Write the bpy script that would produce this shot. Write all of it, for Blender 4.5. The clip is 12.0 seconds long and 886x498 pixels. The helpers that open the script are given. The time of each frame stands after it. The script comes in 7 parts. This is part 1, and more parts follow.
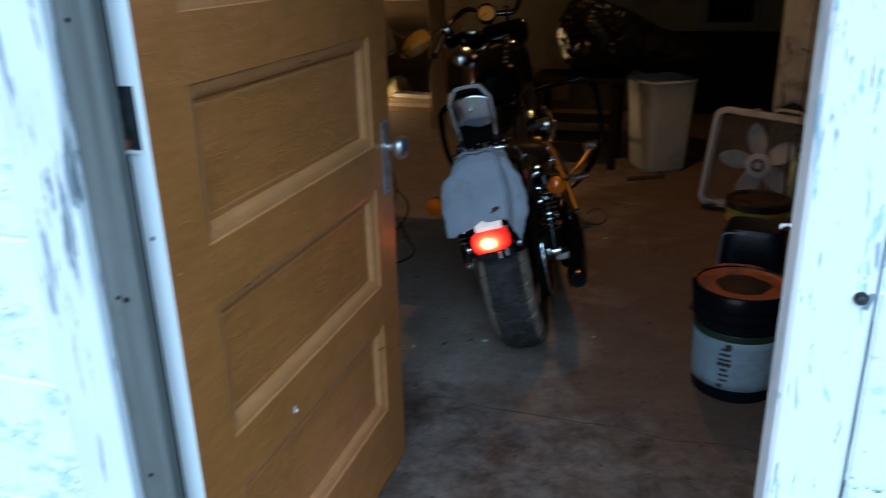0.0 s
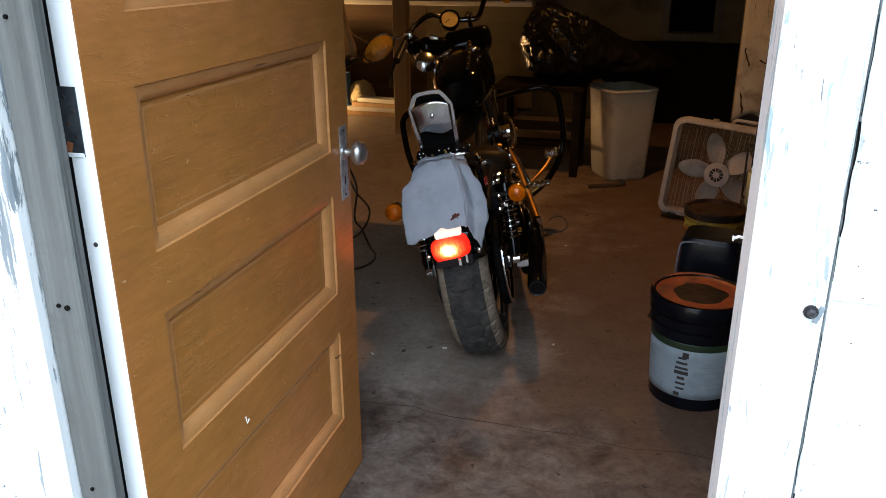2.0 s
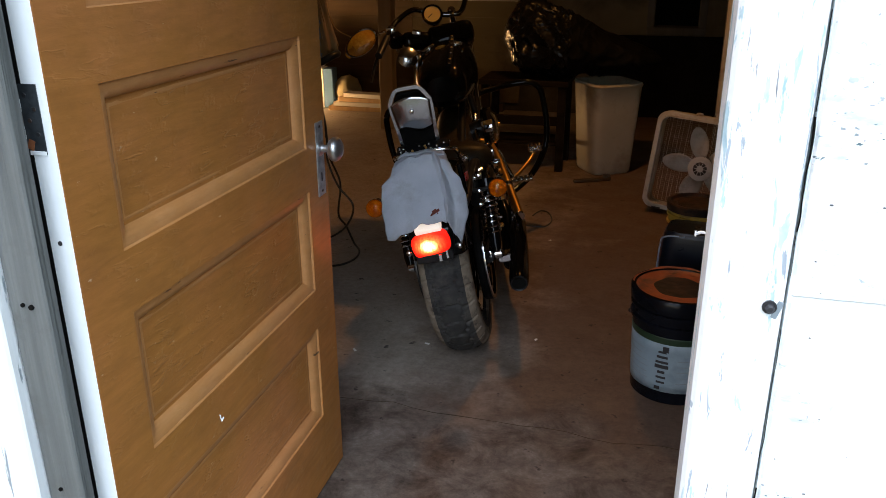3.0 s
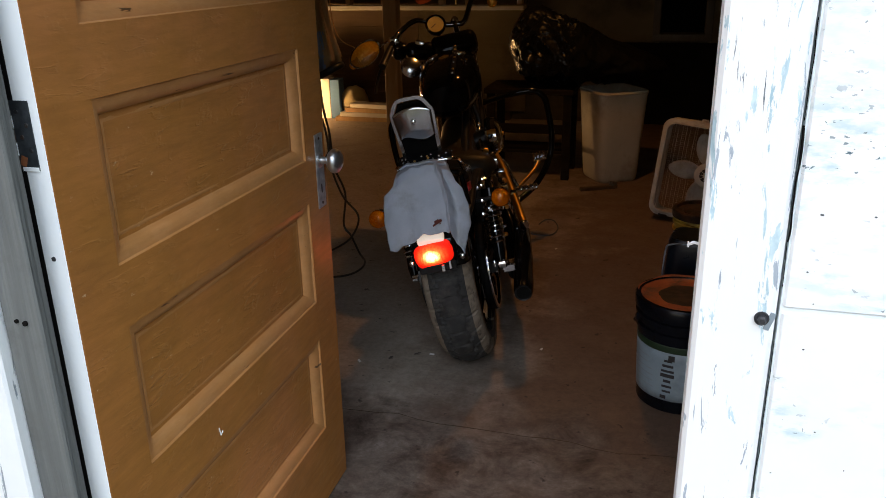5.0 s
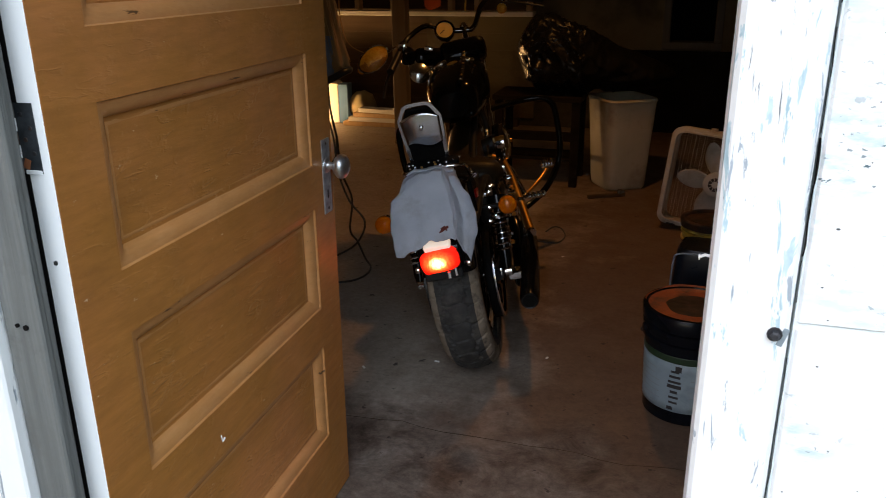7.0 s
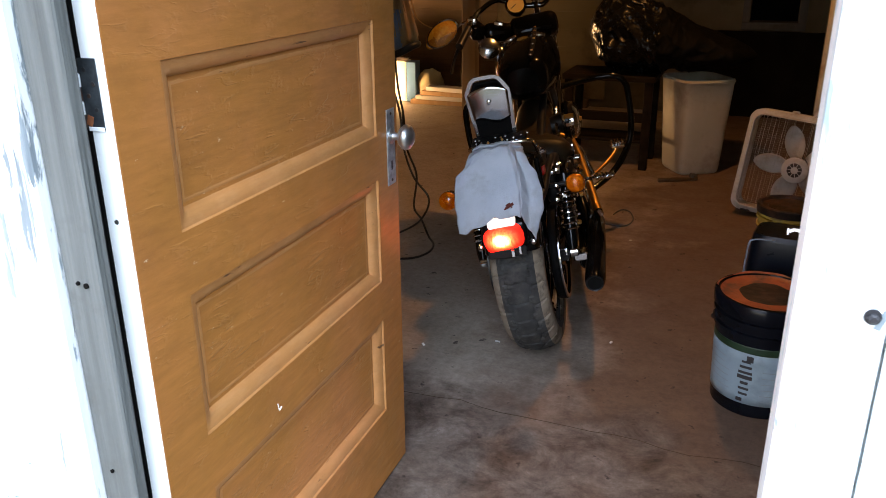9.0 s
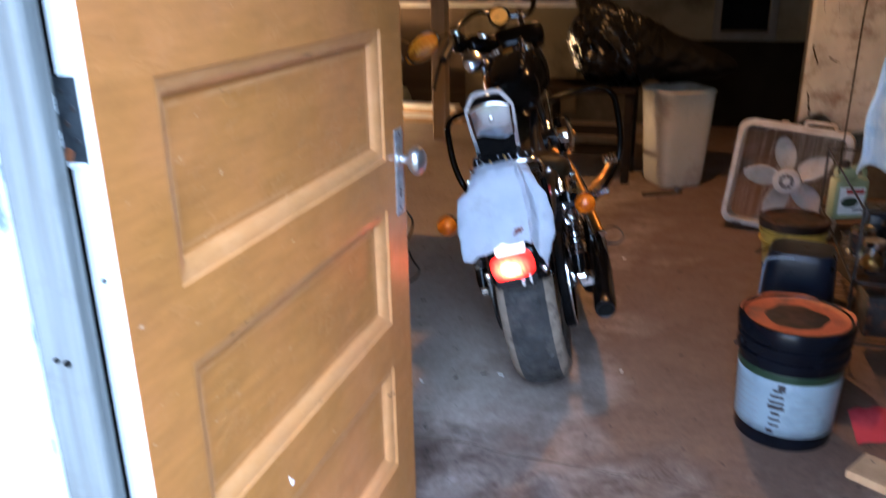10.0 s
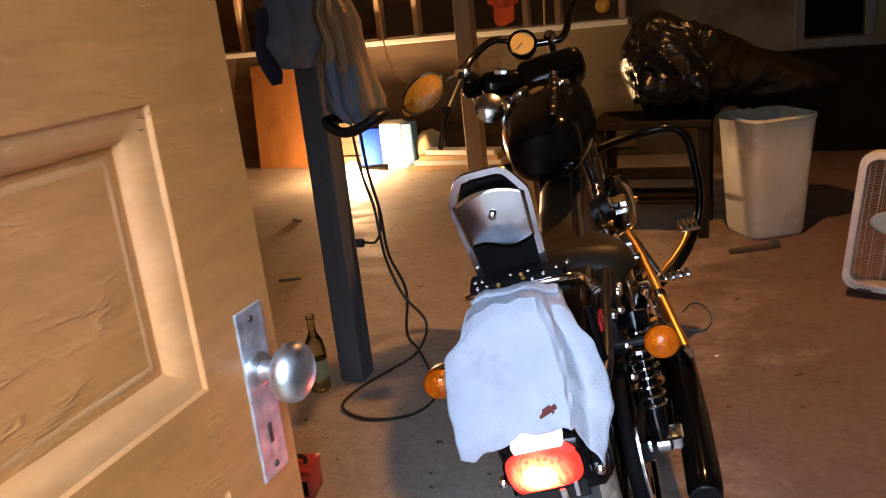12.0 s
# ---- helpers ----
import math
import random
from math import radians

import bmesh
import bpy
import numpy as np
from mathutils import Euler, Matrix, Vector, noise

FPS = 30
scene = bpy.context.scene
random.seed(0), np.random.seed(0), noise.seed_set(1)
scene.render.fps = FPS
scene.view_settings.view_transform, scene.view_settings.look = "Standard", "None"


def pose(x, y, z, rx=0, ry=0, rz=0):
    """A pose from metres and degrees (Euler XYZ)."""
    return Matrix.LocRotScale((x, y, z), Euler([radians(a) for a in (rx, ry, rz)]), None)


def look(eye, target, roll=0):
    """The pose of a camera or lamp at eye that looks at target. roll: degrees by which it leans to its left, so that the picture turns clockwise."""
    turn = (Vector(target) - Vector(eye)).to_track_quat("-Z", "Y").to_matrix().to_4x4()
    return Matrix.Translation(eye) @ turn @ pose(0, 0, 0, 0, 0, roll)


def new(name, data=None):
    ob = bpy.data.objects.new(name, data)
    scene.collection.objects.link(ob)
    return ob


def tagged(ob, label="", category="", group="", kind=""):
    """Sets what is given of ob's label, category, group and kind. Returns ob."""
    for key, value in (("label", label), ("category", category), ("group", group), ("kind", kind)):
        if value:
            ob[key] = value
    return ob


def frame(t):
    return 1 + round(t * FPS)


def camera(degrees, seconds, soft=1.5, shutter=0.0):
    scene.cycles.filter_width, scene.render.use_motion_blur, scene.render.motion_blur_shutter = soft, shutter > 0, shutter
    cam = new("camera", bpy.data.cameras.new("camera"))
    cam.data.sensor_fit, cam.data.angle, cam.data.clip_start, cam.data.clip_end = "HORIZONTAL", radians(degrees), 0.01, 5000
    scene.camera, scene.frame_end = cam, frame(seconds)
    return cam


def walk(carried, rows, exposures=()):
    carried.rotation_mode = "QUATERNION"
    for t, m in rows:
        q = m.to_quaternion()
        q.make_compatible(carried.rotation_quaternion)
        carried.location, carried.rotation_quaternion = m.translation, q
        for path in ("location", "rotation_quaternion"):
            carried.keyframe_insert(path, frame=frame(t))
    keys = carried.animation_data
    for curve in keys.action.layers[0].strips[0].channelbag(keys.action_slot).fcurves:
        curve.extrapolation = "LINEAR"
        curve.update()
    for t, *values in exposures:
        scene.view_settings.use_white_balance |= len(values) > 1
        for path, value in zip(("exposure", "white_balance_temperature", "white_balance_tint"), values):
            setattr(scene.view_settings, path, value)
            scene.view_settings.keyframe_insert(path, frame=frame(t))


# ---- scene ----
cam = camera(58.2, 12.0, soft=0.85, shutter=0.7)
PATH = [
    (0, (0.74, -0.912, 1.371), (0.136, 0.861, 0.67), -1.5),
    (0.2, (0.742, -0.926, 1.373), (0.084, 0.822, 0.665), -1.5),
    (0.5, (0.733, -0.912, 1.372), (0.103, 0.858, 0.687), -0.3),
    (1, (0.733, -0.902, 1.368), (0.135, 0.871, 0.661), -0.2),
    (1.5, (0.748, -0.896, 1.369), (0.234, 0.914, 0.69), -0.3),
    (2, (0.749, -0.889, 1.369), (0.229, 0.915, 0.679), -0.1),
    (2.5, (0.76, -0.885, 1.369), (0.262, 0.921, 0.666), 0.3),
    (3, (0.78, -0.876, 1.37), (0.283, 0.93, 0.668), -0.2),
    (5, (0.801, -0.862, 1.372), (0.277, 0.944, 0.691), -1.0),
    (5.5, (0.798, -0.858, 1.376), (0.269, 0.953, 0.713), -0.4),
    (6, (0.797, -0.856, 1.374), (0.262, 0.952, 0.707), -0.3),
    (6.5, (0.797, -0.85, 1.374), (0.279, 0.962, 0.704), -0.2),
    (8.5, (0.793, -0.834, 1.348), (0.107, 0.916, 0.665), -1.1),
    (9, (0.784, -0.81, 1.338), (0.098, 0.93, 0.63), -0.4),
    (9.3, (0.720, -0.768, 1.325), (0.040, 0.985, 0.644), -0.3),
    (9.5, (0.675, -0.726, 1.319), (0.0, 1.05, 0.697), -0.9),
    (9.7, (0.610, -0.693, 1.304), (-0.035, 1.099, 0.695), -1.2),
    (9.8, (0.598, -0.683, 1.300), (-0.042, 1.111, 0.689), -1.5),
    (10, (0.591, -0.66, 1.308), (-0.001, 1.128, 0.634), -1.0),
    (10.2, (0.577, -0.604, 1.295), (0.01, 1.157, 0.536), 0.3),
    (10.4, (0.566, -0.528, 1.256), (-0.062, 1.214, 0.501), -0.7),
    (10.5, (0.559, -0.467, 1.253), (-0.117, 1.259, 0.502), -1.7),
    (10.6, (0.565, -0.430, 1.260), (-0.157, 1.293, 0.546), -0.5),
    (10.7, (0.567, -0.372, 1.252), (-0.196, 1.342, 0.560), 0.1),
    (10.8, (0.581, -0.311, 1.246), (-0.24, 1.371, 0.541), 1.3),
    (11, (0.593, -0.251, 1.254), (-0.282, 1.405, 0.553), 1.3),
    (11.3, (0.563, -0.093, 1.232), (-0.323, 1.581, 0.589), 0.2),
    (11.5, (0.539, 0.009, 1.216), (-0.314, 1.693, 0.556), -0.9),
    (11.7, (0.513, 0.098, 1.212), (-0.297, 1.814, 0.579), -2.3),
    (11.9, (0.453, 0.259, 1.244), (-0.295, 2.019, 0.659), -6.2),
    (12, (0.451, 0.288, 1.247), (-0.302, 2.044, 0.656), -6.1),
]
LIGHT = [(0.0, 0.62, 5200, 2), (0.2, 1.28, 5400, 4), (0.5, 1.45, 5450, 4), (1.0, 1.42, 5950, 9), (2.0, 1.35, 6650, 13), (3.0, 1.02, 6750, 14), (4.8, 0.65, 7150, 16), (6.7, 0.65, 7150, 16), (8.3, 1.75, 6950, 16), (9.0, 1.8, 6600, 16), (9.5, 2.60, 5950, 17), (10.0, 2.66, 5200, 15), (10.5, 2.64, 4900, 12), (11.0, 2.58, 5250, 15), (11.5, 2.66, 5600, 16), (12.0, 2.9, 5950, 18)]
walk(cam, [(t, look(eye, target, roll)) for t, eye, target, roll in PATH], LIGHT)

# ---- world and lights ----
world = bpy.data.worlds.new("sky")
scene.world = world
world.use_nodes = True
wn = world.node_tree.nodes
sky = wn.new("ShaderNodeTexSky")
sky.sky_type = "NISHITA"
sky.sun_disc = False
sky.sun_elevation, sky.sun_rotation = radians(44), radians(210)
world.node_tree.links.new(sky.outputs[0], wn["Background"].inputs[0])
wn["Background"].inputs[1].default_value = 0.15


def lamp(name, kind, at, power, colour, size=0.1, target=None):
    data = bpy.data.lights.new(name, kind)
    data.energy, data.color = power, colour
    if kind == "POINT":
        data.shadow_soft_size = size
    ob = new(name, data)
    ob.matrix_world = look(at, target) if target else Matrix.Translation(at)
    return ob


sun = lamp("sun", "SUN", (3.7, -6.3, 7), 2.0, (0.72, 0.88, 1.0), target=(0, 0, 0))
sun.data.angle = radians(60)
bulb = lamp("ceiling_bulb_light", "SPOT", (0.295, 3.12, 2.41), 24, (1.0, 0.45, 0.115), target=(0.28, 3.30, 0))
bulb.data.spot_size, bulb.data.spot_blend, bulb.data.shadow_soft_size = radians(138), 0.75, 0.05
lamp("work_light_glow", "POINT", (-2.62, 5.82, 0.056), 35, (1.0, 0.56, 0.21), size=0.035)


# ---- materials ----
def ramp(nt, fac, stops):
    r = nt.nodes.new("ShaderNodeValToRGB")
    el = r.color_ramp.elements
    el[0].position, el[0].color = stops[0][0], (*stops[0][1], 1)
    el[1].position, el[1].color = stops[-1][0], (*stops[-1][1], 1)
    for p, c in stops[1:-1]:
        e = el.new(p)
        e.color = (*c, 1)
    nt.links.new(fac, r.inputs[0])
    return r.outputs[0]


def noise_tex(nt, co, scale, detail=4, stretch=(1, 1, 1), rough=0.55, distort=0.0):
    m = nt.nodes.new("ShaderNodeMapping")
    m.inputs["Scale"].default_value = stretch
    nt.links.new(co, m.inputs[0])
    n = nt.nodes.new("ShaderNodeTexNoise")
    n.inputs["Scale"].default_value, n.inputs["Detail"].default_value = scale, detail
    n.inputs["Roughness"].default_value, n.inputs["Distortion"].default_value = rough, distort
    nt.links.new(m.outputs[0], n.inputs["Vector"])
    return n.outputs[0]


def mix(nt, fac, a, b, mode="MIX"):
    m = nt.nodes.new("ShaderNodeMix")
    m.data_type, m.blend_type = "RGBA", mode
    for slot, v in ((0, fac), (6, a), (7, b)):
        if isinstance(v, (int, float)):
            m.inputs[slot].default_value = v
        elif isinstance(v, tuple):
            m.inputs[slot].default_value = (*v, 1)
        else:
            nt.links.new(v, m.inputs[slot])
    return m.outputs[2]


def start(name):
    m = bpy.data.materials.new(name)
    m.use_nodes = True
    nt = m.node_tree
    co = nt.nodes.new("ShaderNodeTexCoord").outputs["Object"]
    return m, nt, nt.nodes["Principled BSDF"], co


def bumped(nt, bsdf, height, strength, dist=0.01):
    b = nt.nodes.new("ShaderNodeBump")
    b.inputs["Strength"].default_value, b.inputs["Distance"].default_value = strength, dist
    nt.links.new(height, b.inputs["Height"])
    nt.links.new(b.outputs[0], bsdf.inputs["Normal"])


def surf(name, c1, c2, scale=8.0, rough=0.5, metal=0.0, bump=0.15, bscale=60.0, stretch=(1, 1, 1), coat=0.0, dirt=None, dscale=2.0, vary=0.12, spec=0.5):
    """Two-scale surface: a large mottling, a fine grain that also gives relief and gloss, and patches of dirt."""
    m, nt, b, co = start(name)
    col = ramp(nt, noise_tex(nt, co, scale, 5, stretch), [(0.3, c1), (0.7, c2)])
    fine = noise_tex(nt, co, bscale, 3, stretch)
    if dirt:
        mask = ramp(nt, noise_tex(nt, co, dscale, 6, (1, 1, 1), 0.65), [(0.5, (0, 0, 0)), (0.68, (1, 1, 1))])
        col = mix(nt, mask, col, dirt)
    nt.links.new(col, b.inputs["Base Color"])
    r = nt.nodes.new("ShaderNodeMapRange")
    r.inputs[3].default_value, r.inputs[4].default_value = max(0.02, rough - vary), min(1, rough + vary)
    nt.links.new(noise_tex(nt, co, scale * 2.3, 4), r.inputs[0])
    nt.links.new(r.outputs[0], b.inputs["Roughness"])
    b.inputs["Metallic"].default_value = metal
    b.inputs["Coat Weight"].default_value = coat
    b.inputs["Specular IOR Level"].default_value = spec
    if bump:
        bumped(nt, b, fine, bump, 0.004)
    return m


def door_paint(name, relief, wear=0.0, crackle=0.0):
    """Old ochre-brown paint on wood: brush streaks, lifted ripples in the film, worn dark and pale spots."""
    m, nt, b, co = start(name)
    base = ramp(nt, noise_tex(nt, co, 2.6, 5), [(0.32, (0.385, 0.160, 0.036)), (0.5, (0.430, 0.172, 0.044)), (0.68, (0.485, 0.190, 0.062))])
    grain = noise_tex(nt, co, 70, 5, (1, 0.14, 1), 0.65)
    col = mix(nt, 0.30, base, mix(nt, 1.0, base, ramp(nt, grain, [(0.32, (0.35, 0.33, 0.3)), (0.68, (1.1, 1.1, 1.1))]), "MULTIPLY"))
    grime = ramp(nt, noise_tex(nt, co, 9, 6, (1, 0.6, 1), 0.7), [(0.50, (0, 0, 0)), (0.78, (0.45, 0.45, 0.45))])
    col = mix(nt, grime, col, (0.20, 0.085, 0.026))
    chips = ramp(nt, noise_tex(nt, co, 55, 4, (1, 0.5, 1), 0.7), [(0.685, (0, 0, 0)), (0.735, (1, 1, 1))])
    col = mix(nt, chips, col, (0.62, 0.42, 0.26))
    if wear:
        rub = ramp(nt, noise_tex(nt, co, 38, 5, (1, 0.35, 1), 0.68), [(0.46, (0, 0, 0)), (0.66, (wear, wear, wear))])
        col = mix(nt, wear * 0.8, col, (0.60, 0.32, 0.15))
        col = mix(nt, rub, col, (0.56, 0.29, 0.125))
        dark = ramp(nt, noise_tex(nt, co, 40, 5, (1.2, 0.20, 1.2), 0.66, 0.4), [(0.665, (0, 0, 0)), (0.685, (1, 1, 1))])
        col = mix(nt, dark, col, (0.10, 0.045, 0.018))
    # the paint film has lifted into short wavy ridges that lie in patches
    fold = nt.nodes.new("ShaderNodeMath")
    fold.operation = "SUBTRACT"
    fold.inputs[1].default_value = 0.5
    nt.links.new(noise_tex(nt, co, 30, 3, (1, 0.42, 1.45), 0.5, 0.35), fold.inputs[0])
    edge = nt.nodes.new("ShaderNodeMath")
    edge.operation = "ABSOLUTE"
    nt.links.new(fold.outputs[0], edge.inputs[0])
    ridge = ramp(nt, edge.outputs[0], [(0.0, (1, 1, 1)), (0.02, (0.7, 0.7, 0.7)), (0.06, (0, 0, 0))])
    where = ramp(nt, noise_tex(nt, co, 17, 4, (1, 0.7, 1), 0.62), [(0.50, (0, 0, 0)), (0.62, (1, 1, 1))])
    crest = mix(nt, 1.0, ridge, where, "MULTIPLY")
    # ridges are also tinted paler, a painted highlight on top of the relief
    col = mix(nt, mix(nt, 1.0 - crackle * 0.22, crest, (0, 0, 0)), col, (0.60, 0.36, 0.16))
    nt.links.new(col, b.inputs["Base Color"])
    gloss = ramp(nt, noise_tex(nt, co, 14, 5), [(0.3, (0.32, 0.32, 0.32)), (0.7, (0.50, 0.50, 0.50))])
    nt.links.new(gloss, b.inputs["Roughness"])
    b.inputs["Specular IOR Level"].default_value = 0.24
    swell = noise_tex(nt, co, 13, 3, (1, 0.6, 1), 0.5)
    ripple = noise_tex(nt, co, 40, 4, (1, 0.20, 1), 0.55, 0.9)
    h = mix(nt, 0.14, mix(nt, crackle, mix(nt, 0.55, swell, ripple), crest), grain)
    bumped(nt, b, h, relief, 0.0045)
    return m


def peeled(name, amount, wood1, wood2, paint=(0.80, 0.82, 0.82), scale=30, stretch=(1.3, 1, 0.13)):
    """Weathered board with white paint flaking off it."""
    m, nt, b, co = start(name)
    grain = noise_tex(nt, co, 45, 5, (1, 1, 0.05), 0.6)
    wood = ramp(nt, grain, [(0.3, wood1), (0.7, wood2)])
    flake = noise_tex(nt, co, scale, 6, stretch, 0.66, 0.5)
    mask = ramp(nt, flake, [(amount - 0.015, (0, 0, 0)), (amount + 0.015, (1, 1, 1))])
    soil = mix(nt, ramp(nt, noise_tex(nt, co, 5, 5), [(0.4, (0, 0, 0)), (0.8, (0.4, 0.4, 0.4))]), paint, (0.55, 0.57, 0.57))
    nt.links.new(mix(nt, mask, soil, wood), b.inputs["Base Color"])
    b.inputs["Roughness"].default_value = 0.6
    inv = nt.nodes.new("ShaderNodeMath")
    inv.operation = "SUBTRACT"
    inv.inputs[0].default_value = 1.0
    nt.links.new(mask, inv.inputs[1])
    add = nt.nodes.new("ShaderNodeMath")
    nt.links.new(inv.outputs[0], add.inputs[0])
    nt.links.new(grain, add.inputs[1])
    bumped(nt, b, add.outputs[0], 0.6, 0.002)
    return m


def flaked(name):
    """White paint on a board: thin pale-blue worn patches, a few bare flakes and upright hair cracks."""
    m, nt, b, co = start(name)
    thin = ramp(nt, noise_tex(nt, co, 26, 6, (1.9, 1, 0.36), 0.66, 0.5), [(0.590, (0, 0, 0)), (0.606, (1, 1, 1))])
    worn = ramp(nt, noise_tex(nt, co, 70, 4, (1, 1, 0.5), 0.6), [(0.35, (0.34, 0.50, 0.57)), (0.65, (0.60, 0.74, 0.78))])
    col = mix(nt, thin, (0.83, 0.84, 0.84), worn)
    bare = ramp(nt, noise_tex(nt, co, 40, 6, (2.0, 1, 0.26), 0.66, 0.6), [(0.625, (0, 0, 0)), (0.638, (1, 1, 1))])
    col = mix(nt, bare, col, ramp(nt, noise_tex(nt, co, 60, 4, (1, 1, 0.06)), [(0.3, (0.24, 0.29, 0.34)), (0.7, (0.46, 0.52, 0.58))]))
    crack = ramp(nt, noise_tex(nt, co, 48, 5, (2.2, 1, 0.14), 0.7, 0.3), [(0.665, (0, 0, 0)), (0.68, (1, 1, 1))])
    col = mix(nt, crack, col, (0.12, 0.15, 0.17))
    nt.links.new(col, b.inputs["Base Color"])
    b.inputs["Roughness"].default_value = 0.6
    bumped(nt, b, mix(nt, 1.0, thin, bare, "ADD"), -0.5, 0.0015)
    return m


def pitted(name):
    """Thick white paint on block, chipped into small dark pits that gather in patches."""
    m, nt, b, co = start(name)
    col = ramp(nt, noise_tex(nt, co, 7, 5), [(0.3, (0.80, 0.83, 0.84)), (0.7, (0.87, 0.88, 0.89))])
    where = ramp(nt, noise_tex(nt, co, 9, 4, (0.7, 1, 1.2)), [(0.47, (0, 0, 0)), (0.60, (1, 1, 1))])
    wash = ramp(nt, noise_tex(nt, co, 50, 5, (0.4, 1, 1.1), 0.65), [(0.47, (0, 0, 0)), (0.60, (0.8, 0.8, 0.8))])
    col = mix(nt, mix(nt, 1.0, wash, where, "MULTIPLY"), col, (0.46, 0.62, 0.66))
    pit = ramp(nt, noise_tex(nt, co, 130, 3, (0.55, 1, 1), 0.6, 0.5), [(0.640, (0, 0, 0)), (0.660, (1, 1, 1))])
    pit = mix(nt, 1.0, pit, where, "MULTIPLY")
    col = mix(nt, pit, col, (0.09, 0.15, 0.17))
    nt.links.new(col, b.inputs["Base Color"])
    b.inputs["Roughness"].default_value = 0.8
    bumped(nt, b, mix(nt, 0.7, noise_tex(nt, co, 45, 3), pit, "ADD"), -0.5, 0.004)
    return m


def floor_mat():
    """Worn concrete: pale dust, brown earth and oil stains."""
    m, nt, b, co = start("stained_concrete")
    big = noise_tex(nt, co, 1.3, 6, (1, 1, 1), 0.6)
    col = ramp(nt, big, [(0.3, (0.280, 0.236, 0.196)), (0.5, (0.335, 0.288, 0.245)), (0.72, (0.385, 0.336, 0.290))])
    # darker brown over the right-hand side; trodden earth at the threshold follows
    sep = nt.nodes.new("ShaderNodeSeparateXYZ")
    nt.links.new(co, sep.inputs[0])
    edge = nt.nodes.new("ShaderNodeMath")
    edge.operation = "MULTIPLY_ADD"
    edge.inputs[1].default_value = 0.55
    nt.links.new(noise_tex(nt, co, 2.2, 6, (1, 1, 1), 0.7), edge.inputs[2])
    nt.links.new(sep.outputs[0], edge.inputs[0])
    earth = ramp(nt, edge.outputs[0], [(0.47, (0, 0, 0)), (0.72, (1, 1, 1))])
    col = mix(nt, mix(nt, 0.2, earth, (0, 0, 0)), col, (0.092, 0.046, 0.024))
    stain = ramp(nt, noise_tex(nt, co, 3.1, 7, (1, 1, 1), 0.66, 0.5), [(0.53, (0, 0, 0)), (0.68, (1, 1, 1))])
    col = mix(nt, mix(nt, 0.78, stain, (0, 0, 0)), col, (0.055, 0.037, 0.027))
    spots = ramp(nt, noise_tex(nt, co, 19, 5, (1, 1, 1), 0.6), [(0.64, (0, 0, 0)), (0.69, (1, 1, 1))])
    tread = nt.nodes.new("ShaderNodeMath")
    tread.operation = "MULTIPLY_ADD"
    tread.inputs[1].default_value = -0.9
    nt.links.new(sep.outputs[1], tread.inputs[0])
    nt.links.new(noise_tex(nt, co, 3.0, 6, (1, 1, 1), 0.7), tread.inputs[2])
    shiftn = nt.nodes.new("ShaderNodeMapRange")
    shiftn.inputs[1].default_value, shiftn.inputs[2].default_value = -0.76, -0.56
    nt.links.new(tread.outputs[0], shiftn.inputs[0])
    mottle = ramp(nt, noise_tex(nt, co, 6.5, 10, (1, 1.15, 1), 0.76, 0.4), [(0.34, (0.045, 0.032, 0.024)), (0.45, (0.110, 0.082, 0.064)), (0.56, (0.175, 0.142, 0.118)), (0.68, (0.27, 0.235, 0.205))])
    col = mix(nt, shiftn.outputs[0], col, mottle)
    col = mix(nt, mix(nt, 0.12, spots, (0, 0, 0)), col, (0.024, 0.016, 0.012))
    pale = ramp(nt, noise_tex(nt, co, 24, 6, (1, 1, 1), 0.7), [(0.60, (0, 0, 0)), (0.78, (1, 1, 1))])
    col = mix(nt, mix(nt, 0.88, pale, (0, 0, 0)), col, (0.34, 0.32, 0.29))
    col = mix(nt, 1.0, col, ramp(nt, noise_tex(nt, co, 38, 6, (1, 1, 1), 0.78), [(0.32, (0.72, 0.70, 0.68)), (0.68, (1.16, 1.16, 1.16))]), "MULTIPLY")
    nt.links.new(col, b.inputs["Base Color"])
    r = ramp(nt, noise_tex(nt, co, 6, 5), [(0.3, (0.5, 0.5, 0.5)), (0.7, (0.85, 0.85, 0.85))])
    nt.links.new(r, b.inputs["Roughness"])
    bumped(nt, b, noise_tex(nt, co, 18, 5, (1, 1, 1), 0.65), 0.14, 0.005)
    return m


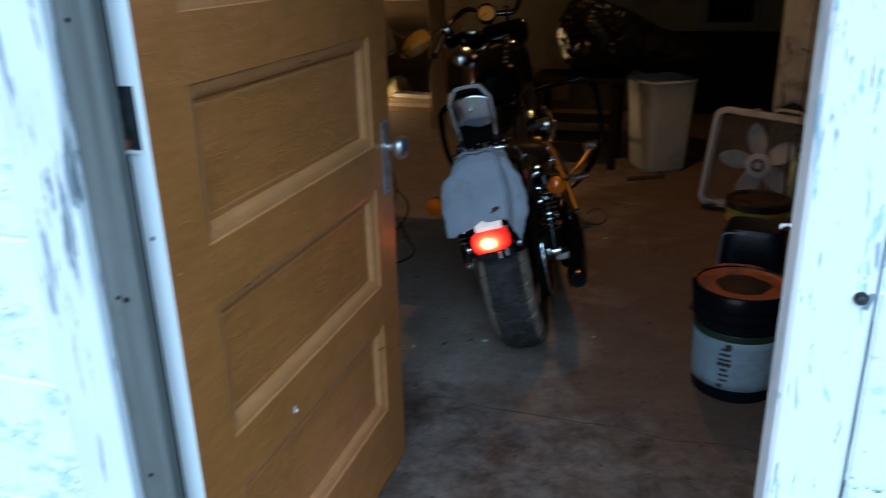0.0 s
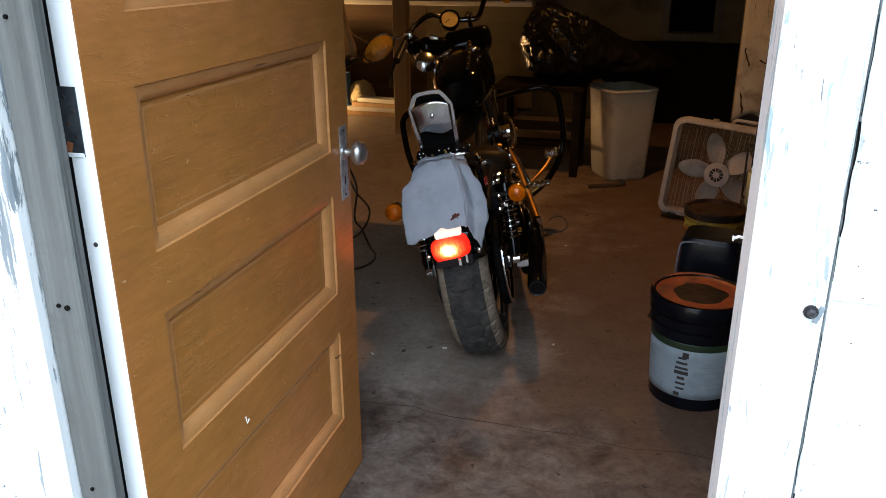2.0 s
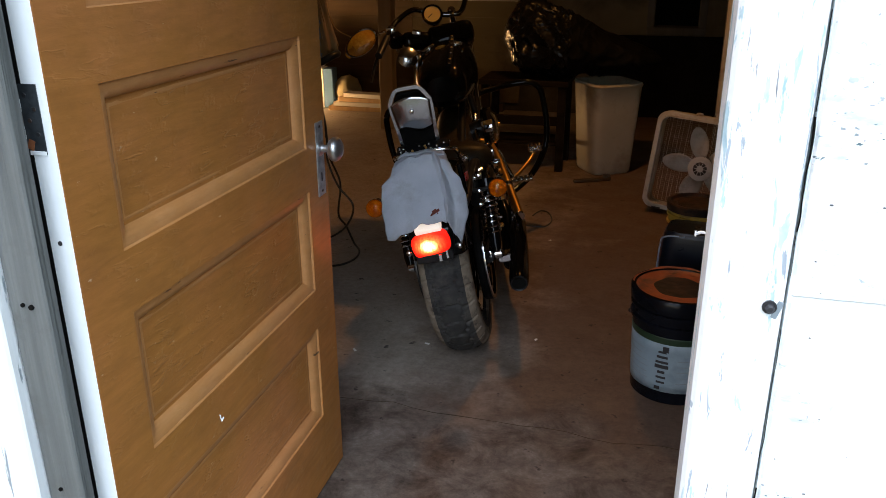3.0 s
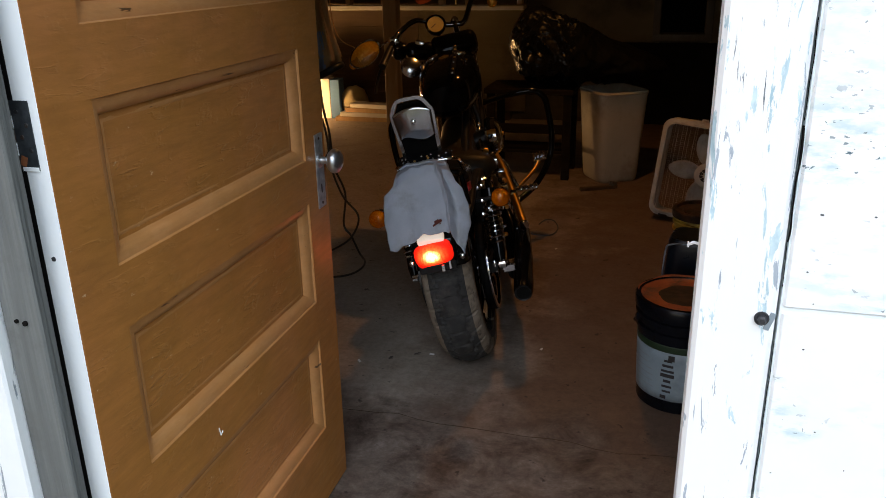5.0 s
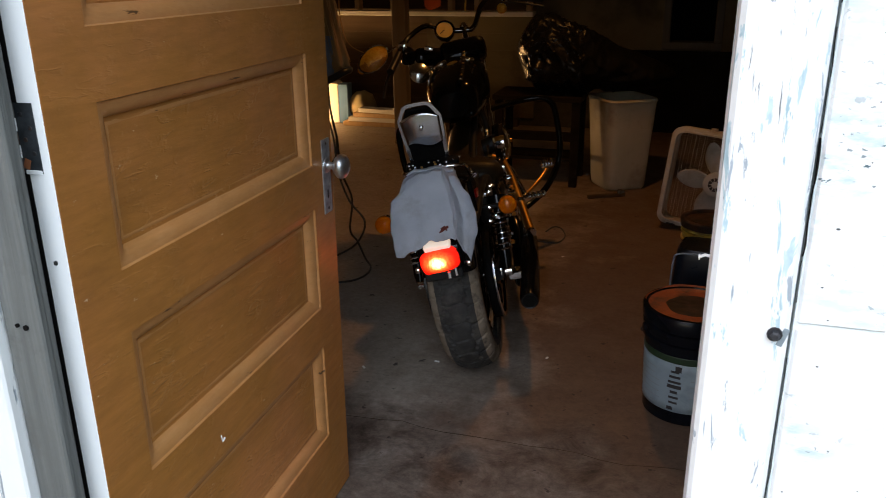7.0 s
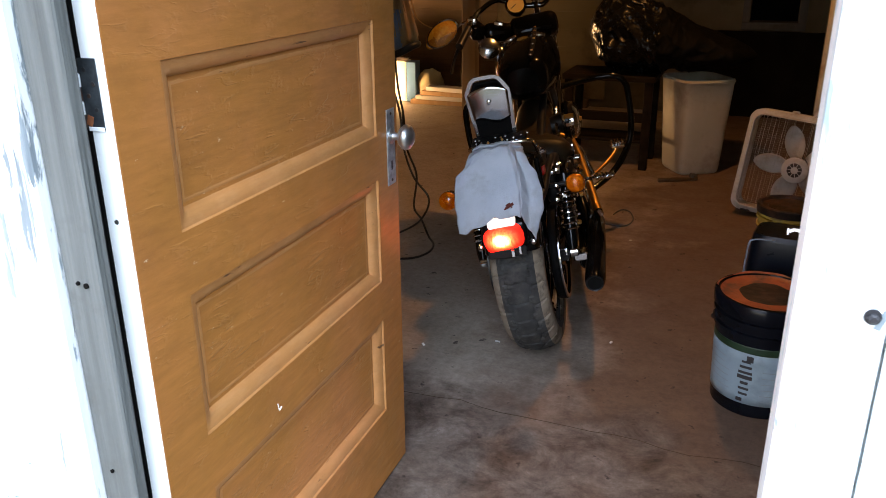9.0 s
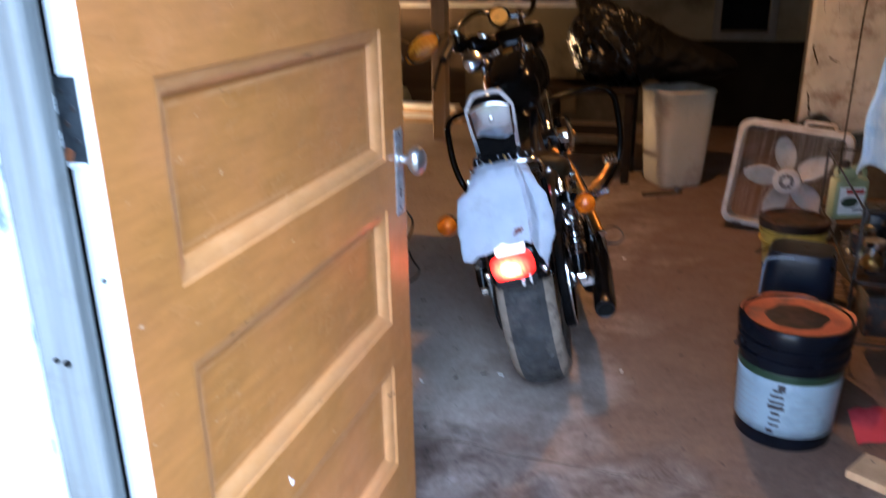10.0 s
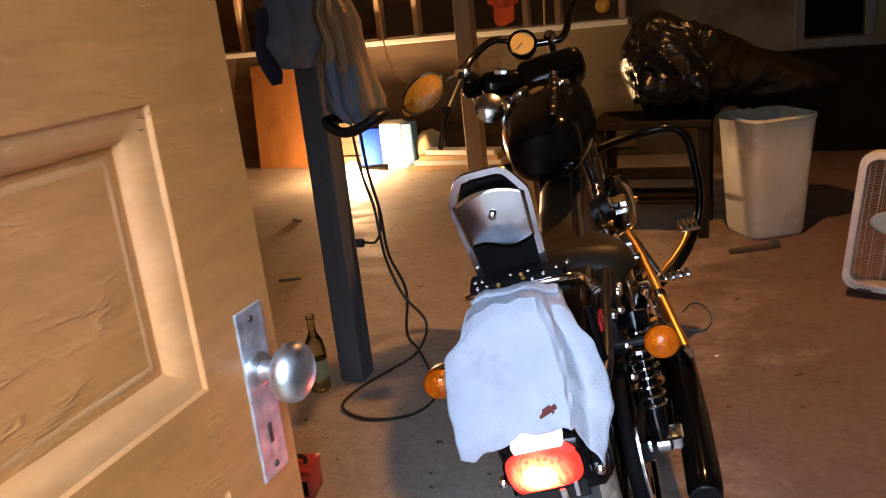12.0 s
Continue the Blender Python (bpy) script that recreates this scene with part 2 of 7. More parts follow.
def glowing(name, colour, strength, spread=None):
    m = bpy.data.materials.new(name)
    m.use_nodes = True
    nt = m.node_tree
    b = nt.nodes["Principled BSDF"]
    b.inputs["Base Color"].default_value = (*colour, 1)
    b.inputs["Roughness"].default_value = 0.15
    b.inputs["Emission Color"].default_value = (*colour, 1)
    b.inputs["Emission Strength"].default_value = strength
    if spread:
        # No bulb is built behind the lens: its hot core is painted into the emission
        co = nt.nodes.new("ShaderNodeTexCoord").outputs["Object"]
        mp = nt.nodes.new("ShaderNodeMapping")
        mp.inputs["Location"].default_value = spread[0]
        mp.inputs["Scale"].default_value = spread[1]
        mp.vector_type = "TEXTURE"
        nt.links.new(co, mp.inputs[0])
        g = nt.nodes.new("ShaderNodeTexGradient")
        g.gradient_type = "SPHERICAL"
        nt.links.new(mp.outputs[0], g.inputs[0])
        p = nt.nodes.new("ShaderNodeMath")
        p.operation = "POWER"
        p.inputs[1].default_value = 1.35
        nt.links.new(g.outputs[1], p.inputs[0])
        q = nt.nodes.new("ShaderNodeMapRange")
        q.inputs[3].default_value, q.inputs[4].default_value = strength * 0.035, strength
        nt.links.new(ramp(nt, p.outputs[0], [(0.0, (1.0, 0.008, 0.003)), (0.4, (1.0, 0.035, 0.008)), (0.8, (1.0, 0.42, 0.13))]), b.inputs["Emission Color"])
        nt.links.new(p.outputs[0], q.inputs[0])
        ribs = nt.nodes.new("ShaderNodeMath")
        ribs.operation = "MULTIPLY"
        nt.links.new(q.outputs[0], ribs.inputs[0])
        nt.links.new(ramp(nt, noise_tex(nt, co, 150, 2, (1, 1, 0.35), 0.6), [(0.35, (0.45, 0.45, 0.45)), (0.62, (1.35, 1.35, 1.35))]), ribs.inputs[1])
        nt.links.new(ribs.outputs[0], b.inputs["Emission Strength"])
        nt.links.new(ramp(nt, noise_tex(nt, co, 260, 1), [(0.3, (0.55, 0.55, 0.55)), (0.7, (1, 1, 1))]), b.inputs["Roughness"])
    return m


def glass(name, colour, rough=0.05):
    m = bpy.data.materials.new(name)
    m.use_nodes = True
    b = m.node_tree.nodes["Principled BSDF"]
    b.inputs["Base Color"].default_value = (*colour, 1)
    b.inputs["Roughness"].default_value = rough
    b.inputs["Transmission Weight"].default_value = 1.0
    return m


OCHRE = door_paint("ochre_door_paint", 0.60, crackle=0.2)
OCHRE_BEAD = door_paint("ochre_bead_paint", 0.40, 0.30, crackle=0.1)
OCHRE_PANEL = door_paint("ochre_panel_paint", 1.0, crackle=0.26)
EDGE_WHITE = surf("white_edge_paint", (0.84, 0.87, 0.88), (0.90, 0.91, 0.91), 9, 0.5, bump=0.2)
CASING = peeled("peeling_white_paint", 0.585, (0.17, 0.20, 0.22), (0.40, 0.45, 0.48), scale=36)
CASING_RIGHT = flaked("flaked_white_paint")
GREY_WOOD = surf("weathered_grey_wood", (0.05, 0.055, 0.06), (0.12, 0.128, 0.135), 14, 0.8, bump=0.5, bscale=60, stretch=(1, 1, 0.05), dirt=(0.05, 0.05, 0.05), dscale=9)
JAMB = surf("weathered_grey_board", (0.088, 0.092, 0.088), (0.175, 0.182, 0.174), 48, 0.75, bump=0.9, bscale=130, stretch=(1, 1, 0.03), dirt=(0.11, 0.112, 0.105), dscale=11, spec=0.2)
BLOCK = pitted("painted_block")
MORTAR = surf("mortar", (0.70, 0.80, 0.82), (0.80, 0.85, 0.86), 12, 0.9, bump=0.4)
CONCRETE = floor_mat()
GROUND = surf("bare_earth_grass", (0.060, 0.065, 0.026), (0.16, 0.13, 0.085), 9, 0.95, bump=0.8, bscale=45, dirt=(0.05, 0.075, 0.02), dscale=3)
PLASTER = surf("grey_plaster", (0.085, 0.08, 0.062), (0.14, 0.13, 0.10), 2.5, 0.9, bump=0.3, dirt=(0.05, 0.045, 0.035), dscale=1.5, spec=0.15)
CRACKED = surf("cracked_cream_plaster", (0.44, 0.41, 0.33), (0.62, 0.59, 0.48), 5, 0.85, bump=0.5, bscale=30, dirt=(0.17, 0.10, 0.055), dscale=4.2, spec=0.2)
DARK_WOOD = surf("dark_wood", (0.05, 0.035, 0.022), (0.10, 0.07, 0.045), 12, 0.6, bump=0.3, stretch=(0.08, 1, 1), spec=0.15)
STUD_WOOD = surf("pale_stud_wood", (0.56, 0.41, 0.24), (0.70, 0.54, 0.35), 14, 0.65, bump=0.3, stretch=(1, 1, 0.06))
PINE = surf("bare_pine", (0.46, 0.30, 0.15), (0.62, 0.43, 0.24), 14, 0.65, bump=0.3, stretch=(1, 1, 0.06))
PLY = surf("plywood", (0.14, 0.055, 0.013), (0.20, 0.085, 0.023), 6, 0.7, bump=0.2, stretch=(1, 1, 0.15), dirt=(0.07, 0.03, 0.01), dscale=2, spec=0.1)
POST = surf("post_wood", (0.055, 0.06, 0.066), (0.10, 0.105, 0.11), 12, 0.7, bump=0.4, stretch=(1, 1, 0.06), spec=0.2)
LEDGE = surf("pale_sill", (0.66, 0.66, 0.64), (0.80, 0.80, 0.77), 8, 0.6, bump=0.2, stretch=(0.1, 1, 1))
CHROME = surf("chrome", (0.72, 0.73, 0.75), (0.82, 0.83, 0.84), 20, 0.08, 1.0, bump=0.0, vary=0.05)
CHROME_DULL = surf("brushed_chrome", (0.58, 0.60, 0.63), (0.70, 0.72, 0.74), 30, 0.17, 1.0, bump=0.04, vary=0.07)
BRASS = surf("gold_toned_metal", (0.56, 0.31, 0.08), (0.68, 0.40, 0.12), 25, 0.34, 1.0, bump=0.0, vary=0.06)
KNOB_METAL = surf("worn_nickel", (0.60, 0.63, 0.66), (0.76, 0.78, 0.80), 24, 0.38, 1.0, bump=0.08, dirt=(0.40, 0.41, 0.42), dscale=60, vary=0.1)
PLATE_METAL = surf("scratched_zinc", (0.34, 0.38, 0.42), (0.72, 0.77, 0.80), 60, 0.40, 0.85, bump=0.5, bscale=90, vary=0.1)
IRON = surf("dark_iron", (0.025, 0.027, 0.03), (0.06, 0.058, 0.055), 40, 0.55, 0.6, bump=0.3, dirt=(0.16, 0.07, 0.04), dscale=30, spec=0.3)
HINGE = surf("slate_iron", (0.022, 0.027, 0.031), (0.055, 0.062, 0.068), 60, 0.5, 0.4, bump=0.4, spec=0.3)
RUST = surf("orange_rust", (0.20, 0.06, 0.02), (0.32, 0.11, 0.04), 60, 0.85, bump=0.4)
BLACK_GLOSS = surf("gloss_black_paint", (0.002, 0.002, 0.0025), (0.004, 0.004, 0.004), 6, 0.10, 0.0, bump=0.0, vary=0.03, spec=0.22)
BLACK_SATIN = surf("satin_black_metal", (0.010, 0.010, 0.011), (0.02, 0.02, 0.021), 12, 0.36, 0.3, bump=0.1, spec=0.3)
ENGINE_GREY = surf("oily_alloy", (0.04, 0.04, 0.04), (0.09, 0.088, 0.085), 25, 0.35, 0.9, bump=0.15)
RUBBER = surf("tyre_rubber", (0.026, 0.025, 0.024), (0.052, 0.050, 0.048), 20, 0.75, bump=0.3, bscale=120, dirt=(0.075, 0.068, 0.060), dscale=14, spec=0.2)
DUSTY_RUBBER = surf("dusty_tyre_shoulder", (0.18, 0.142, 0.105), (0.27, 0.215, 0.165), 18, 0.9, bump=0.4, bscale=100, dirt=(0.08, 0.065, 0.05), dscale=22, spec=0.1)
LEATHER = surf("dark_brown_leather", (0.012, 0.008, 0.004), (0.028, 0.018, 0.008), 10, 0.46, bump=0.2, bscale=140, spec=0.16)
TOWEL = surf("grey_white_towel", (0.37, 0.40, 0.46), (0.46, 0.49, 0.55), 9, 0.95, bump=0.55, bscale=330, dirt=(0.34, 0.35, 0.38), dscale=10, spec=0.1)
AMBER = glass("amber_lens", (1.0, 0.45, 0.03), 0.12)
AMBER_CORE = surf("amber_reflector", (0.80, 0.27, 0.010), (1.0, 0.52, 0.04), 90, 0.18, 0.25, bump=0.5, bscale=260)
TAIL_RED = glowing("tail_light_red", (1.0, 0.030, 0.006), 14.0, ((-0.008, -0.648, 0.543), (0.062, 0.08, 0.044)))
TAIL_TOP = glowing("tail_light_clear", (1.0, 0.86, 0.74), 0.25)
RED_PLASTIC = surf("red_reflector", (0.35, 0.01, 0.008), (0.5, 0.02, 0.012), 30, 0.3, bump=0.05)
MIRROR = surf("mirror_glass", (0.85, 0.86, 0.86), (0.88, 0.88, 0.88), 5, 0.02, 1.0, bump=0.0, vary=0.0)
DIAL = surf("cream_dial", (0.58, 0.40, 0.10), (0.68, 0.48, 0.14), 9, 0.4, bump=0.0)
WHITE_PLASTIC = surf("aged_white_plastic", (0.42, 0.40, 0.36), (0.53, 0.505, 0.455), 8, 0.42, bump=0.1, dirt=(0.34, 0.30, 0.24), dscale=11)
BIN_PLASTIC = surf("beige_bin_plastic", (0.40, 0.37, 0.275), (0.47, 0.43, 0.33), 5, 0.5, bump=0.12, dirt=(0.30, 0.25, 0.18), dscale=4)
BAG_BLACK = surf("black_bin_bag", (0.004, 0.004, 0.0045), (0.008, 0.008, 0.009), 9, 0.27, bump=0.9, bscale=16, spec=0.22)
PAIL_BLACK = surf("black_pail_plastic", (0.003, 0.004, 0.007), (0.005, 0.007, 0.011), 9, 0.2, bump=0.08, bscale=80, spec=0.17)
PAIL_LABEL = surf("pale_blue_grey_label", (0.22, 0.31, 0.37), (0.29, 0.38, 0.44), 6, 0.45, bump=0.03, dirt=(0.17, 0.24, 0.28), dscale=8)
LABEL_GREEN = surf("green_label_band", (0.008, 0.026, 0.012), (0.015, 0.045, 0.02), 10, 0.45, bump=0.03)
INK = surf("black_ink", (0.015, 0.015, 0.018), (0.03, 0.03, 0.034), 60, 0.5, bump=0.0)
INK_GREY = surf("grey_ink", (0.20, 0.25, 0.28), (0.26, 0.31, 0.34), 60, 0.5, bump=0.0)
LID_ORANGE = surf("orange_spill", (0.34, 0.07, 0.02), (0.46, 0.11, 0.035), 14, 0.5, bump=0.2, dirt=(0.12, 0.045, 0.025), dscale=12)
LID_DARK = surf("dirty_black_lid", (0.014, 0.011, 0.009), (0.035, 0.025, 0.020), 12, 0.5, bump=0.3, dirt=(0.09, 0.045, 0.028), dscale=10, spec=0.2)
YELLOW = surf("yellow_plastic", (0.45, 0.31, 0.04), (0.58, 0.40, 0.07), 8, 0.45, bump=0.08, dirt=(0.2, 0.15, 0.05), dscale=9)
NAVY = surf("dark_blue_plastic", (0.003, 0.006, 0.012), (0.006, 0.011, 0.02), 8, 0.3, bump=0.12, spec=0.28)
NAVY_EDGE = surf("scuffed_blue_edge", (0.16, 0.21, 0.27), (0.26, 0.32, 0.38), 20, 0.4, bump=0.1)
SHEER = surf("white_blue_sheeting", (0.55, 0.62, 0.68), (0.72, 0.77, 0.80), 5, 0.4, bump=0.3, bscale=18, dirt=(0.25, 0.42, 0.58), dscale=5)
JUG = surf("olive_green_jug", (0.22, 0.26, 0.13), (0.30, 0.34, 0.18), 8, 0.4, bump=0.08)
CLOTH_DENIM = surf("faded_denim", (0.06, 0.085, 0.13), (0.16, 0.20, 0.27), 5, 0.95, bump=0.5, bscale=220, dirt=(0.22, 0.2, 0.17), dscale=6, spec=0.1)
STRAW = surf("brown_straw", (0.20, 0.12, 0.055), (0.34, 0.22, 0.10), 22, 0.8, bump=0.5, bscale=90, stretch=(1, 1, 0.1), spec=0.2)
PALE_BLUE = surf("pale_blue_carton", (0.10, 0.22, 0.46), (0.14, 0.28, 0.54), 6, 0.6, bump=0.05, spec=0.1)
BLUE_CARD = surf("blue_carton", (0.001, 0.012, 0.20), (0.002, 0.018, 0.26), 6, 0.7, bump=0.05, spec=0.04)
WHITE_CARD = surf("white_carton", (0.70, 0.70, 0.68), (0.8, 0.8, 0.78), 6, 0.55, bump=0.05)
BOTTLE = glass("green_bottle_glass", (0.55, 0.56, 0.30), 0.10)
CLEAR = glass("clear_glass", (0.9, 0.95, 0.95), 0.03)
RED_METAL = surf("red_enamel", (0.36, 0.03, 0.02), (0.5, 0.05, 0.035), 9, 0.35, bump=0.1, dirt=(0.12, 0.04, 0.03), dscale=12)
LAMP_CHROME = surf("satin_chrome", (0.75, 0.76, 0.78), (0.85, 0.86, 0.87), 30, 0.2, 1.0, bump=0.03, vary=0.06)
BLACK_WIRE = surf("black_wire", (0.012, 0.012, 0.012), (0.025, 0.024, 0.023), 20, 0.45, bump=0.1)
ORANGE_RAG = surf("orange_cloth", (0.72, 0.12, 0.03), (0.82, 0.17, 0.05), 12, 0.9, bump=0.4, bscale=150)
BULB = glowing("warm_bulb", (1.0, 0.72, 0.4), 30)
CREAM = surf("cream_foam", (0.26, 0.235, 0.15), (0.34, 0.31, 0.20), 8, 0.8, bump=0.2)
WAINSCOT = surf("olive_brown_boards", (0.125, 0.104, 0.062), (0.18, 0.150, 0.092), 3, 0.8, bump=0.3, stretch=(0.4, 1, 1), dirt=(0.07, 0.055, 0.036), dscale=2.2, spec=0.12)
BLACK_VINYL = surf("black_vinyl", (0.003, 0.003, 0.0035), (0.006, 0.0055, 0.005), 30, 0.7, bump=0.3, bscale=160, spec=0.06)
POST_BROWN = surf("brown_post_wood", (0.28, 0.215, 0.14), (0.40, 0.32, 0.22), 12, 0.7, bump=0.4, stretch=(1, 1, 0.06), spec=0.2)
AMBER_DARK = surf("deep_amber", (0.40, 0.13, 0.006), (0.52, 0.19, 0.012), 90, 0.25, 0.2, bump=0.2, bscale=240)
ROPE = surf("yellow_rope", (0.55, 0.40, 0.08), (0.66, 0.50, 0.14), 60, 0.85, bump=0.4, bscale=300)
DARK_CHROME = surf("dark_chrome", (0.16, 0.16, 0.17), (0.26, 0.26, 0.27), 30, 0.10, 1.0, bump=0.0, vary=0.04)
BENCH = surf("black_stained_wood", (0.009, 0.006, 0.004), (0.022, 0.015, 0.009), 12, 0.65, bump=0.3, stretch=(0.08, 1, 1), spec=0.08)
# black for holes, gaps and unlit depth
VOID = surf("unlit_black", (0.006, 0.006, 0.006), (0.012, 0.011, 0.01), 5, 0.95, bump=0.1, spec=0.0)


# ---- shape helpers ----
def finish(bm, smooth):
    bmesh.ops.recalc_face_normals(bm, faces=bm.faces)
    for f in bm.faces:
        f.smooth = smooth


def part(name, bm, material, parent=None, label="", smooth=False):
    """One mesh object from a bmesh, under a thing or a part."""
    finish(bm, smooth)
    me = bpy.data.meshes.new(name)
    bm.to_mesh(me)
    bm.free()
    me.materials.append(material)
    ob = new(name, me)
    if smooth:
        me.set_sharp_from_angle(angle=radians(40))
    if parent:
        ob.parent = parent
    if label:
        ob["label"] = label
    return ob


def thing(name, label, category, m=None, group="", kind=""):
    ob = new(name)
    ob.empty_display_size = 0.1
    if m:
        ob.matrix_basis = m
    return tagged(ob, label, category, group, kind)


def box(c, s, bev=0.0, bm=None, turn=None, seg=1):
    """A box round c with sides s, bevelled; turn: degrees about x, y, z."""
    bm = bm or bmesh.new()
    m = pose(*c, *(turn or (0, 0, 0))) @ Matrix.Diagonal((*s, 1))
    got = bmesh.ops.create_cube(bm, size=1, matrix=m)
    if bev:
        edges = list({e for v in got["verts"] for e in v.link_edges})
        bmesh.ops.bevel(bm, geom=edges, offset=bev, segments=seg, affect="EDGES", profile=0.5)
    return bm


def span(lo, hi, bev=0.0, bm=None, seg=1):
    return box([(a + b) / 2 for a, b in zip(lo, hi)], [b - a for a, b in zip(lo, hi)], bev, bm, None, seg)


def spline(pts, n=8, closed=False):
    """Points of a smooth curve through pts."""
    p = [Vector(q) for q in pts]
    k, out = len(p), []
    for i in range(k if closed else k - 1):
        if closed:
            a, b, c, d = p[i - 1], p[i], p[(i + 1) % k], p[(i + 2) % k]
        else:
            a, b, c, d = p[max(i - 1, 0)], p[i], p[i + 1], p[min(i + 2, k - 1)]
        for j in range(n):
            t = j / n
            out.append(0.5 * (2 * b + (c - a) * t + (2 * a - 5 * b + 4 * c - d) * t * t + (3 * b - a - 3 * c + d) * t ** 3))
    if not closed:
        out.append(p[-1])
    return out


def tube(pts, r, seg=10, bm=None, closed=False):
    """A round bar along pts; r is a number or one radius for each point."""
    bm = bm or bmesh.new()
    p = [Vector(q) for q in pts]
    n = len(p)
    rr = r if isinstance(r, (list, tuple)) else [r] * n
    rings, side = [], None
    for i in range(n):
        if closed:
            d = (p[(i + 1) % n] - p[i - 1]).normalized()
        else:
            d = (p[min(i + 1, n - 1)] - p[max(i - 1, 0)]).normalized()
        if side is None:
            side = d.orthogonal().normalized()
        side = (side - d * side.dot(d)).normalized()
        up = d.cross(side)
        rings.append([bm.verts.new(p[i] + rr[i] * (math.cos(2 * math.pi * k / seg) * side + math.sin(2 * math.pi * k / seg) * up)) for k in range(seg)])
    for i in range(n if closed else n - 1):
        a, b = rings[i], rings[(i + 1) % n]
        for k in range(seg):
            bm.faces.new((a[k], a[(k + 1) % seg], b[(k + 1) % seg], b[k]))
    if not closed:
        bm.faces.new(rings[0][::-1])
        bm.faces.new(rings[-1])
    return bm


def lathe(prof, seg=32, m=None, bm=None, closed=False):
    """A turned body about z from (radius, height) pairs, then placed by m."""
    bm = bm or bmesh.new()
    m = m or Matrix()
    rings = []
    for r, z in prof:
        if r < 1e-6:
            rings.append([bm.verts.new(m @ Vector((0, 0, z)))])
        else:
            rings.append([bm.verts.new(m @ Vector((r * math.cos(2 * math.pi * k / seg), r * math.sin(2 * math.pi * k / seg), z))) for k in range(seg)])
    pairs = list(zip(rings, rings[1:])) + ([(rings[-1], rings[0])] if closed else [])
    for a, b in pairs:
        for k in range(seg):
            q = (k + 1) % seg
            if len(a) == 1 and len(b) == 1:
                continue
            if len(a) == 1:
                bm.faces.new((a[0], b[q], b[k]))
            elif len(b) == 1:
                bm.faces.new((a[k], a[q], b[0]))
            else:
                bm.faces.new((a[k], a[q], b[q], b[k]))
    return bm


def grid(nu, nv, f, bm=None):
    """A sheet of nu x nv cells through f(u, v), u and v from 0 to 1."""
    bm = bm or bmesh.new()
    vs = [[bm.verts.new(f(i / nu, j / nv)) for j in range(nv + 1)] for i in range(nu + 1)]
    for i in range(nu):
        for j in range(nv):
            bm.faces.new((vs[i][j], vs[i + 1][j], vs[i + 1][j + 1], vs[i][j + 1]))
    return bm


def ball(c, r, sub=2, bm=None, wobble=0.0, freq=3.0, seed=0.0):
    """A ball with radii r, with lumps of size wobble."""
    bm = bm or bmesh.new()
    got = bmesh.ops.create_icosphere(bm, subdivisions=sub, radius=1)
    for v in got["verts"]:
        k = 1 + wobble * noise.noise(v.co * freq + Vector((seed, seed * 2, 0)))
        v.co = Vector(c) + Vector([v.co[i] * r[i] * k for i in range(3)])
    return bm


def solid(ob, t):
    """Thickness for a sheet."""
    mod = ob.modifiers.new("thick", "SOLIDIFY")
    mod.thickness, mod.offset = t, 0
    return ob


def structure(name, bm, material, label, category):
    return tagged(part(name, bm, material), label, category, kind="structure")


# ---- setting ----
OUT, IN = -0.06, 0.14          # outer and inner faces of the door wall
XL, XR, YB, TOP = -4.2, 2.4, 6.3, 2.5

structure("ground", span((-300, -300, -0.1), (300, -0.06, -0.03)), GROUND, "bare earth and short grass outside the garage", "ground")
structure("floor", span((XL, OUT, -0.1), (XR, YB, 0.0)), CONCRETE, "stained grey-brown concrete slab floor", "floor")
structure("ceiling", span((XL - 0.2, OUT, TOP), (XR + 0.2, YB + 0.2, TOP + 0.12)), DARK_WOOD, "dark boarded garage ceiling", "ceiling")
structure("wall_west", span((XL - 0.2, OUT, 0), (XL, YB + 0.2, TOP)), PLY, "brown boarded side wall", "wall")
structure("wall_east", span((XR, OUT, 0), (XR + 0.2, YB + 0.2, TOP)), PLASTER, "grey plastered side wall", "wall")
bm = span((XL - 0.2, OUT + 0.001, 0), (-0.19, IN, TOP))
span((0.923, OUT + 0.001, 0), (XR + 0.2, IN, TOP), bm=bm)
span((-0.19, OUT + 0.001, 2.06), (0.923, IN, TOP), bm=bm)
wall_south = structure("wall_south", bm, MORTAR, "painted concrete block wall round the doorway", "wall")
bm = span((XL, YB, 0), (0.66, YB + 0.2, TOP))
span((1.02, YB, 0), (XR, YB + 0.2, TOP), bm=bm)
span((0.66, YB, 0), (1.02, YB + 0.2, 0.76), bm=bm)
span((0.66, YB, 2.0), (1.02, YB + 0.2, TOP), bm=bm)
structure("wall_north", bm, PLASTER, "grey-green plaster rear wall with a dark opening", "wall")
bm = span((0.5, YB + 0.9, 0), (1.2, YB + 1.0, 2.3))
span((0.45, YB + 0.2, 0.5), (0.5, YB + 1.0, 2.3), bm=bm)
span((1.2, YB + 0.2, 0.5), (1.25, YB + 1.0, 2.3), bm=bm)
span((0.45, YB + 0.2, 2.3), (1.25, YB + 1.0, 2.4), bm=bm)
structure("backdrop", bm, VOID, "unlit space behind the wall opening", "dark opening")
bm = span((0.60, YB - 0.02, 0.70), (1.08, YB, 0.76), 0.004)
span((0.60, YB - 0.02, 0.76), (0.66, YB, 2.0), 0.004, bm)
span((1.02, YB - 0.02, 0.76), (1.08, YB, 2.0), 0.004, bm)
structure("window_frame", bm, POST, "weathered frame of the dark rear opening", "window frame")

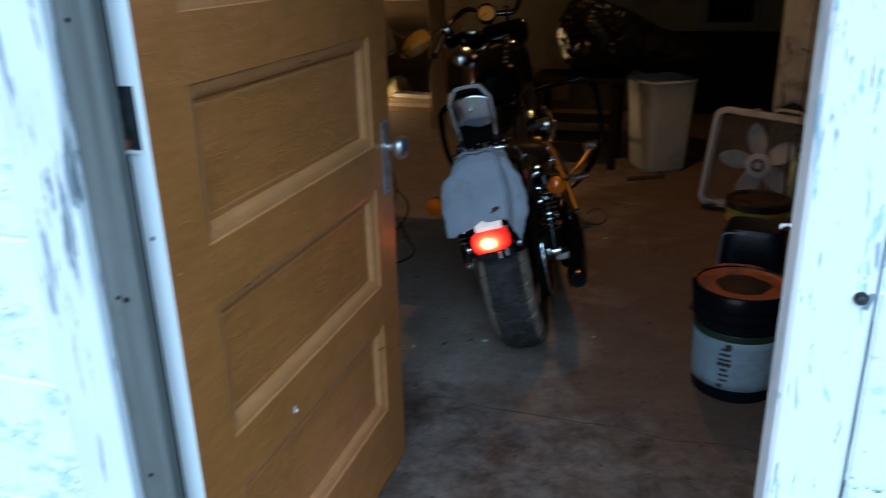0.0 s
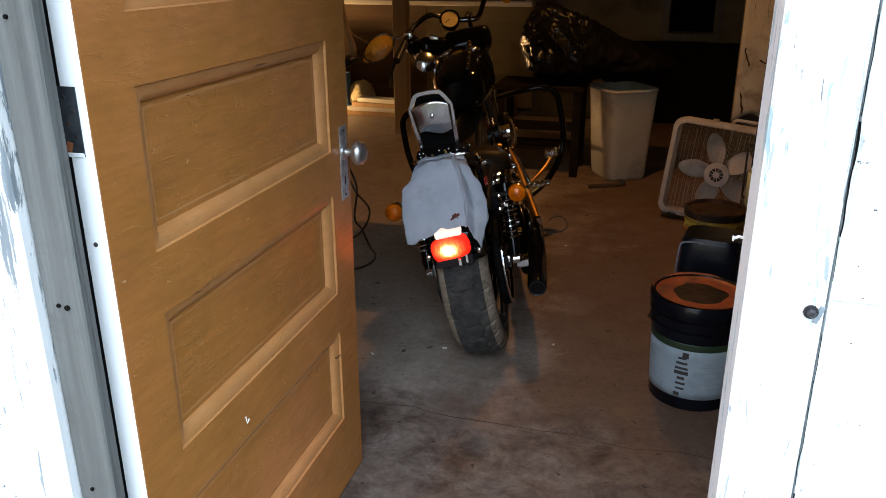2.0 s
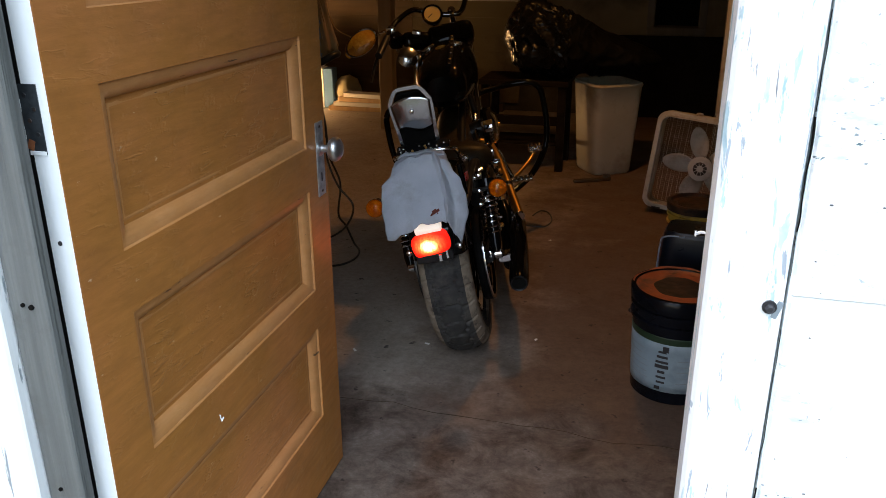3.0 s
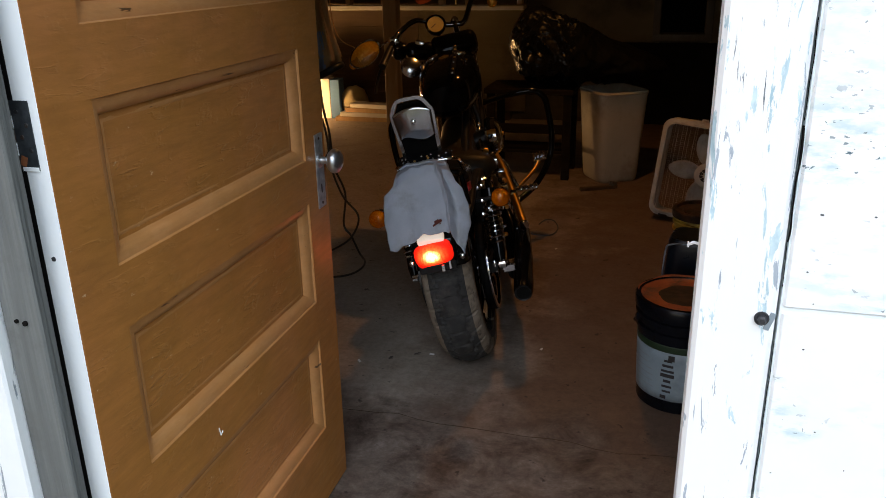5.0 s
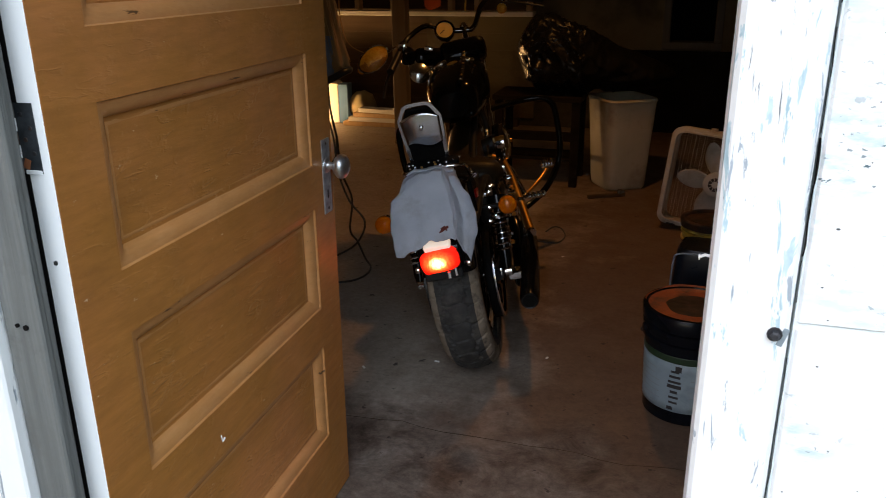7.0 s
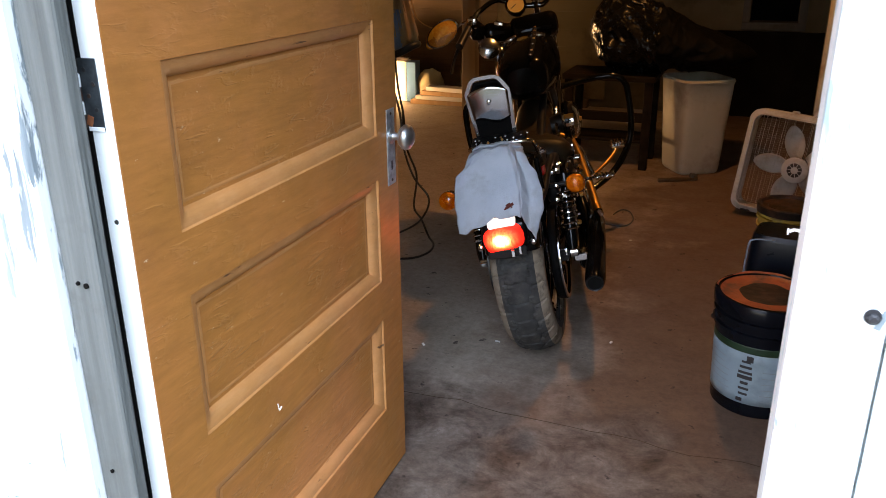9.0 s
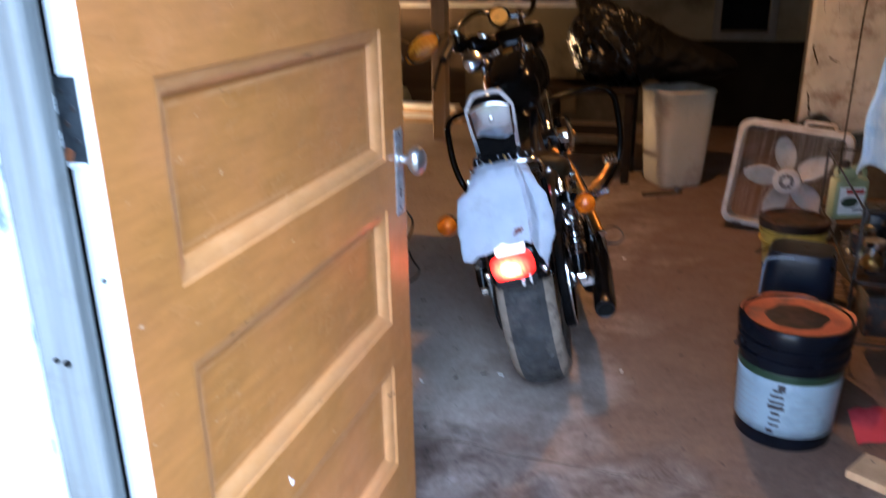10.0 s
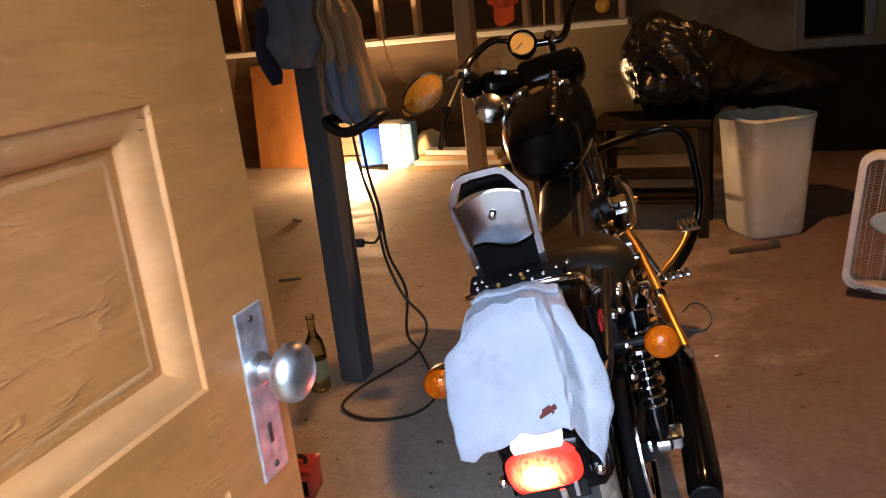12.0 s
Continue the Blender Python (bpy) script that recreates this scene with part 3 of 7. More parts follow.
# pier of cracked plaster beside the rear passage
bm = grid(44, 60, lambda u, v: Vector((1.105 + u * 1.295, 4.25 + 0.012 * noise.noise(Vector((u * 6, v * 9, 0))), 0.42 + 0.05 * math.sin(u * 19) * (1 - v) + 0.06 * noise.noise(Vector((u * 9, 3, 1))) * (1 - v) + v * 2.08)))
pier = structure("wall_pier", span((1.115, 4.275, 0), (XR, 4.5, TOP)), PLASTER, "masonry pier faced with cracked cream plaster", "wall")
skin = solid(part("plaster_face", bm, CRACKED, pier, "cracked and stained cream plaster", True), 0.03)


def crack(pts, w, y, parent, stray=1.0, tone=None):
    """A dark split in the plaster."""
    p = spline([(x, y, z) for x, z in pts], 6)
    q = [v + Vector((0.006 * stray * noise.noise(v * 40), 0, 0.004 * noise.noise(v * 33))) for v in p]
    part("crack", tube(q, [w * 0.5 * (0.5 + 0.8 * abs(noise.noise(v * 17))) for v in p], 5), tone or VOID, parent)


CRACK_BROWN = surf("brown_crack", (0.035, 0.024, 0.014), (0.075, 0.05, 0.03), 30, 0.9, bump=0.2, spec=0.1)
for pts, w in (([(1.19, 1.60), (1.21, 1.3), (1.16, 1.12), (1.18, 0.98), (1.23, 0.86)], 0.0035), ([(1.18, 0.99), (1.17, 0.93), (1.24, 0.99), (1.23, 1.1), (1.27, 1.28)], 0.0025), ([(1.13, 0.86), (1.145, 0.81), (1.165, 0.755)], 0.017), ([(1.22, 0.79), (1.27, 0.765), (1.33, 0.74)], 0.011), ([(1.135, 0.60), (1.15, 0.53), (1.16, 0.47)], 0.013)):
    crack(pts, w, 4.2375, pier, 1.6, CRACK_BROWN)

# added sheet: the shade of the unlit corner, put in as black colour
structure("shade_panel", span((0.34, YB - 0.03, 0.0), (1.60, YB - 0.001, 0.69), 0.003), VOID, "black sheet standing for the unlit corner under the rear opening", "wall panel")

# frame boards of the doorway
frame_left = structure("door_casing", span((-0.080, OUT + 0.006, -0.03), (-0.015, OUT + 0.03, 2.06), 0.003), JAMB, "bare weathered grey jamb board", "door frame")
structure("door_casing", span((-0.187, OUT - 0.012, -0.03), (-0.081, OUT + 0.02, 2.08), 0.004), CASING, "casing board with peeling white paint", "door frame")
structure("door_casing", span((0.8405, OUT - 0.006, -0.03), (0.9195, OUT + 0.045, 2.08), 0.005), CASING_RIGHT, "casing board with flaking white paint", "door frame")
structure("door_casing", span((-0.187, OUT - 0.012, 2.081), (0.919, OUT + 0.02, 2.2), 0.004), CASING, "head casing with peeling white paint", "door frame")
structure("door_jamb", span((-0.18, OUT + 0.031, 0), (-0.085, IN, 2.06), 0.003), GREY_WOOD, "rough inner jamb board", "door frame")
structure("door_jamb", span((0.8435, OUT + 0.046, 0), (0.919, 0.062, 2.06), 0.003), CASING_RIGHT, "white painted door stop", "door frame")
structure("door_jamb", span((0.862, 0.063, 0), (0.919, IN, 2.06), 0.003), CASING_RIGHT, "white painted inner jamb board", "door frame")
for z, d in ((1.30, 0.003), (0.907, 0.004), (0.909, 0.003), (0.60, 0.003)):
    part("nail_hole", lathe([(0, -0.001), (d, -0.001), (d, 0.002), (0, 0.002)], 8, pose(-0.036 - d * 6 + (0.02 if d == 0.004 else 0), OUT + 0.005, z, 90, 0, 0)), VOID, frame_left)
nail = thing("nail", "bent nail with white paint in the jamb edge", "nail")
part("shank", tube([(0.846, 0.056, 1.058), (0.838, 0.054, 1.060), (0.833, 0.052, 1.058)], 0.002, 6), EDGE_WHITE, nail)
part("head", lathe([(0, 0), (0.004, 0), (0.0035, 0.0016), (0, 0.002)], 8, pose(0.833, 0.052, 1.058, 0, -90, 0)), EDGE_WHITE, nail)
bolt = thing("bolt", "dark rusty bolt head in the white casing", "bolt")
part("washer", lathe([(0, 0), (0.0075, 0), (0.0075, 0.002), (0, 0.002)], 12, pose(0.906, OUT - 0.006, 1.025, 90, 0, 0)), INK, bolt)
part("head", lathe([(0, 0), (0.005, 0), (0.005, 0.005), (0.003, 0.007), (0, 0.007)], 6, pose(0.906, OUT - 0.008, 1.025, 90, 0, 0)), INK, bolt)

part("bare_patch", box((0.9140, OUT - 0.0062, 1.022), (0.006, 0.0012, 0.020), 0.0004, turn=(0, 18, 0)), INK_GREY, bolt, "bare wood where the paint has flaked")
# the open seam between casing and block, and pits in the painted blocks
for z0, z1, w in ((0.10, 0.42, 0.004), (0.43, 0.72, 0.0022), (0.725, 0.80, 0.006), (0.81, 1.0, 0.0022), (1.06, 1.10, 0.0022), (1.105, 1.22, 0.005), (1.225, 1.32, 0.0025), (1.34, 1.52, 0.004), (1.55, 2.0, 0.0025)):
    n = max(3, int((z1 - z0) / 0.03))
    crack([(0.9212 + 0.0010 * noise.noise(Vector((z0 * 9, k, 0))), z0 + (z1 - z0) * k / n) for k in range(n + 1)], w * 0.6, OUT - 0.003, wall_south, 0.3)
random.seed(8)
for k in range(46):
    x, z = 0.935 + 0.22 * random.random() ** 1.2, 0.55 + 0.85 * random.random()
    d = 0.0006 + 0.0011 * random.random() ** 2
    part("pit", lathe([(0, -0.001), (d, -0.001), (d * 0.9, 0.0005), (0, 0.0005)], 6, pose(x, OUT - 0.0022, z, 90, 0, 0) @ Matrix.Diagonal((1 + random.random(), 1, 1, 1))), GREY_WOOD, wall_south)

# ---- door ----
door = thing("door_1", "open five-panel wooden door painted ochre brown", "door", pose(0, 0, 0, 0, 0, 0.85), kind="structure")
DW, PAN = 0.914, [(0.214, 0.471), (0.575, 0.832), (0.936, 1.193), (1.297, 1.554), (1.658, 1.915)]
for lo, hi in ((0.0, 0.104), (0.801, DW)):
    part("stile", span((-0.045, lo, 0.008), (0, hi, 2.02)), OCHRE, door)
edges = [0.008] + [z for p in PAN for z in p] + [2.02]
for k in range(0, len(edges), 2):
    part("rail", span((-0.045, 0.1040, edges[k]), (-0.0001, 0.8010, edges[k + 1])), OCHRE, door)
part("hinge_edge", span((-0.0452, -0.0018, 0.008), (-0.0008, 0.0, 2.02), 0.0008), EDGE_WHITE, door, "white painted hinge-side edge")


def moulding(y0, y1, z0, z1):
    """Sticking round a panel opening: a small fillet, a broad rounded bevel and a quirk at the panel."""
    bm = bmesh.new()
    prof = [(0.0, -0.0008), (0.0012, -0.0020), (0.0022, -0.0046), (0.0060, -0.0050), (0.0140, -0.0064), (0.0220, -0.0100), (0.0270, -0.0150), (0.0292, -0.0222), (0.0325, -0.0226), (0.0352, -0.0205), (0.0400, -0.0199), (0.0430, -0.0209)]
    loops = []
    for d, x in prof:
        c = [(y0 + d, z0 + d), (y1 - d, z0 + d), (y1 - d, z1 - d), (y0 + d, z1 - d)]
        ring = []
        for k in range(4):
            (ya, za), (yb, zb) = c[k], c[(k + 1) % 4]
            steps = 48 if k % 2 == 0 else 18
            for j in range(steps):
                y, z = ya + (yb - ya) * j / steps, za + (zb - za) * j / steps
                sag = 0.0009 * noise.noise(Vector((y * 14, z * 14 + d * 60, z0 * 9))) + 0.0005 * noise.noise(Vector((y * 60, z * 60, d * 90))) if 0.001 < d < 0.042 else 0.0
                ring.append(bm.verts.new((x + sag, y, z)))
        loops.append(ring)
    for a, b in zip(loops, loops[1:]):
        for k in range(len(a)):
            q = (k + 1) % len(a)
            bm.faces.new((a[k], a[q], b[q], b[k]))
    return bm


for z0, z1 in PAN:
    p = part("panel", span((-0.032, 0.1046, z0 + 0.0004), (-0.0205, 0.8006, z1 - 0.0004)), OCHRE_PANEL, door)
    part("moulding", moulding(0.104, 0.801, z0, z1), OCHRE_BEAD, p, "", True)
plate = part("escutcheon", span((0, 0.852, 0.803), (0.003, 0.896, 0.987), 0.0012), PLATE_METAL, door, "scratched zinc lock plate")
part("keyhole", span((0.003, 0.871, 0.84), (0.0036, 0.877, 0.862), 0.0002), IRON, plate)
for z in (0.815, 0.975):
    part("screw", lathe([(0, 0), (0.004, 0), (0.003, 0.0015), (0, 0.002)], 10, pose(0.003, 0.874, z, 0, 90, 0)), IRON, plate)
part("door_knob", lathe([(0, 0), (0.019, 0), (0.019, 0.004), (0.011, 0.008), (0.009, 0.018), (0.011, 0.025), (0.023, 0.030), (0.0305, 0.039), (0.0318, 0.046), (0.029, 0.055), (0.020, 0.062), (0.009, 0.0655), (0, 0.066)], 32, pose(0.003, 0.872, 0.922, 0, 90, 0) @ Matrix.Diagonal((0.95, 0.95, 0.88, 1))), KNOB_METAL, door, "worn nickel egg knob", True)
for z in (0.22, 1.113, 1.78):
    # black strip laid on the edge paints in the shaded gap beside the jamb
    part("gap_shade_strip", span((-0.0440, -0.0032, 0.02), (-0.0365, -0.0017, 2.0), 0.0004), VOID, door, "black strip standing for the shaded gap at the hinge edge") if z < 0.3 else None
    h = part("hinge", span((-0.0445, -0.0035, z), (-0.0135, -0.0019, z + 0.095), 0.0004), HINGE, door, "dark rusted butt hinge with white paint on its edge")
    part("paint_edge", span((-0.040, -0.0041, z - 0.001), (-0.0140, -0.0022, z + 0.005), 0.0005), EDGE_WHITE, h)
    part("rust_patch", box((-0.036, -0.0037, z + 0.013), (0.010, 0.0006, 0.014), 0.0002, turn=(0, 20, 0)), RUST, h)
    for sx, sz in ((-0.034, 0.080), (-0.022, 0.062), (-0.032, 0.046), (-0.022, 0.028)):
        part("screw", lathe([(0, 0), (0.0035, 0), (0.003, 0.0007), (0, 0.0009)], 10, pose(sx, -0.0034, z + sz, 90, 0, 0)), IRON, h, "", True)
    for k in range(5):
        part("knuckle", lathe([(0, 0), (0.005, 0), (0.005, 0.017), (0, 0.017)], 10, pose(-0.046, -0.006, z + 0.003 + k * 0.0182)), EDGE_WHITE if k % 2 else IRON, h)
for z, y in ((0.12, -0.002), (0.075, -0.002), (0.985, -0.002)):
    part("paint_chip", lathe([(0, 0), (0.004, 0), (0.003, 0.0008), (0, 0.001)], 7, pose(-0.02, y, z, 90, 0, 20)), IRON, door)
# chalk scratch on the lower rail
part("scratch", tube([(0.0004, 0.313, 0.515), (0.0004, 0.317, 0.498), (0.0004, 0.325, 0.503)], 0.0012, 5), EDGE_WHITE, door, "pale scratch in the paint")

# ---- motorcycle ----
BIKE = pose(0.142, 1.9, 0, 0, 0, 10.3) @ pose(0, 0, 0, 0, -11.3, 0)
bike = thing("motorcycle", "black cruiser motorcycle leaning on its side stand", "motorcycle", BIKE)
AX, RT = -0.163, 0.333


def about_x(c):
    """Turns a body made about z so that it lies about the x axis at c."""
    return Matrix.Translation(c) @ Matrix.Rotation(radians(90), 4, "Y")


def tyre(c, R, w, dusty):
    """Tyre with cut tread: a band of blocks between two dusty shoulders."""
    n, m = 480, 36
    h = w / 2

    def at(u, v):
        a = 2 * math.pi * u
        s = v * 2 - 1
        ang = s * 1.95
        x = h * math.sin(ang) if abs(ang) < 1.571 else h * (1 if ang > 0 else -1) * (1 - 0.10 * (abs(ang) - 1.571))
        r = R - h * 0.62 * (1 - math.cos(min(abs(ang), 1.571))) - max(0, abs(ang) - 1.571) * h * 1.25
        zig = 0.05 * (abs((u * 30) % 1.0 - 0.5) * 4 - 1)
        lane = 0 if s < -0.22 + zig else 1 if s < 0.20 + zig else 2
        k = (u * 30 + (0.0, 0.45, 0.15)[lane] + 0.35 * s) % 1.0
        cut = abs(s) < 0.60 and (k < 0.13 or abs(s + 0.22 - zig) < 0.035 or abs(s - 0.20 - zig) < 0.035)
        side = 0.60 <= abs(s) < 0.82 and (u * 60) % 1.0 < 0.16
        r -= 0.0065 if cut else 0.003 if side else 0
        return Vector((c[0] + x, c[1] + r * math.cos(a), c[2] + r * math.sin(a)))
    return grid(n, m, at)


def wheel(name, c, R, w, rim_r, parent, spokes):
    # tyre, rim, hub and spokes are the pieces of one wheel
    bm = tyre(c, R, w, True)
    bmesh.ops.remove_doubles(bm, verts=bm.verts, dist=1e-5)
    root = part(name, lathe([(0.03, -0.05), (0.045, -0.05), (0.045, -0.03), (0.028, -0.02), (0.028, 0.02), (0.045, 0.03), (0.045, 0.05), (0.03, 0.05)], 24, about_x(c), closed=True), CHROME_DULL, parent, "chrome hub with black tyre", True)
    t = part("tyre", bm, RUBBER, root, "worn rubber tyre with dusty shoulders", True)
    t.data.materials.append(DUSTY_RUBBER)
    for f in t.data.polygons:
        x = abs(f.center[0] - c[0]) / (w / 2)
        d = math.hypot(f.center[1] - c[1], f.center[2] - c[2])
        if x > 0.72 and d > R - w * 0.42:
            f.material_index = 1
    k = rim_r
    part("rim", lathe([(k + 0.012, -w * 0.36), (k + 0.018, -w * 0.34), (k, -w * 0.3), (k - 0.014, -w * 0.16), (k - 0.014, w * 0.16), (k, w * 0.3), (k + 0.018, w * 0.34), (k + 0.012, w * 0.36), (k - 0.005, w * 0.3), (k - 0.02, w * 0.16), (k - 0.02, -w * 0.16), (k - 0.005, -w * 0.3)], 48, about_x(c), closed=True), CHROME, root, "", True)
    for i in range(spokes):
        a = 2 * math.pi * i / spokes
        b = a + (0.35 if i % 2 else -0.35)
        sx = 0.04 if i % 4 < 2 else -0.04
        part("spoke", tube([(c[0] + sx, c[1] + 0.04 * math.cos(a), c[2] + 0.04 * math.sin(a)), (c[0], c[1] + (k - 0.015) * math.cos(b), c[2] + (k - 0.015) * math.sin(b))], 0.0025, 6), CHROME, root)
    return root


rear = wheel("rear_wheel", (0, AX, RT), RT, 0.172, 0.21, bike, 32)
part("brake_disc", lathe([(0.055, -0.003), (0.146, -0.003), (0.146, 0.003), (0.055, 0.003)], 48, about_x((-0.118, AX, RT)), closed=True), ENGINE_GREY, rear, "steel brake disc", True)
part("disc_carrier", lathe([(0.02, 0), (0.058, 0), (0.058, 0.012), (0.02, 0.018)], 24, about_x((-0.128, AX, RT)), closed=True), CHROME, rear, "", True)
pulley = part("pulley", lathe([(0.045, 0.004), (0.060, 0.010), (0.146, 0.010), (0.154, 0.014), (0.160, 0.014), (0.160, 0.0175), (0.164, 0.0175), (0.164, 0.014), (0.158, 0.011), (0.158, -0.011), (0.164, -0.014), (0.160, -0.0175), (0.045, -0.010)], 64, about_x((0.107, AX, RT)), closed=True), DARK_CHROME, rear, "steel belt pulley with a bright rim", True)
for k in range(6):
    a = math.pi * k / 3 + 0.4
    part("pulley_hole", lathe([(0, 0), (0.019, 0), (0.019, 0.002), (0, 0.002)], 16, about_x((0.1165, AX + 0.102 * math.cos(a), RT + 0.102 * math.sin(a)))), VOID, pulley)
part("pulley_rim", lathe([(0.150, 0.0165), (0.1635, 0.0165), (0.1635, 0.019), (0.150, 0.019)], 64, about_x((0.107, AX, RT)), closed=True), CHROME, pulley, "bright steel rim", True)
belt_run = [(AX + 0.1625 * math.cos(a), RT + 0.1625 * math.sin(a)) for k in range(33) for a in [radians(84 + 192 * k / 32)]] + [(0.46, 0.235), (0.505, 0.26), (0.525, 0.31), (0.505, 0.36), (0.46, 0.385)]
bm = bmesh.new()
rows = [[bm.verts.new((0.107 + dx, y, z)) for dx in (-0.0125, 0.0125)] for y, z in belt_run]
for a, b in zip(rows, rows[1:] + rows[:1]):
    bm.faces.new((a[0], a[1], b[1], b[0]))
solid(part("drive_belt", bm, BLACK_VINYL, pulley, "black toothed drive belt", True), 0.005)
part("axle_nut", lathe([(0, 0), (0.019, 0), (0.019, 0.018), (0.010, 0.026), (0, 0.026)], 6, about_x((0.150, AX, RT))), CHROME, rear)
front = wheel("front_wheel", (-0.06, 1.56, 0.345), 0.345, 0.10, 0.265, bike, 36)


def fender(path, width, skirt):
    """A crowned mudguard strip along (y, z) points, with turned-down sides."""
    pts = spline([(0, y, z) for y, z in path], 6)

    def at(u, v):
        i = min(int(u * (len(pts) - 1)), len(pts) - 2)
        f = u * (len(pts) - 1) - i
        c = pts[i].lerp(pts[i + 1], f)
        d = (pts[i + 1] - pts[i]).normalized()
        nrm = Vector((0, -d.z, d.y))
        if nrm.z < 0 and abs(nrm.z) > abs(nrm.y):
            nrm = -nrm
        s = v * 2 - 1
        drop = 0.02 * s * s + (skirt * max(0, (abs(s) - 0.8) / 0.2) if abs(s) > 0.8 else 0)
        x = width / 2 * (s if abs(s) < 0.85 else math.copysign(0.85 + (abs(s) - 0.85) * 0.35, s))
        return c + Vector((x, 0, 0)) - nrm * drop
    return grid(len(pts) - 1, 18, at)


fend = part("rear_fender", fender([(-0.512, 0.470), (-0.500, 0.53), (-0.460, 0.592), (-0.39, 0.645), (-0.29, 0.680), (-0.14, 0.69), (0.02, 0.655), (0.14, 0.575)], 0.195, 0.05), BLACK_GLOSS, bike, "gloss black rear mudguard", True)
solid(fend, 0.004)
solid(part("front_fender", fender([(1.32, 0.62), (1.42, 0.71), (1.56, 0.745), (1.70, 0.71), (1.80, 0.62)], 0.125, 0.04), BLACK_GLOSS, bike, "", True), 0.004).location.x = -0.06

# tail light on the mudguard
tail = part("tail_light", box((0, -0.600, 0.548), (0.144, 0.055, 0.088), 0.016, seg=3), BLACK_GLOSS, bike, "lit red tail light in a black housing", True)
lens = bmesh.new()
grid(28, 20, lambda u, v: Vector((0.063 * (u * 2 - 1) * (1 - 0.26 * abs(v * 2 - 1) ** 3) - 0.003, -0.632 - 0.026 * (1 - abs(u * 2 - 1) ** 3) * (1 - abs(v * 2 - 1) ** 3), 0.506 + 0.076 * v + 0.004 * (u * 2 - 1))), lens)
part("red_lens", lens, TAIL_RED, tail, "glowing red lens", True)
part("lens_bezel", tube([Vector((0.065 * math.copysign(abs(math.cos(t)) ** 0.55, math.cos(t)) * (1 - 0.22 * abs(math.sin(t)) ** 3) - 0.003, -0.631, 0.544 + 0.0400 * math.copysign(abs(math.sin(t)) ** 0.7, math.sin(t)))) for k in range(48) for t in [2 * math.pi * (k + 0.5) / 48]], 0.003, 8, closed=True), BLACK_GLOSS, tail, "", True)
part("top_window", box((-0.004, -0.620, 0.5885), (0.086, 0.036, 0.028), 0.007, seg=3, turn=(24, 0, 0)), TAIL_TOP, tail, "clear upper window of the tail light", True)
for s in (-1, 1):
    part("mount_bolt", lathe([(0, 0), (0.009, 0), (0.009, 0.016), (0.004, 0.02), (0, 0.02)], 12, pose(s * 0.082, -0.60, 0.515, 90, 0, 0)), CHROME, tail, "", True)
part("plate_bracket", span((-0.06, -0.628, 0.478), (0.06, -0.622, 0.512), 0.003), BLACK_SATIN, tail)
part("bracket_clip", span((0.012, -0.636, 0.480), (0.024, -0.628, 0.504), 0.002), CHROME, tail)
part("bracket_clip", span((0.036, -0.636, 0.486), (0.046, -0.628, 0.516), 0.002), CHROME, tail)

tail.location = (-0.007, 0.109, -0.018)

# turn signals
for s in (-1, 1):
    y = -0.300
    sig = part("turn_signal", lathe([(0.0, 0.048), (0.015, 0.045), (0.027, 0.03), (0.031, 0.0), (0.029, -0.002), (0.0, -0.002)], 24, pose(s * 0.210, y, 0.607, -90, 0, 0)), CHROME, bike, "round amber turn signal with chrome shell", True)
    part("amber_core", lathe([(0, 0.001), (0.026, 0.001), (0.024, 0.008), (0.012, 0.014), (0, 0.016)], 24, pose(s * 0.210, y - 0.002, 0.607, 90, 0, 0)), AMBER_CORE, sig, "amber reflector", True)
    part("amber_lens", lathe([(0.031, 0.0), (0.031, 0.008), (0.026, 0.018), (0.014, 0.026), (0, 0.028)], 28, pose(s * 0.210, y - 0.003, 0.607, 90, 0, 0)), AMBER, sig, "amber lens", True)
    part("stalk", tube([(s * 0.10, y + 0.03, 0.60), (s * 0.185, y + 0.02, 0.604)], 0.007, 10), BLACK_SATIN, sig, "", True)

# sissy bar with backrest plate, tilted back
SB = Matrix.Translation((-0.012, -0.30, 0.80)) @ Matrix.Rotation(radians(14), 4, "X")


hoop = [(-0.060, -0.05), (-0.063, 0.02), (-0.0675, 0.10), (-0.069, 0.140), (-0.066, 0.152), (-0.048, 0.182), (-0.037, 0.191), (-0.022, 0.194), (0.022, 0.194), (0.037, 0.191), (0.048, 0.182), (0.066, 0.152), (0.069, 0.140), (0.0675, 0.10), (0.063, 0.02), (0.060, -0.05)]


def flat_bar(pts, w, t, m):
    """A flat bent bar along (x, z) points in the plane of m."""
    p = spline([(x, 0, z) for x, z in pts], 6)
    bm = bmesh.new()
    rows = []
    for i, c in enumerate(p):
        d = (p[min(i + 1, len(p) - 1)] - p[max(i - 1, 0)]).normalized()
        nrm = Vector((-d.z, 0, d.x))
        rows.append([bm.verts.new(m @ (c + nrm * a + Vector((0, b, 0)))) for a, b in ((-w, -t), (w, -t), (w * 1.0, t), (-w, t))])
    for a, b in zip(rows, rows[1:]):
        for k in range(4):
            q = (k + 1) % 4
            bm.faces.new((a[k], a[q], b[q], b[k]))
    bm.faces.new(rows[0])
    bm.faces.new(rows[-1][::-1])
    bmesh.ops.bevel(bm, geom=[e for e in bm.edges if abs(e.calc_face_angle(0)) > 1.2], offset=0.0015, segments=2, affect="EDGES")
    return bm


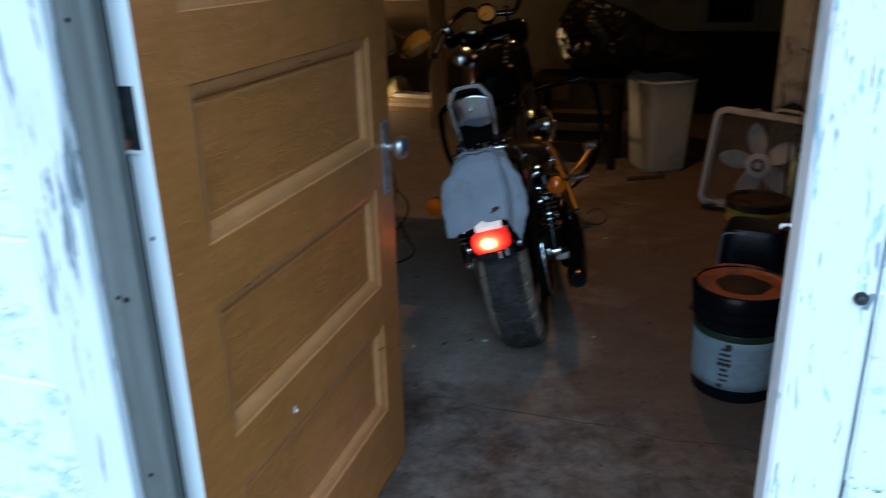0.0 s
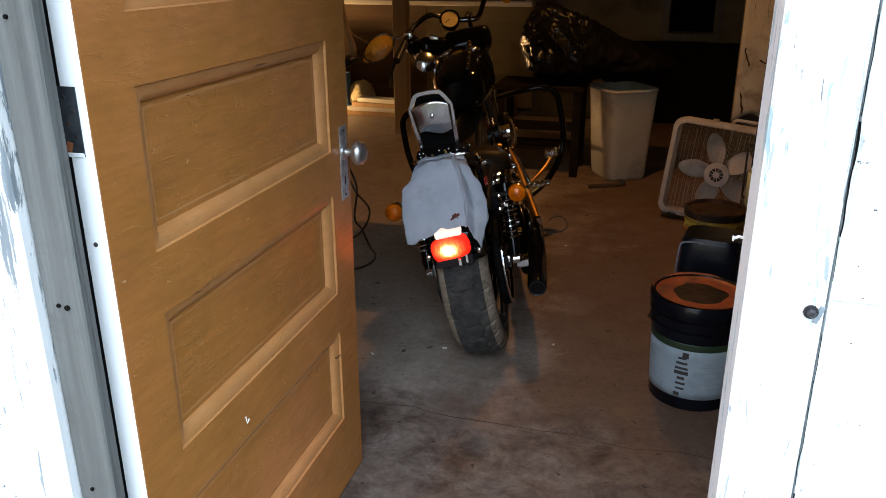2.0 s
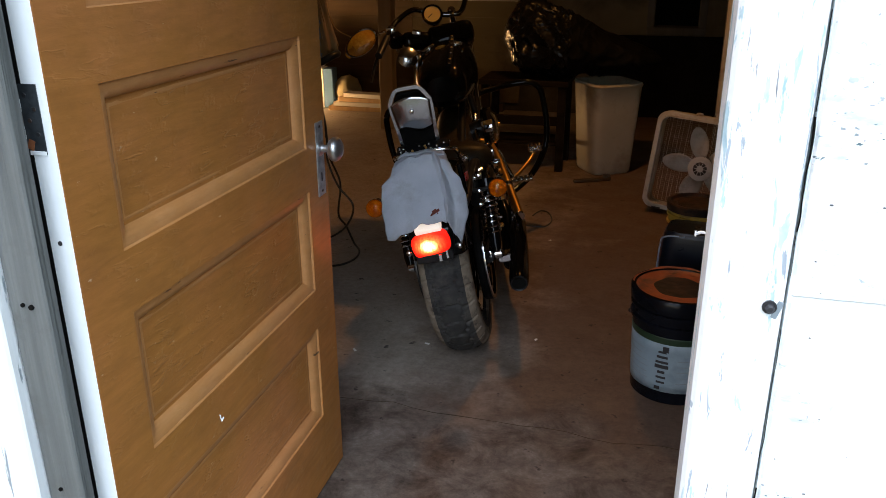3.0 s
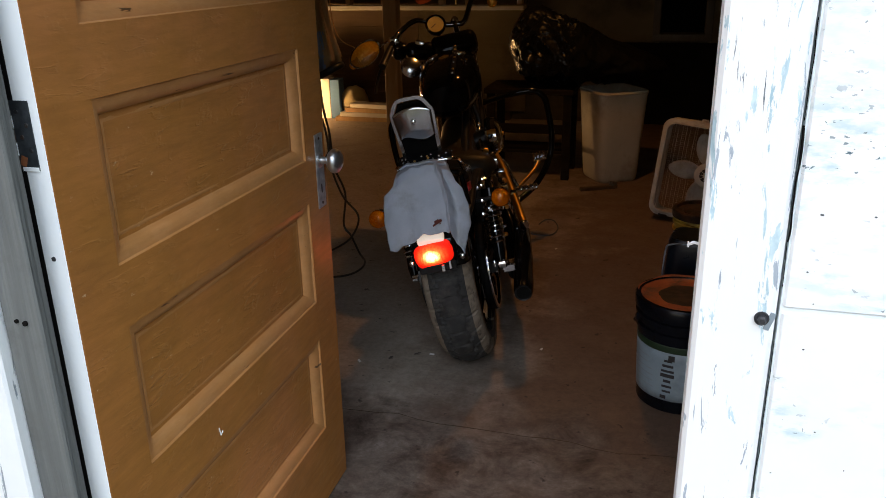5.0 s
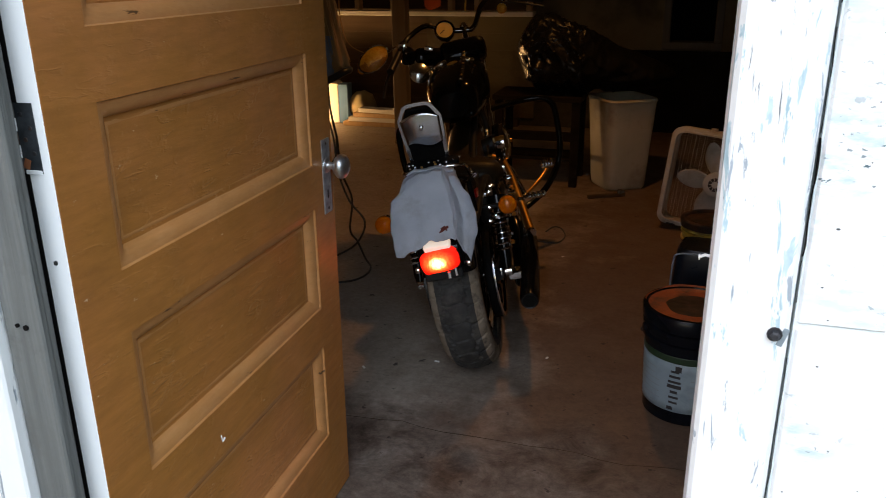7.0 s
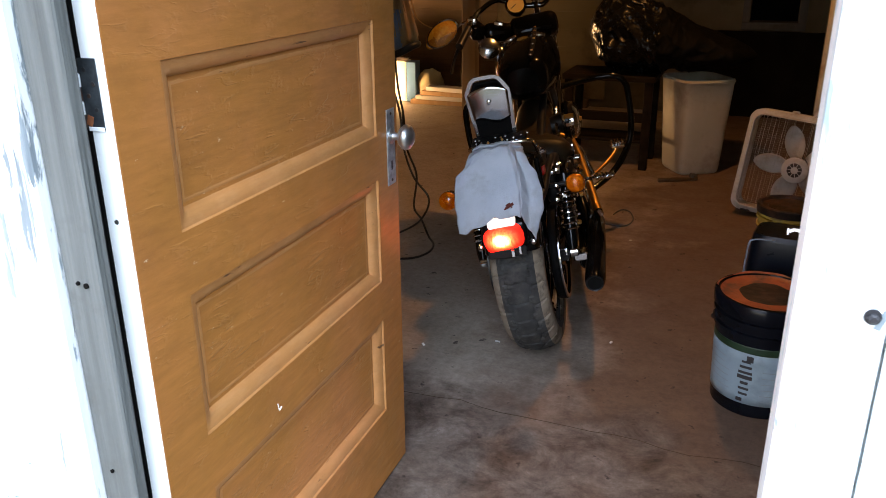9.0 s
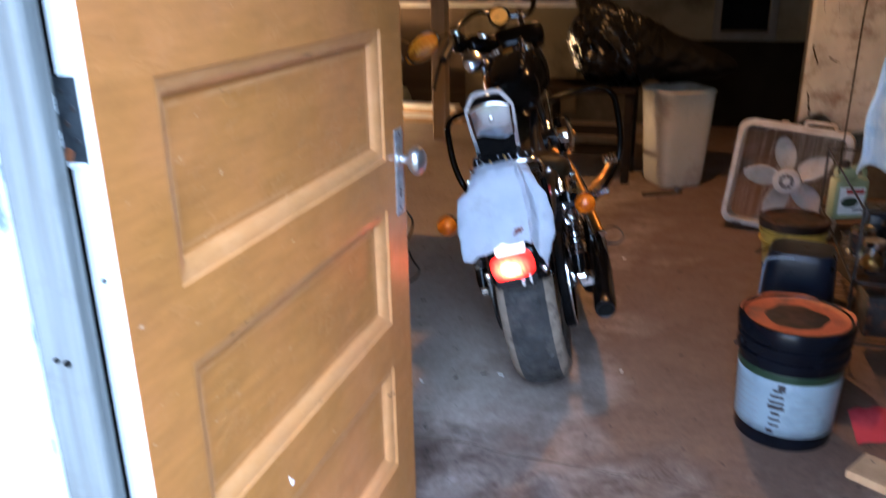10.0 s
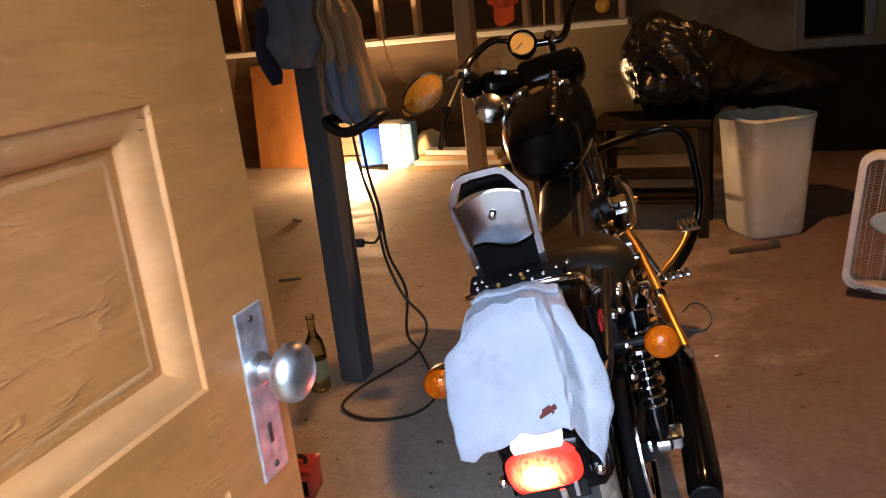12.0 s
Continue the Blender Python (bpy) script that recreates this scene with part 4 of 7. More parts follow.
sissy = part("sissy_bar", flat_bar([(x * 0.95, z) for x, z in hoop], 0.0058, 0.004, SB), CHROME_DULL, bike, "flat chrome sissy bar", True)
pad = bmesh.new()
grid(14, 14, lambda u, v: SB @ Vector(((u * 2 - 1) * (0.058 + 0.006 * v - 0.026 * max(0, v - 0.75) / 0.25), 0.012 + 0.030 * (1 - abs(u * 2 - 1) ** 4) * (1 - abs(v * 2 - 1) ** 4) , -0.03 + 0.205 * v)), pad)
solid(part("backrest_pad", pad, BLACK_VINYL, sissy, "black leather backrest pad", True), 0.008)
back = bmesh.new()
grid(16, 12, lambda u, v: SB @ Vector(((u * 2 - 1) * (0.058 + 0.006 * v), -0.003 - 0.004 * math.sin(v * 3.1) * math.cos((u - 0.5) * 3.1), 0.052 + 0.009 * math.sin(u * 6.3 + 0.6) * (1 - v) + (0.113 - 0.020 * (u * 2 - 1) ** 2) * v)), back)
solid(part("back_plate", back, CHROME_DULL, sissy, "brushed chrome backrest plate", True), 0.003)
part("plate_stud", lathe([(0, 0), (0.007, 0), (0.007, 0.004), (0.003, 0.007), (0, 0.007)], 12, SB @ pose(0.0, -0.012, 0.117, 90, 0, 0)), CHROME, sissy, "", True)
skirt = bmesh.new()
grid(10, 6, lambda u, v: SB @ Vector(((u * 2 - 1) * 0.060, 0.004, -0.045 + v * (0.110 + 0.012 * math.sin(u * 6.3)))), skirt)
solid(part("leather_skirt", skirt, BLACK_VINYL, sissy, "black leather lower flap"), 0.006)

# rack behind the seat, hung with chrome studs
rack = part("rack", tube(spline([(-0.098, -0.20, 0.70), (-0.100, -0.27, 0.745), (-0.094, -0.335, 0.772), (0.0, -0.345, 0.776), (0.088, -0.335, 0.772), (0.098, -0.27, 0.745), (0.098, -0.20, 0.70)], 6), 0.007, 10), CHROME, bike, "chrome rack with studded leather", True)
part("cross_strap", box((-0.004, -0.318, 0.785), (0.176, 0.046, 0.022), 0.009, seg=3, turn=(18, 0, 0)), BLACK_VINYL, rack, "", True)
DOME = [(0.0044, 0.0), (0.0042, 0.0018), (0.0032, 0.0036), (0.0014, 0.0046), (0, 0.0048)]
for k in range(11):
    for j in range(2):
        if (k * 7 + j * 4) % 5 in (0, 3):
            continue
        x = -0.088 + k * 0.0166 + 0.006 * j
        part("stud", lathe(DOME, 10, pose(x + 0.004 * math.sin(k * 5.1 + j), (-0.3390, -0.3270)[j] + 0.002 * math.sin(k * 3.3), (0.7865, 0.7930)[j] + 0.002 * math.sin(k * 3.3), (62, 22)[j], 0, 0)), BRASS if (k + j) % 3 == 0 else CHROME_DULL, rack, "", True)
for k in range(7):
    f = k / 6
    part("stud", lathe(DOME, 10, pose(0.104, -0.318 + 0.125 * f, 0.757 - 0.048 * f, -24, 68, 0)), CHROME if k % 3 else BRASS, rack, "", True)
for s in (-1, 1):
    part("rack_bolt", lathe([(0, 0), (0.010, 0), (0.010, 0.014), (0.005, 0.018), (0, 0.018)], 12, pose(s * 0.112, -0.27, 0.715, 0, s * 70, 0)), CHROME, rack, "", True)
    part("strut", tube([(s * 0.105, -0.36, 0.72), (s * 0.11, -0.36, 0.62), (s * 0.108, -0.20, 0.58)], 0.008, 10), BLACK_GLOSS, rack, "", True)

# seat
seat = bmesh.new()


def seat_at(u, v):
    """Solo saddle: a broad rear lobe that rolls down at its back edge and a narrow horn under the tank."""
    y = 0.125 + 0.56 * u
    w = 0.074 + 0.100 / (1 + math.exp((y - 0.345) / 0.034)) - 0.055 * max(0, (0.21 - y) / 0.085) ** 2
    h = 0.668 - 0.018 * math.sin(u * 4.2) + 0.085 * max(0, u - 0.45) - 0.055 * max(0, 1 - u / 0.09) ** 2
    q = v * 2 - 1
    flat = 0.045 if y < 0.33 else 0.045 + 0.14 * min(0.25, y - 0.33)
    return Vector((w * math.sin(q * 1.5) / math.sin(1.5), y, h - flat * (1 - math.cos(q * 1.5)) - 0.035 * abs(q) ** 8))


grid(44, 26, seat_at, seat)
solid(part("seat", seat, LEATHER, bike, "dark brown leather saddle", True), 0.012)
pillion = bmesh.new()
grid(16, 12, lambda u, v: Vector(((0.080 + 0.012 * u) * math.sin((v * 2 - 1) * 1.5), -0.22 + 0.335 * u, 0.655 - 0.020 * u - 0.05 * (1 - math.cos((v * 2 - 1) * 1.5)))), pillion)
solid(part("pillion_pad", pillion, BLACK_VINYL, bike, "black leather pillion pad", True), 0.010)
part("side_cover", box((0.108, 0.045, 0.545), (0.045, 0.21, 0.14), 0.016, seg=3), BLACK_SATIN, bike, "", True)
part("seat_base", box((0, 0.17, 0.605), (0.17, 0.70, 0.05), 0.015, seg=2), BLACK_SATIN, bike)

# fuel tank
tk = bmesh.new()


def tank_at(u, v):
    a = 2 * math.pi * v
    y = 0.48 + 0.56 * u
    w = 0.135 * math.sin(math.pi * min(1, 0.16 + u * 0.62)) ** 0.7 + 0.004
    h = 0.125 * math.sin(math.pi * min(1, 0.12 + u * 0.66)) ** 0.6
    e = 0 if 0 < u < 1 else 0.25
    c, s = math.cos(a), math.sin(a)
    return Vector(((1 - e) * w * math.copysign(abs(c) ** 0.75, c), y, 0.845 + 0.05 * u + (1 - e) * h * math.copysign(abs(s) ** 0.8, s)))


grid(20, 32, tank_at, tk)
bmesh.ops.remove_doubles(tk, verts=tk.verts, dist=1e-5)
bmesh.ops.holes_fill(tk, edges=[e for e in tk.edges if e.is_boundary])
tank = part("fuel_tank", tk, BLACK_GLOSS, bike, "gloss black teardrop tank", True)
strap = part("tank_strap", tube(spline([(0.045, 0.50, 0.935), (0.055, 0.62, 0.985), (0.050, 0.78, 1.012), (0.035, 0.93, 1.005)], 6), 0.010, 12), BLACK_VINYL, tank, "black studded leather tank strap", True)
for k in range(9):
    p = spline([(0.045, 0.50, 0.935), (0.055, 0.62, 0.985), (0.050, 0.78, 1.012), (0.035, 0.93, 1.005)], 6)[k * 2]
    part("stud", ball(p + Vector((0.003, -0.005, 0.0085)), (0.0052, 0.0052, 0.004), 2), BRASS if k % 2 else CHROME, strap, "", True)
part("dash_block", box((0.025, 1.03, 1.005), (0.22, 0.12, 0.11), 0.035, seg=3, turn=(-24, 0, 8)), BLACK_GLOSS, bike, "", True)
part("nacelle", box((-0.135, 0.995, 1.015), (0.15, 0.09, 0.085), 0.03, seg=3, turn=(-10, 12, 18)), BLACK_GLOSS, bike, "", True)
for x in (-0.06, 0.06):
    part("filler_cap", lathe([(0, 0), (0.032, 0), (0.032, 0.010), (0.026, 0.015), (0, 0.017)], 24, pose(x, 0.80, 0.985, 0, x * 300, 0)), CHROME, tank, "", True)

# frame, engine and drive
frame_ob = part("frame", tube(spline([(0.07, 1.08, 0.93), (0.05, 0.7, 0.74), (0.06, 0.2, 0.62), (0.10, -0.12, 0.60)], 8), 0.017, 12), BLACK_SATIN, bike, "black tubular frame", True)
for s in (-1, 1):
    part("down_tube", tube(spline([(s * 0.03, 1.06, 0.92), (s * 0.09, 0.98, 0.5), (s * 0.11, 0.88, 0.19), (s * 0.11, 0.3, 0.18), (s * 0.10, 0.12, 0.34), (s * 0.09, 0.05, 0.60)], 8), 0.016, 12), BLACK_SATIN, frame_ob, "", True)
    part("swing_arm", tube([(s * 0.11, 0.30, 0.30), (s * 0.125, 0.0, 0.315), (s * 0.125, AX - 0.05, RT)], 0.021, 12), BLACK_SATIN, frame_ob, "", True)
    part("fender_strut", tube(spline([(s * 0.105, 0.16, 0.60), (s * 0.112, -0.1, 0.625), (s * 0.112, -0.34, 0.61), (s * 0.10, -0.42, 0.595)], 6), 0.013, 10), BLACK_SATIN, frame_ob, "", True)
    part("strut_bolt", lathe([(0, 0), (0.013, 0), (0.013, 0.008), (0.006, 0.014), (0, 0.014)], 12, about_x((s * 0.122, -0.16, 0.615))), CHROME, frame_ob, "", True)
engine = part("engine", span((-0.13, 0.34, 0.16), (0.13, 0.82, 0.42), 0.04, seg=3), ENGINE_GREY, bike, "black and chrome v-twin engine", True)
for y, tilt in ((0.44, 22), (0.72, -22)):
    bm = bmesh.new()
    for k in range(11):
        r = 0.078 if k < 8 else 0.072
        lathe([(0, k * 0.022), (r, k * 0.022), (r, k * 0.022 + 0.008), (0.055, k * 0.022 + 0.009), (0.055, k * 0.022 + 0.022), (0, k * 0.022 + 0.022)], 22, pose(0.0, y, 0.40, tilt, 0, 0), bm)
    cyl = part("cylinder", bm, BLACK_SATIN, engine, "finned black cylinder", True)
    part("rocker_cover", box((0, y - math.sin(radians(tilt)) * 0.27, 0.605 if tilt > 0 else 0.655), (0.15, 0.12, 0.06), 0.02, seg=3, turn=(tilt, 0, 0)), CHROME, cyl, "", True)
    part("pushrod_tube", tube([(0.09, y + 0.02, 0.40), (0.085, y - math.sin(radians(tilt)) * 0.22, 0.62)], 0.009, 10), CHROME, cyl, "", True)
air = part("air_cleaner", lathe([(0, 0), (0.075, 0), (0.080, 0.012), (0.078, 0.045), (0.060, 0.062), (0.025, 0.068), (0, 0.068)], 36, pose(0.130, 0.59, 0.637, 0, 90, 0)), CHROME, bike, "round chrome air cleaner", True)
part("cover_screw", lathe([(0, 0), (0.010, 0), (0.007, 0.008), (0, 0.009)], 10, pose(0.198, 0.59, 0.637, 0, 90, 0)), BRASS, air, "", True)
part("intake", tube([(0.0, 0.6, 0.60), (0.132, 0.59, 0.637)], 0.04, 16), ENGINE_GREY, air, "", True)
part("cover_band", lathe([(0.0805, 0.010), (0.0835, 0.013), (0.0835, 0.024), (0.0805, 0.027)], 36, pose(0.130, 0.59, 0.637, 0, 90, 0)), BLACK_GLOSS, air, "", True)
# two added plates stand for the drum's warm and pale reflections
part("warm_glint_plate", box((0.158, 0.515, 0.668), (0.040, 0.010, 0.022), 0.003, turn=(-38, 0, 0)), BRASS, air, "gold-toned plate standing for the warm reflection on the drum", True)
part("pale_glint_plate", box((0.160, 0.507, 0.634), (0.038, 0.010, 0.018), 0.003, turn=(-24, 0, 0)), CHROME, air, "", True)
part("horn", lathe([(0, 0), (0.042, 0), (0.046, 0.02), (0.02, 0.03), (0, 0.03)], 24, pose(0.135, 0.42, 0.56, 0, 90, 20)), CHROME, bike, "", True)
part("primary_cover", box((-0.16, 0.38, 0.30), (0.06, 0.56, 0.2), 0.028, seg=3), CHROME, bike, "", True)
part("oil_tank", box((0.105, 0.17, 0.46), (0.09, 0.20, 0.22), 0.03, seg=3), BLACK_GLOSS, bike, "", True)
part("oil_cap", lathe([(0, 0), (0.022, 0), (0.020, 0.016), (0, 0.02)], 20, pose(0.115, 0.16, 0.572)), CHROME, bike, "", True)
part("cam_cover", lathe([(0, 0), (0.085, 0), (0.082, 0.018), (0.05, 0.03), (0, 0.032)], 32, about_x((0.13, 0.60, 0.30))), CHROME, engine, "", True)
part("points_cover", lathe([(0, 0), (0.045, 0), (0.043, 0.008), (0, 0.012)], 24, about_x((0.158, 0.66, 0.29))), CHROME, engine, "", True)

# shocks
for s in (-1, 1):
    x = s * 0.158
    a, b = Vector((x, -0.09, 0.585)), Vector((x, -0.19, 0.335))
    sh = part("shock_absorber", tube([a.lerp(b, k / 8) for k in range(9)], [0.016, 0.016, 0.016, 0.016, 0.018, 0.021, 0.021, 0.021, 0.014], 14), BLACK_GLOSS, bike, "black shock absorber with chrome coil spring", True)
    coil = []
    d = (b - a).normalized()
    e1 = d.orthogonal().normalized()
    e2 = d.cross(e1)
    for k in range(150):
        q = k / 149
        ang = q * 2 * math.pi * 9
        coil.append(a.lerp(b, 0.10 + 0.62 * q) + 0.027 * (math.cos(ang) * e1 + math.sin(ang) * e2))
    part("coil_spring", tube(coil, 0.0042, 6), CHROME, sh, "", True)
    part("upper_cap", tube([a, a.lerp(b, 0.12)], 0.031, 18), BLACK_GLOSS, sh, "", True)
    part("lower_eye", lathe([(0, 0), (0.017, 0), (0.017, 0.024), (0.010, 0.030), (0, 0.030)], 16, about_x((x - 0.008, -0.19, 0.335))), CHROME, sh, "", True)

# exhaust
# the pipe's gold colour stands for the warm reflection on it
exh = part("exhaust", tube(spline([(0.09, 0.76, 0.54), (0.135, 0.74, 0.52), (0.170, 0.62, 0.475), (0.190, 0.51, 0.437), (0.215, 0.36, 0.388), (0.240, 0.196, 0.339)], 8), 0.0165, 16), BRASS, bike, "exhaust pipe coloured gold for its warm reflection, with black silencers", True)
part("pipe_cap", tube([(0.2393, 0.20, 0.3402), (0.242, 0.187, 0.336)], 0.0185, 16), CHROME, exh, "", True)
part("header_pipe", tube(spline([(0.10, 0.80, 0.50), (0.155, 0.86, 0.44), (0.180, 0.80, 0.33), (0.200, 0.55, 0.300), (0.222, 0.26, 0.288)], 8), 0.020, 14), CHROME, exh, "", True)
part("silencer", tube([(0.222, 0.28, 0.292), (0.224, 0.245, 0.290), (0.224, 0.0, 0.262), (0.220, -0.19, 0.236), (0.2185, -0.222, 0.231), (0.218, -0.240, 0.229)], [0.022, 0.033, 0.036, 0.036, 0.035, 0.031], 28), BLACK_GLOSS, exh, "gloss black silencer", True)
part("silencer_lip", lathe([(0.024, 0.0), (0.029, 0.003), (0.0315, 0.0), (0.029, -0.008), (0.024, -0.008)], 28, Matrix.Translation((0.218, -0.240, 0.229)) @ pose(0, 0, 0, 97, 0, 0), closed=True), BLACK_SATIN, exh, "", True)
part("silencer_bore", tube([(0.218, -0.2402, 0.229), (0.218, -0.2412, 0.2289)], 0.0245, 20), VOID, exh, "", True)
part("silencer", tube([(0.155, 0.52, 0.31), (0.168, 0.46, 0.25), (0.180, 0.26, 0.205), (0.180, 0.13, 0.182), (0.180, 0.10, 0.178)], [0.021, 0.034, 0.036, 0.036, 0.031], 20), BLACK_GLOSS, exh, "gloss black silencer", True)
part("silencer_bore", tube([(0.180, 0.1005, 0.178), (0.180, 0.0985, 0.1778)], 0.024, 18), VOID, exh, "", True)
part("pipe_clamp", tube([(0.2045, 0.425, 0.409), (0.208, 0.402, 0.4015)], 0.0195, 14), CHROME, exh, "", True)
part("silencer_bracket", span((0.15, -0.12, 0.27), (0.2, -0.06, 0.30), 0.004), CHROME, exh)
part("red_reflector", box((0.113, -0.27, 0.655), (0.006, 0.07, 0.028), 0.002, turn=(-10, 0, 0)), RED_PLASTIC, bike, "red side reflector")

random.seed(11)
for k in (0, 2, 3, 6, 9, 11):
    f = k / 11
    part("acorn_nut", lathe([(0, 0), (0.008, 0), (0.008, 0.005), (0.005, 0.011), (0, 0.012)], 8, about_x((0.128 + 0.02 * f, 0.10 - 0.46 * f, 0.585 - 0.02 * abs(f - 0.5) + 0.035 * math.sin(f * 3.1)))), CHROME, bike, "", True)
for k in range(9):
    part("fitting", lathe([(0, 0), (0.009, 0), (0.009, 0.012), (0.005, 0.016), (0, 0.016)], 6, about_x((0.15 + 0.03 * random.random(), 0.32 - 0.5 * random.random(), 0.34 + 0.2 * random.random()))), CHROME if k % 3 else BRASS, bike, "", True)
part("linkage", tube([(0.168, 0.56, 0.43), (0.178, 0.36, 0.50), (0.172, 0.30, 0.51)], 0.010, 10), CHROME, bike, "", True)
part("engine_stay", tube([(0.174, 0.75, 0.452), (0.211, 0.75, 0.350)], 0.0105, 14), CHROME_DULL, bike, "", True)
part("stay_clamp", box((0.154, 0.54, 0.488), (0.052, 0.016, 0.018), 0.004, seg=2, turn=(-35, 0, 0)), CHROME_DULL, bike, "", True)
riser = part("breather_tube", tube([(0.100, 0.640, 0.690), (0.101, 0.600, 0.664), (0.102, 0.556, 0.631), (0.105, 0.530, 0.600)], 0.0095, 12), CHROME, bike, "", True)
for k in range(4):
    part("collar", tube([(0.1002 + 0.0004 * k, 0.632 - 0.020 * k, 0.6853 - 0.0145 * k), (0.1003 + 0.0004 * k, 0.626 - 0.020 * k, 0.6810 - 0.0145 * k)], 0.0125, 12), BRASS if k == 2 else CHROME_DULL, riser, "", True)
part("linkage", tube([(0.20, 0.50, 0.425), (0.15, 0.47, 0.44)], 0.014, 12), CHROME, bike, "", True)

# rider controls
peg = part("brake_pedal", tube([(0.215, 0.75, 0.345), (0.262, 0.785, 0.372), (0.296, 0.83, 0.392), (0.325, 0.868, 0.418)], 0.0085, 10), BRASS, bike, "gold-toned pedal arm with ribbed chrome pad", True)
part("pedal_pad", box((0.33, 0.875, 0.432), (0.062, 0.03, 0.014), 0.003, turn=(25, 0, 8)), CHROME, peg)
for k in range(4):
    part("pad_rib", box((0.307 + k * 0.0155, 0.875 + k * 0.002, 0.446), (0.009, 0.03, 0.02), 0.002, turn=(25, 0, 8)), CHROME, peg)
foot = part("foot_peg", tube([(0.16, 0.70, 0.342), (0.215, 0.73, 0.337), (0.300, 0.71, 0.345)], [0.010, 0.010, 0.008], 12), CHROME, bike, "chrome foot peg", True)
for k in range(4):
    part("peg_block", box((0.226 + k * 0.0225, 0.7225 - k * 0.005, 0.341 + k * 0.0015), (0.019, 0.026, 0.026), 0.004, seg=2, turn=(-38, 0, -13)), CHROME_DULL, foot, "", True)
part("peg_mount", box((0.17, 0.60, 0.40), (0.05, 0.05, 0.10), 0.012, seg=2), CHROME, bike, "", True)
part("master_cylinder", tube([(0.15, 0.42, 0.40), (0.16, 0.60, 0.37)], 0.022, 16), CHROME, bike, "", True)
part("brake_line", tube(spline([(0.14, 0.42, 0.40), (0.13, 0.2, 0.44), (0.13, 0.0, 0.42), (0.125, -0.08, 0.40)], 8), 0.005, 8), BLACK_WIRE, bike, "", True)
part("brake_caliper", box((0.12, 0.02, 0.41), (0.06, 0.11, 0.08), 0.018, seg=3, turn=(-30, 0, 0)), BLACK_GLOSS, bike, "", True)
part("axle_plate", box((0.135, AX, RT), (0.012, 0.10, 0.05), 0.01, seg=2), CHROME, bike, "", True)
for s in (-1, 1):
    g = [(s * 0.10, 1.14, 0.70), (s * 0.22, 1.19, 0.705), (s * 0.34, 1.20, 0.70), (s * 0.392, 1.20, 0.665), (s * 0.405, 1.20, 0.60), (s * 0.402, 1.19, 0.46), (s * 0.37, 1.17, 0.35), (s * 0.28, 1.08, 0.25), (s * 0.13, 0.95, 0.19)]
    part("engine_guard", tube(spline(g, 8), 0.0155, 14), BLACK_GLOSS, bike, "gloss black crash bar", True)
part("side_stand", tube([(-0.12, 0.50, 0.20), (-0.20, 0.47, 0.09), (-0.285, 0.44, -0.052)], 0.011, 10), CHROME_DULL, bike, "", True)

# front end, steered to the left
STEER = Matrix.Translation((0, 1.12, 0.9)) @ Matrix.Rotation(radians(-30), 4, "X") @ Matrix.Rotation(radians(20), 4, "Z")


def st(x, y, z):
    return STEER @ Vector((x, y, z))


fork = part("fork", tube([st(0.095, 0, 0.10), st(0.095, 0.02, -0.25)], 0.022, 14), CHROME, bike, "chrome front fork", True)
part("fork_leg", tube([st(-0.095, 0, 0.10), st(-0.095, 0.02, -0.25)], 0.022, 14), CHROME, fork, "", True)
for s in (-1, 1):
    part("fork_slider", tube([st(s * 0.095, 0.02, -0.22), st(s * 0.095, 0.02, -0.66)], 0.028, 14), CHROME_DULL, fork, "", True)
part("triple_clamp", box((0, 0, 0), (0.25, 0.06, 0.035), 0.012, seg=2), BLACK_SATIN, fork, "", True).matrix_local = STEER @ pose(0, 0, 0.09)
head = part("headlight", lathe([(0, -0.09), (0.04, -0.085), (0.075, -0.04), (0.082, 0.0), (0.078, 0.01), (0, 0.014)], 30, STEER @ pose(0, 0.10, -0.02, -60, 0, 0)), CHROME, bike, "chrome headlight shell", True)
LB = [(-0.275, 0.78, 1.02), (-0.255, 0.86, 1.06), (-0.235, 0.94, 1.095), (-0.205, 1.0, 1.125), (-0.13, 1.06, 1.155), (-0.04, 1.085, 1.115)]
RB = [(0.04, 1.09, 1.10), (0.09, 1.10, 1.105), (0.14, 1.14, 1.19), (0.195, 1.18, 1.222), (0.247, 1.20, 1.212), (0.33, 1.235, 1.188), (0.41, 1.268, 1.165)]
hb = part("handlebar", tube(spline(LB + RB, 8), 0.0127, 12), DARK_CHROME, bike, "smoky chrome handlebar turned to the left", True)
part("grip", tube([(-0.283, 0.75, 1.005), (-0.272, 0.79, 1.025), (-0.25, 0.875, 1.067)], [0.0175, 0.018, 0.016], 14), BLACK_SATIN, hb, "", True)
part("grip", tube([(0.285, 1.215, 1.202), (0.33, 1.235, 1.188), (0.43, 1.277, 1.158)], [0.016, 0.018, 0.0175], 14), BLACK_SATIN, hb, "", True)
part("lever", tube(spline([(-0.245, 0.96, 1.08), (-0.29, 0.96, 1.03), (-0.335, 0.90, 0.96), (-0.36, 0.84, 0.885)], 6), 0.0075, 8), BLACK_SATIN, hb, "", True)
part("lever", tube(spline([(0.25, 1.215, 1.195), (0.28, 1.27, 1.175), (0.35, 1.31, 1.15), (0.43, 1.33, 1.12)], 6), 0.006, 8), BLACK_SATIN, hb, "", True)
for c in ((-0.238, 0.935, 1.09), (0.262, 1.205, 1.206)):
    part("lever_clamp", box(c, (0.05, 0.045, 0.04), 0.012, seg=2), CHROME, hb, "", True)
    part("clamp_screw", lathe([(0, 0), (0.008, 0), (0.006, 0.005), (0, 0.006)], 10, Matrix.Translation(Vector(c) + Vector((0, -0.01, 0.02)))), CHROME, hb, "", True)
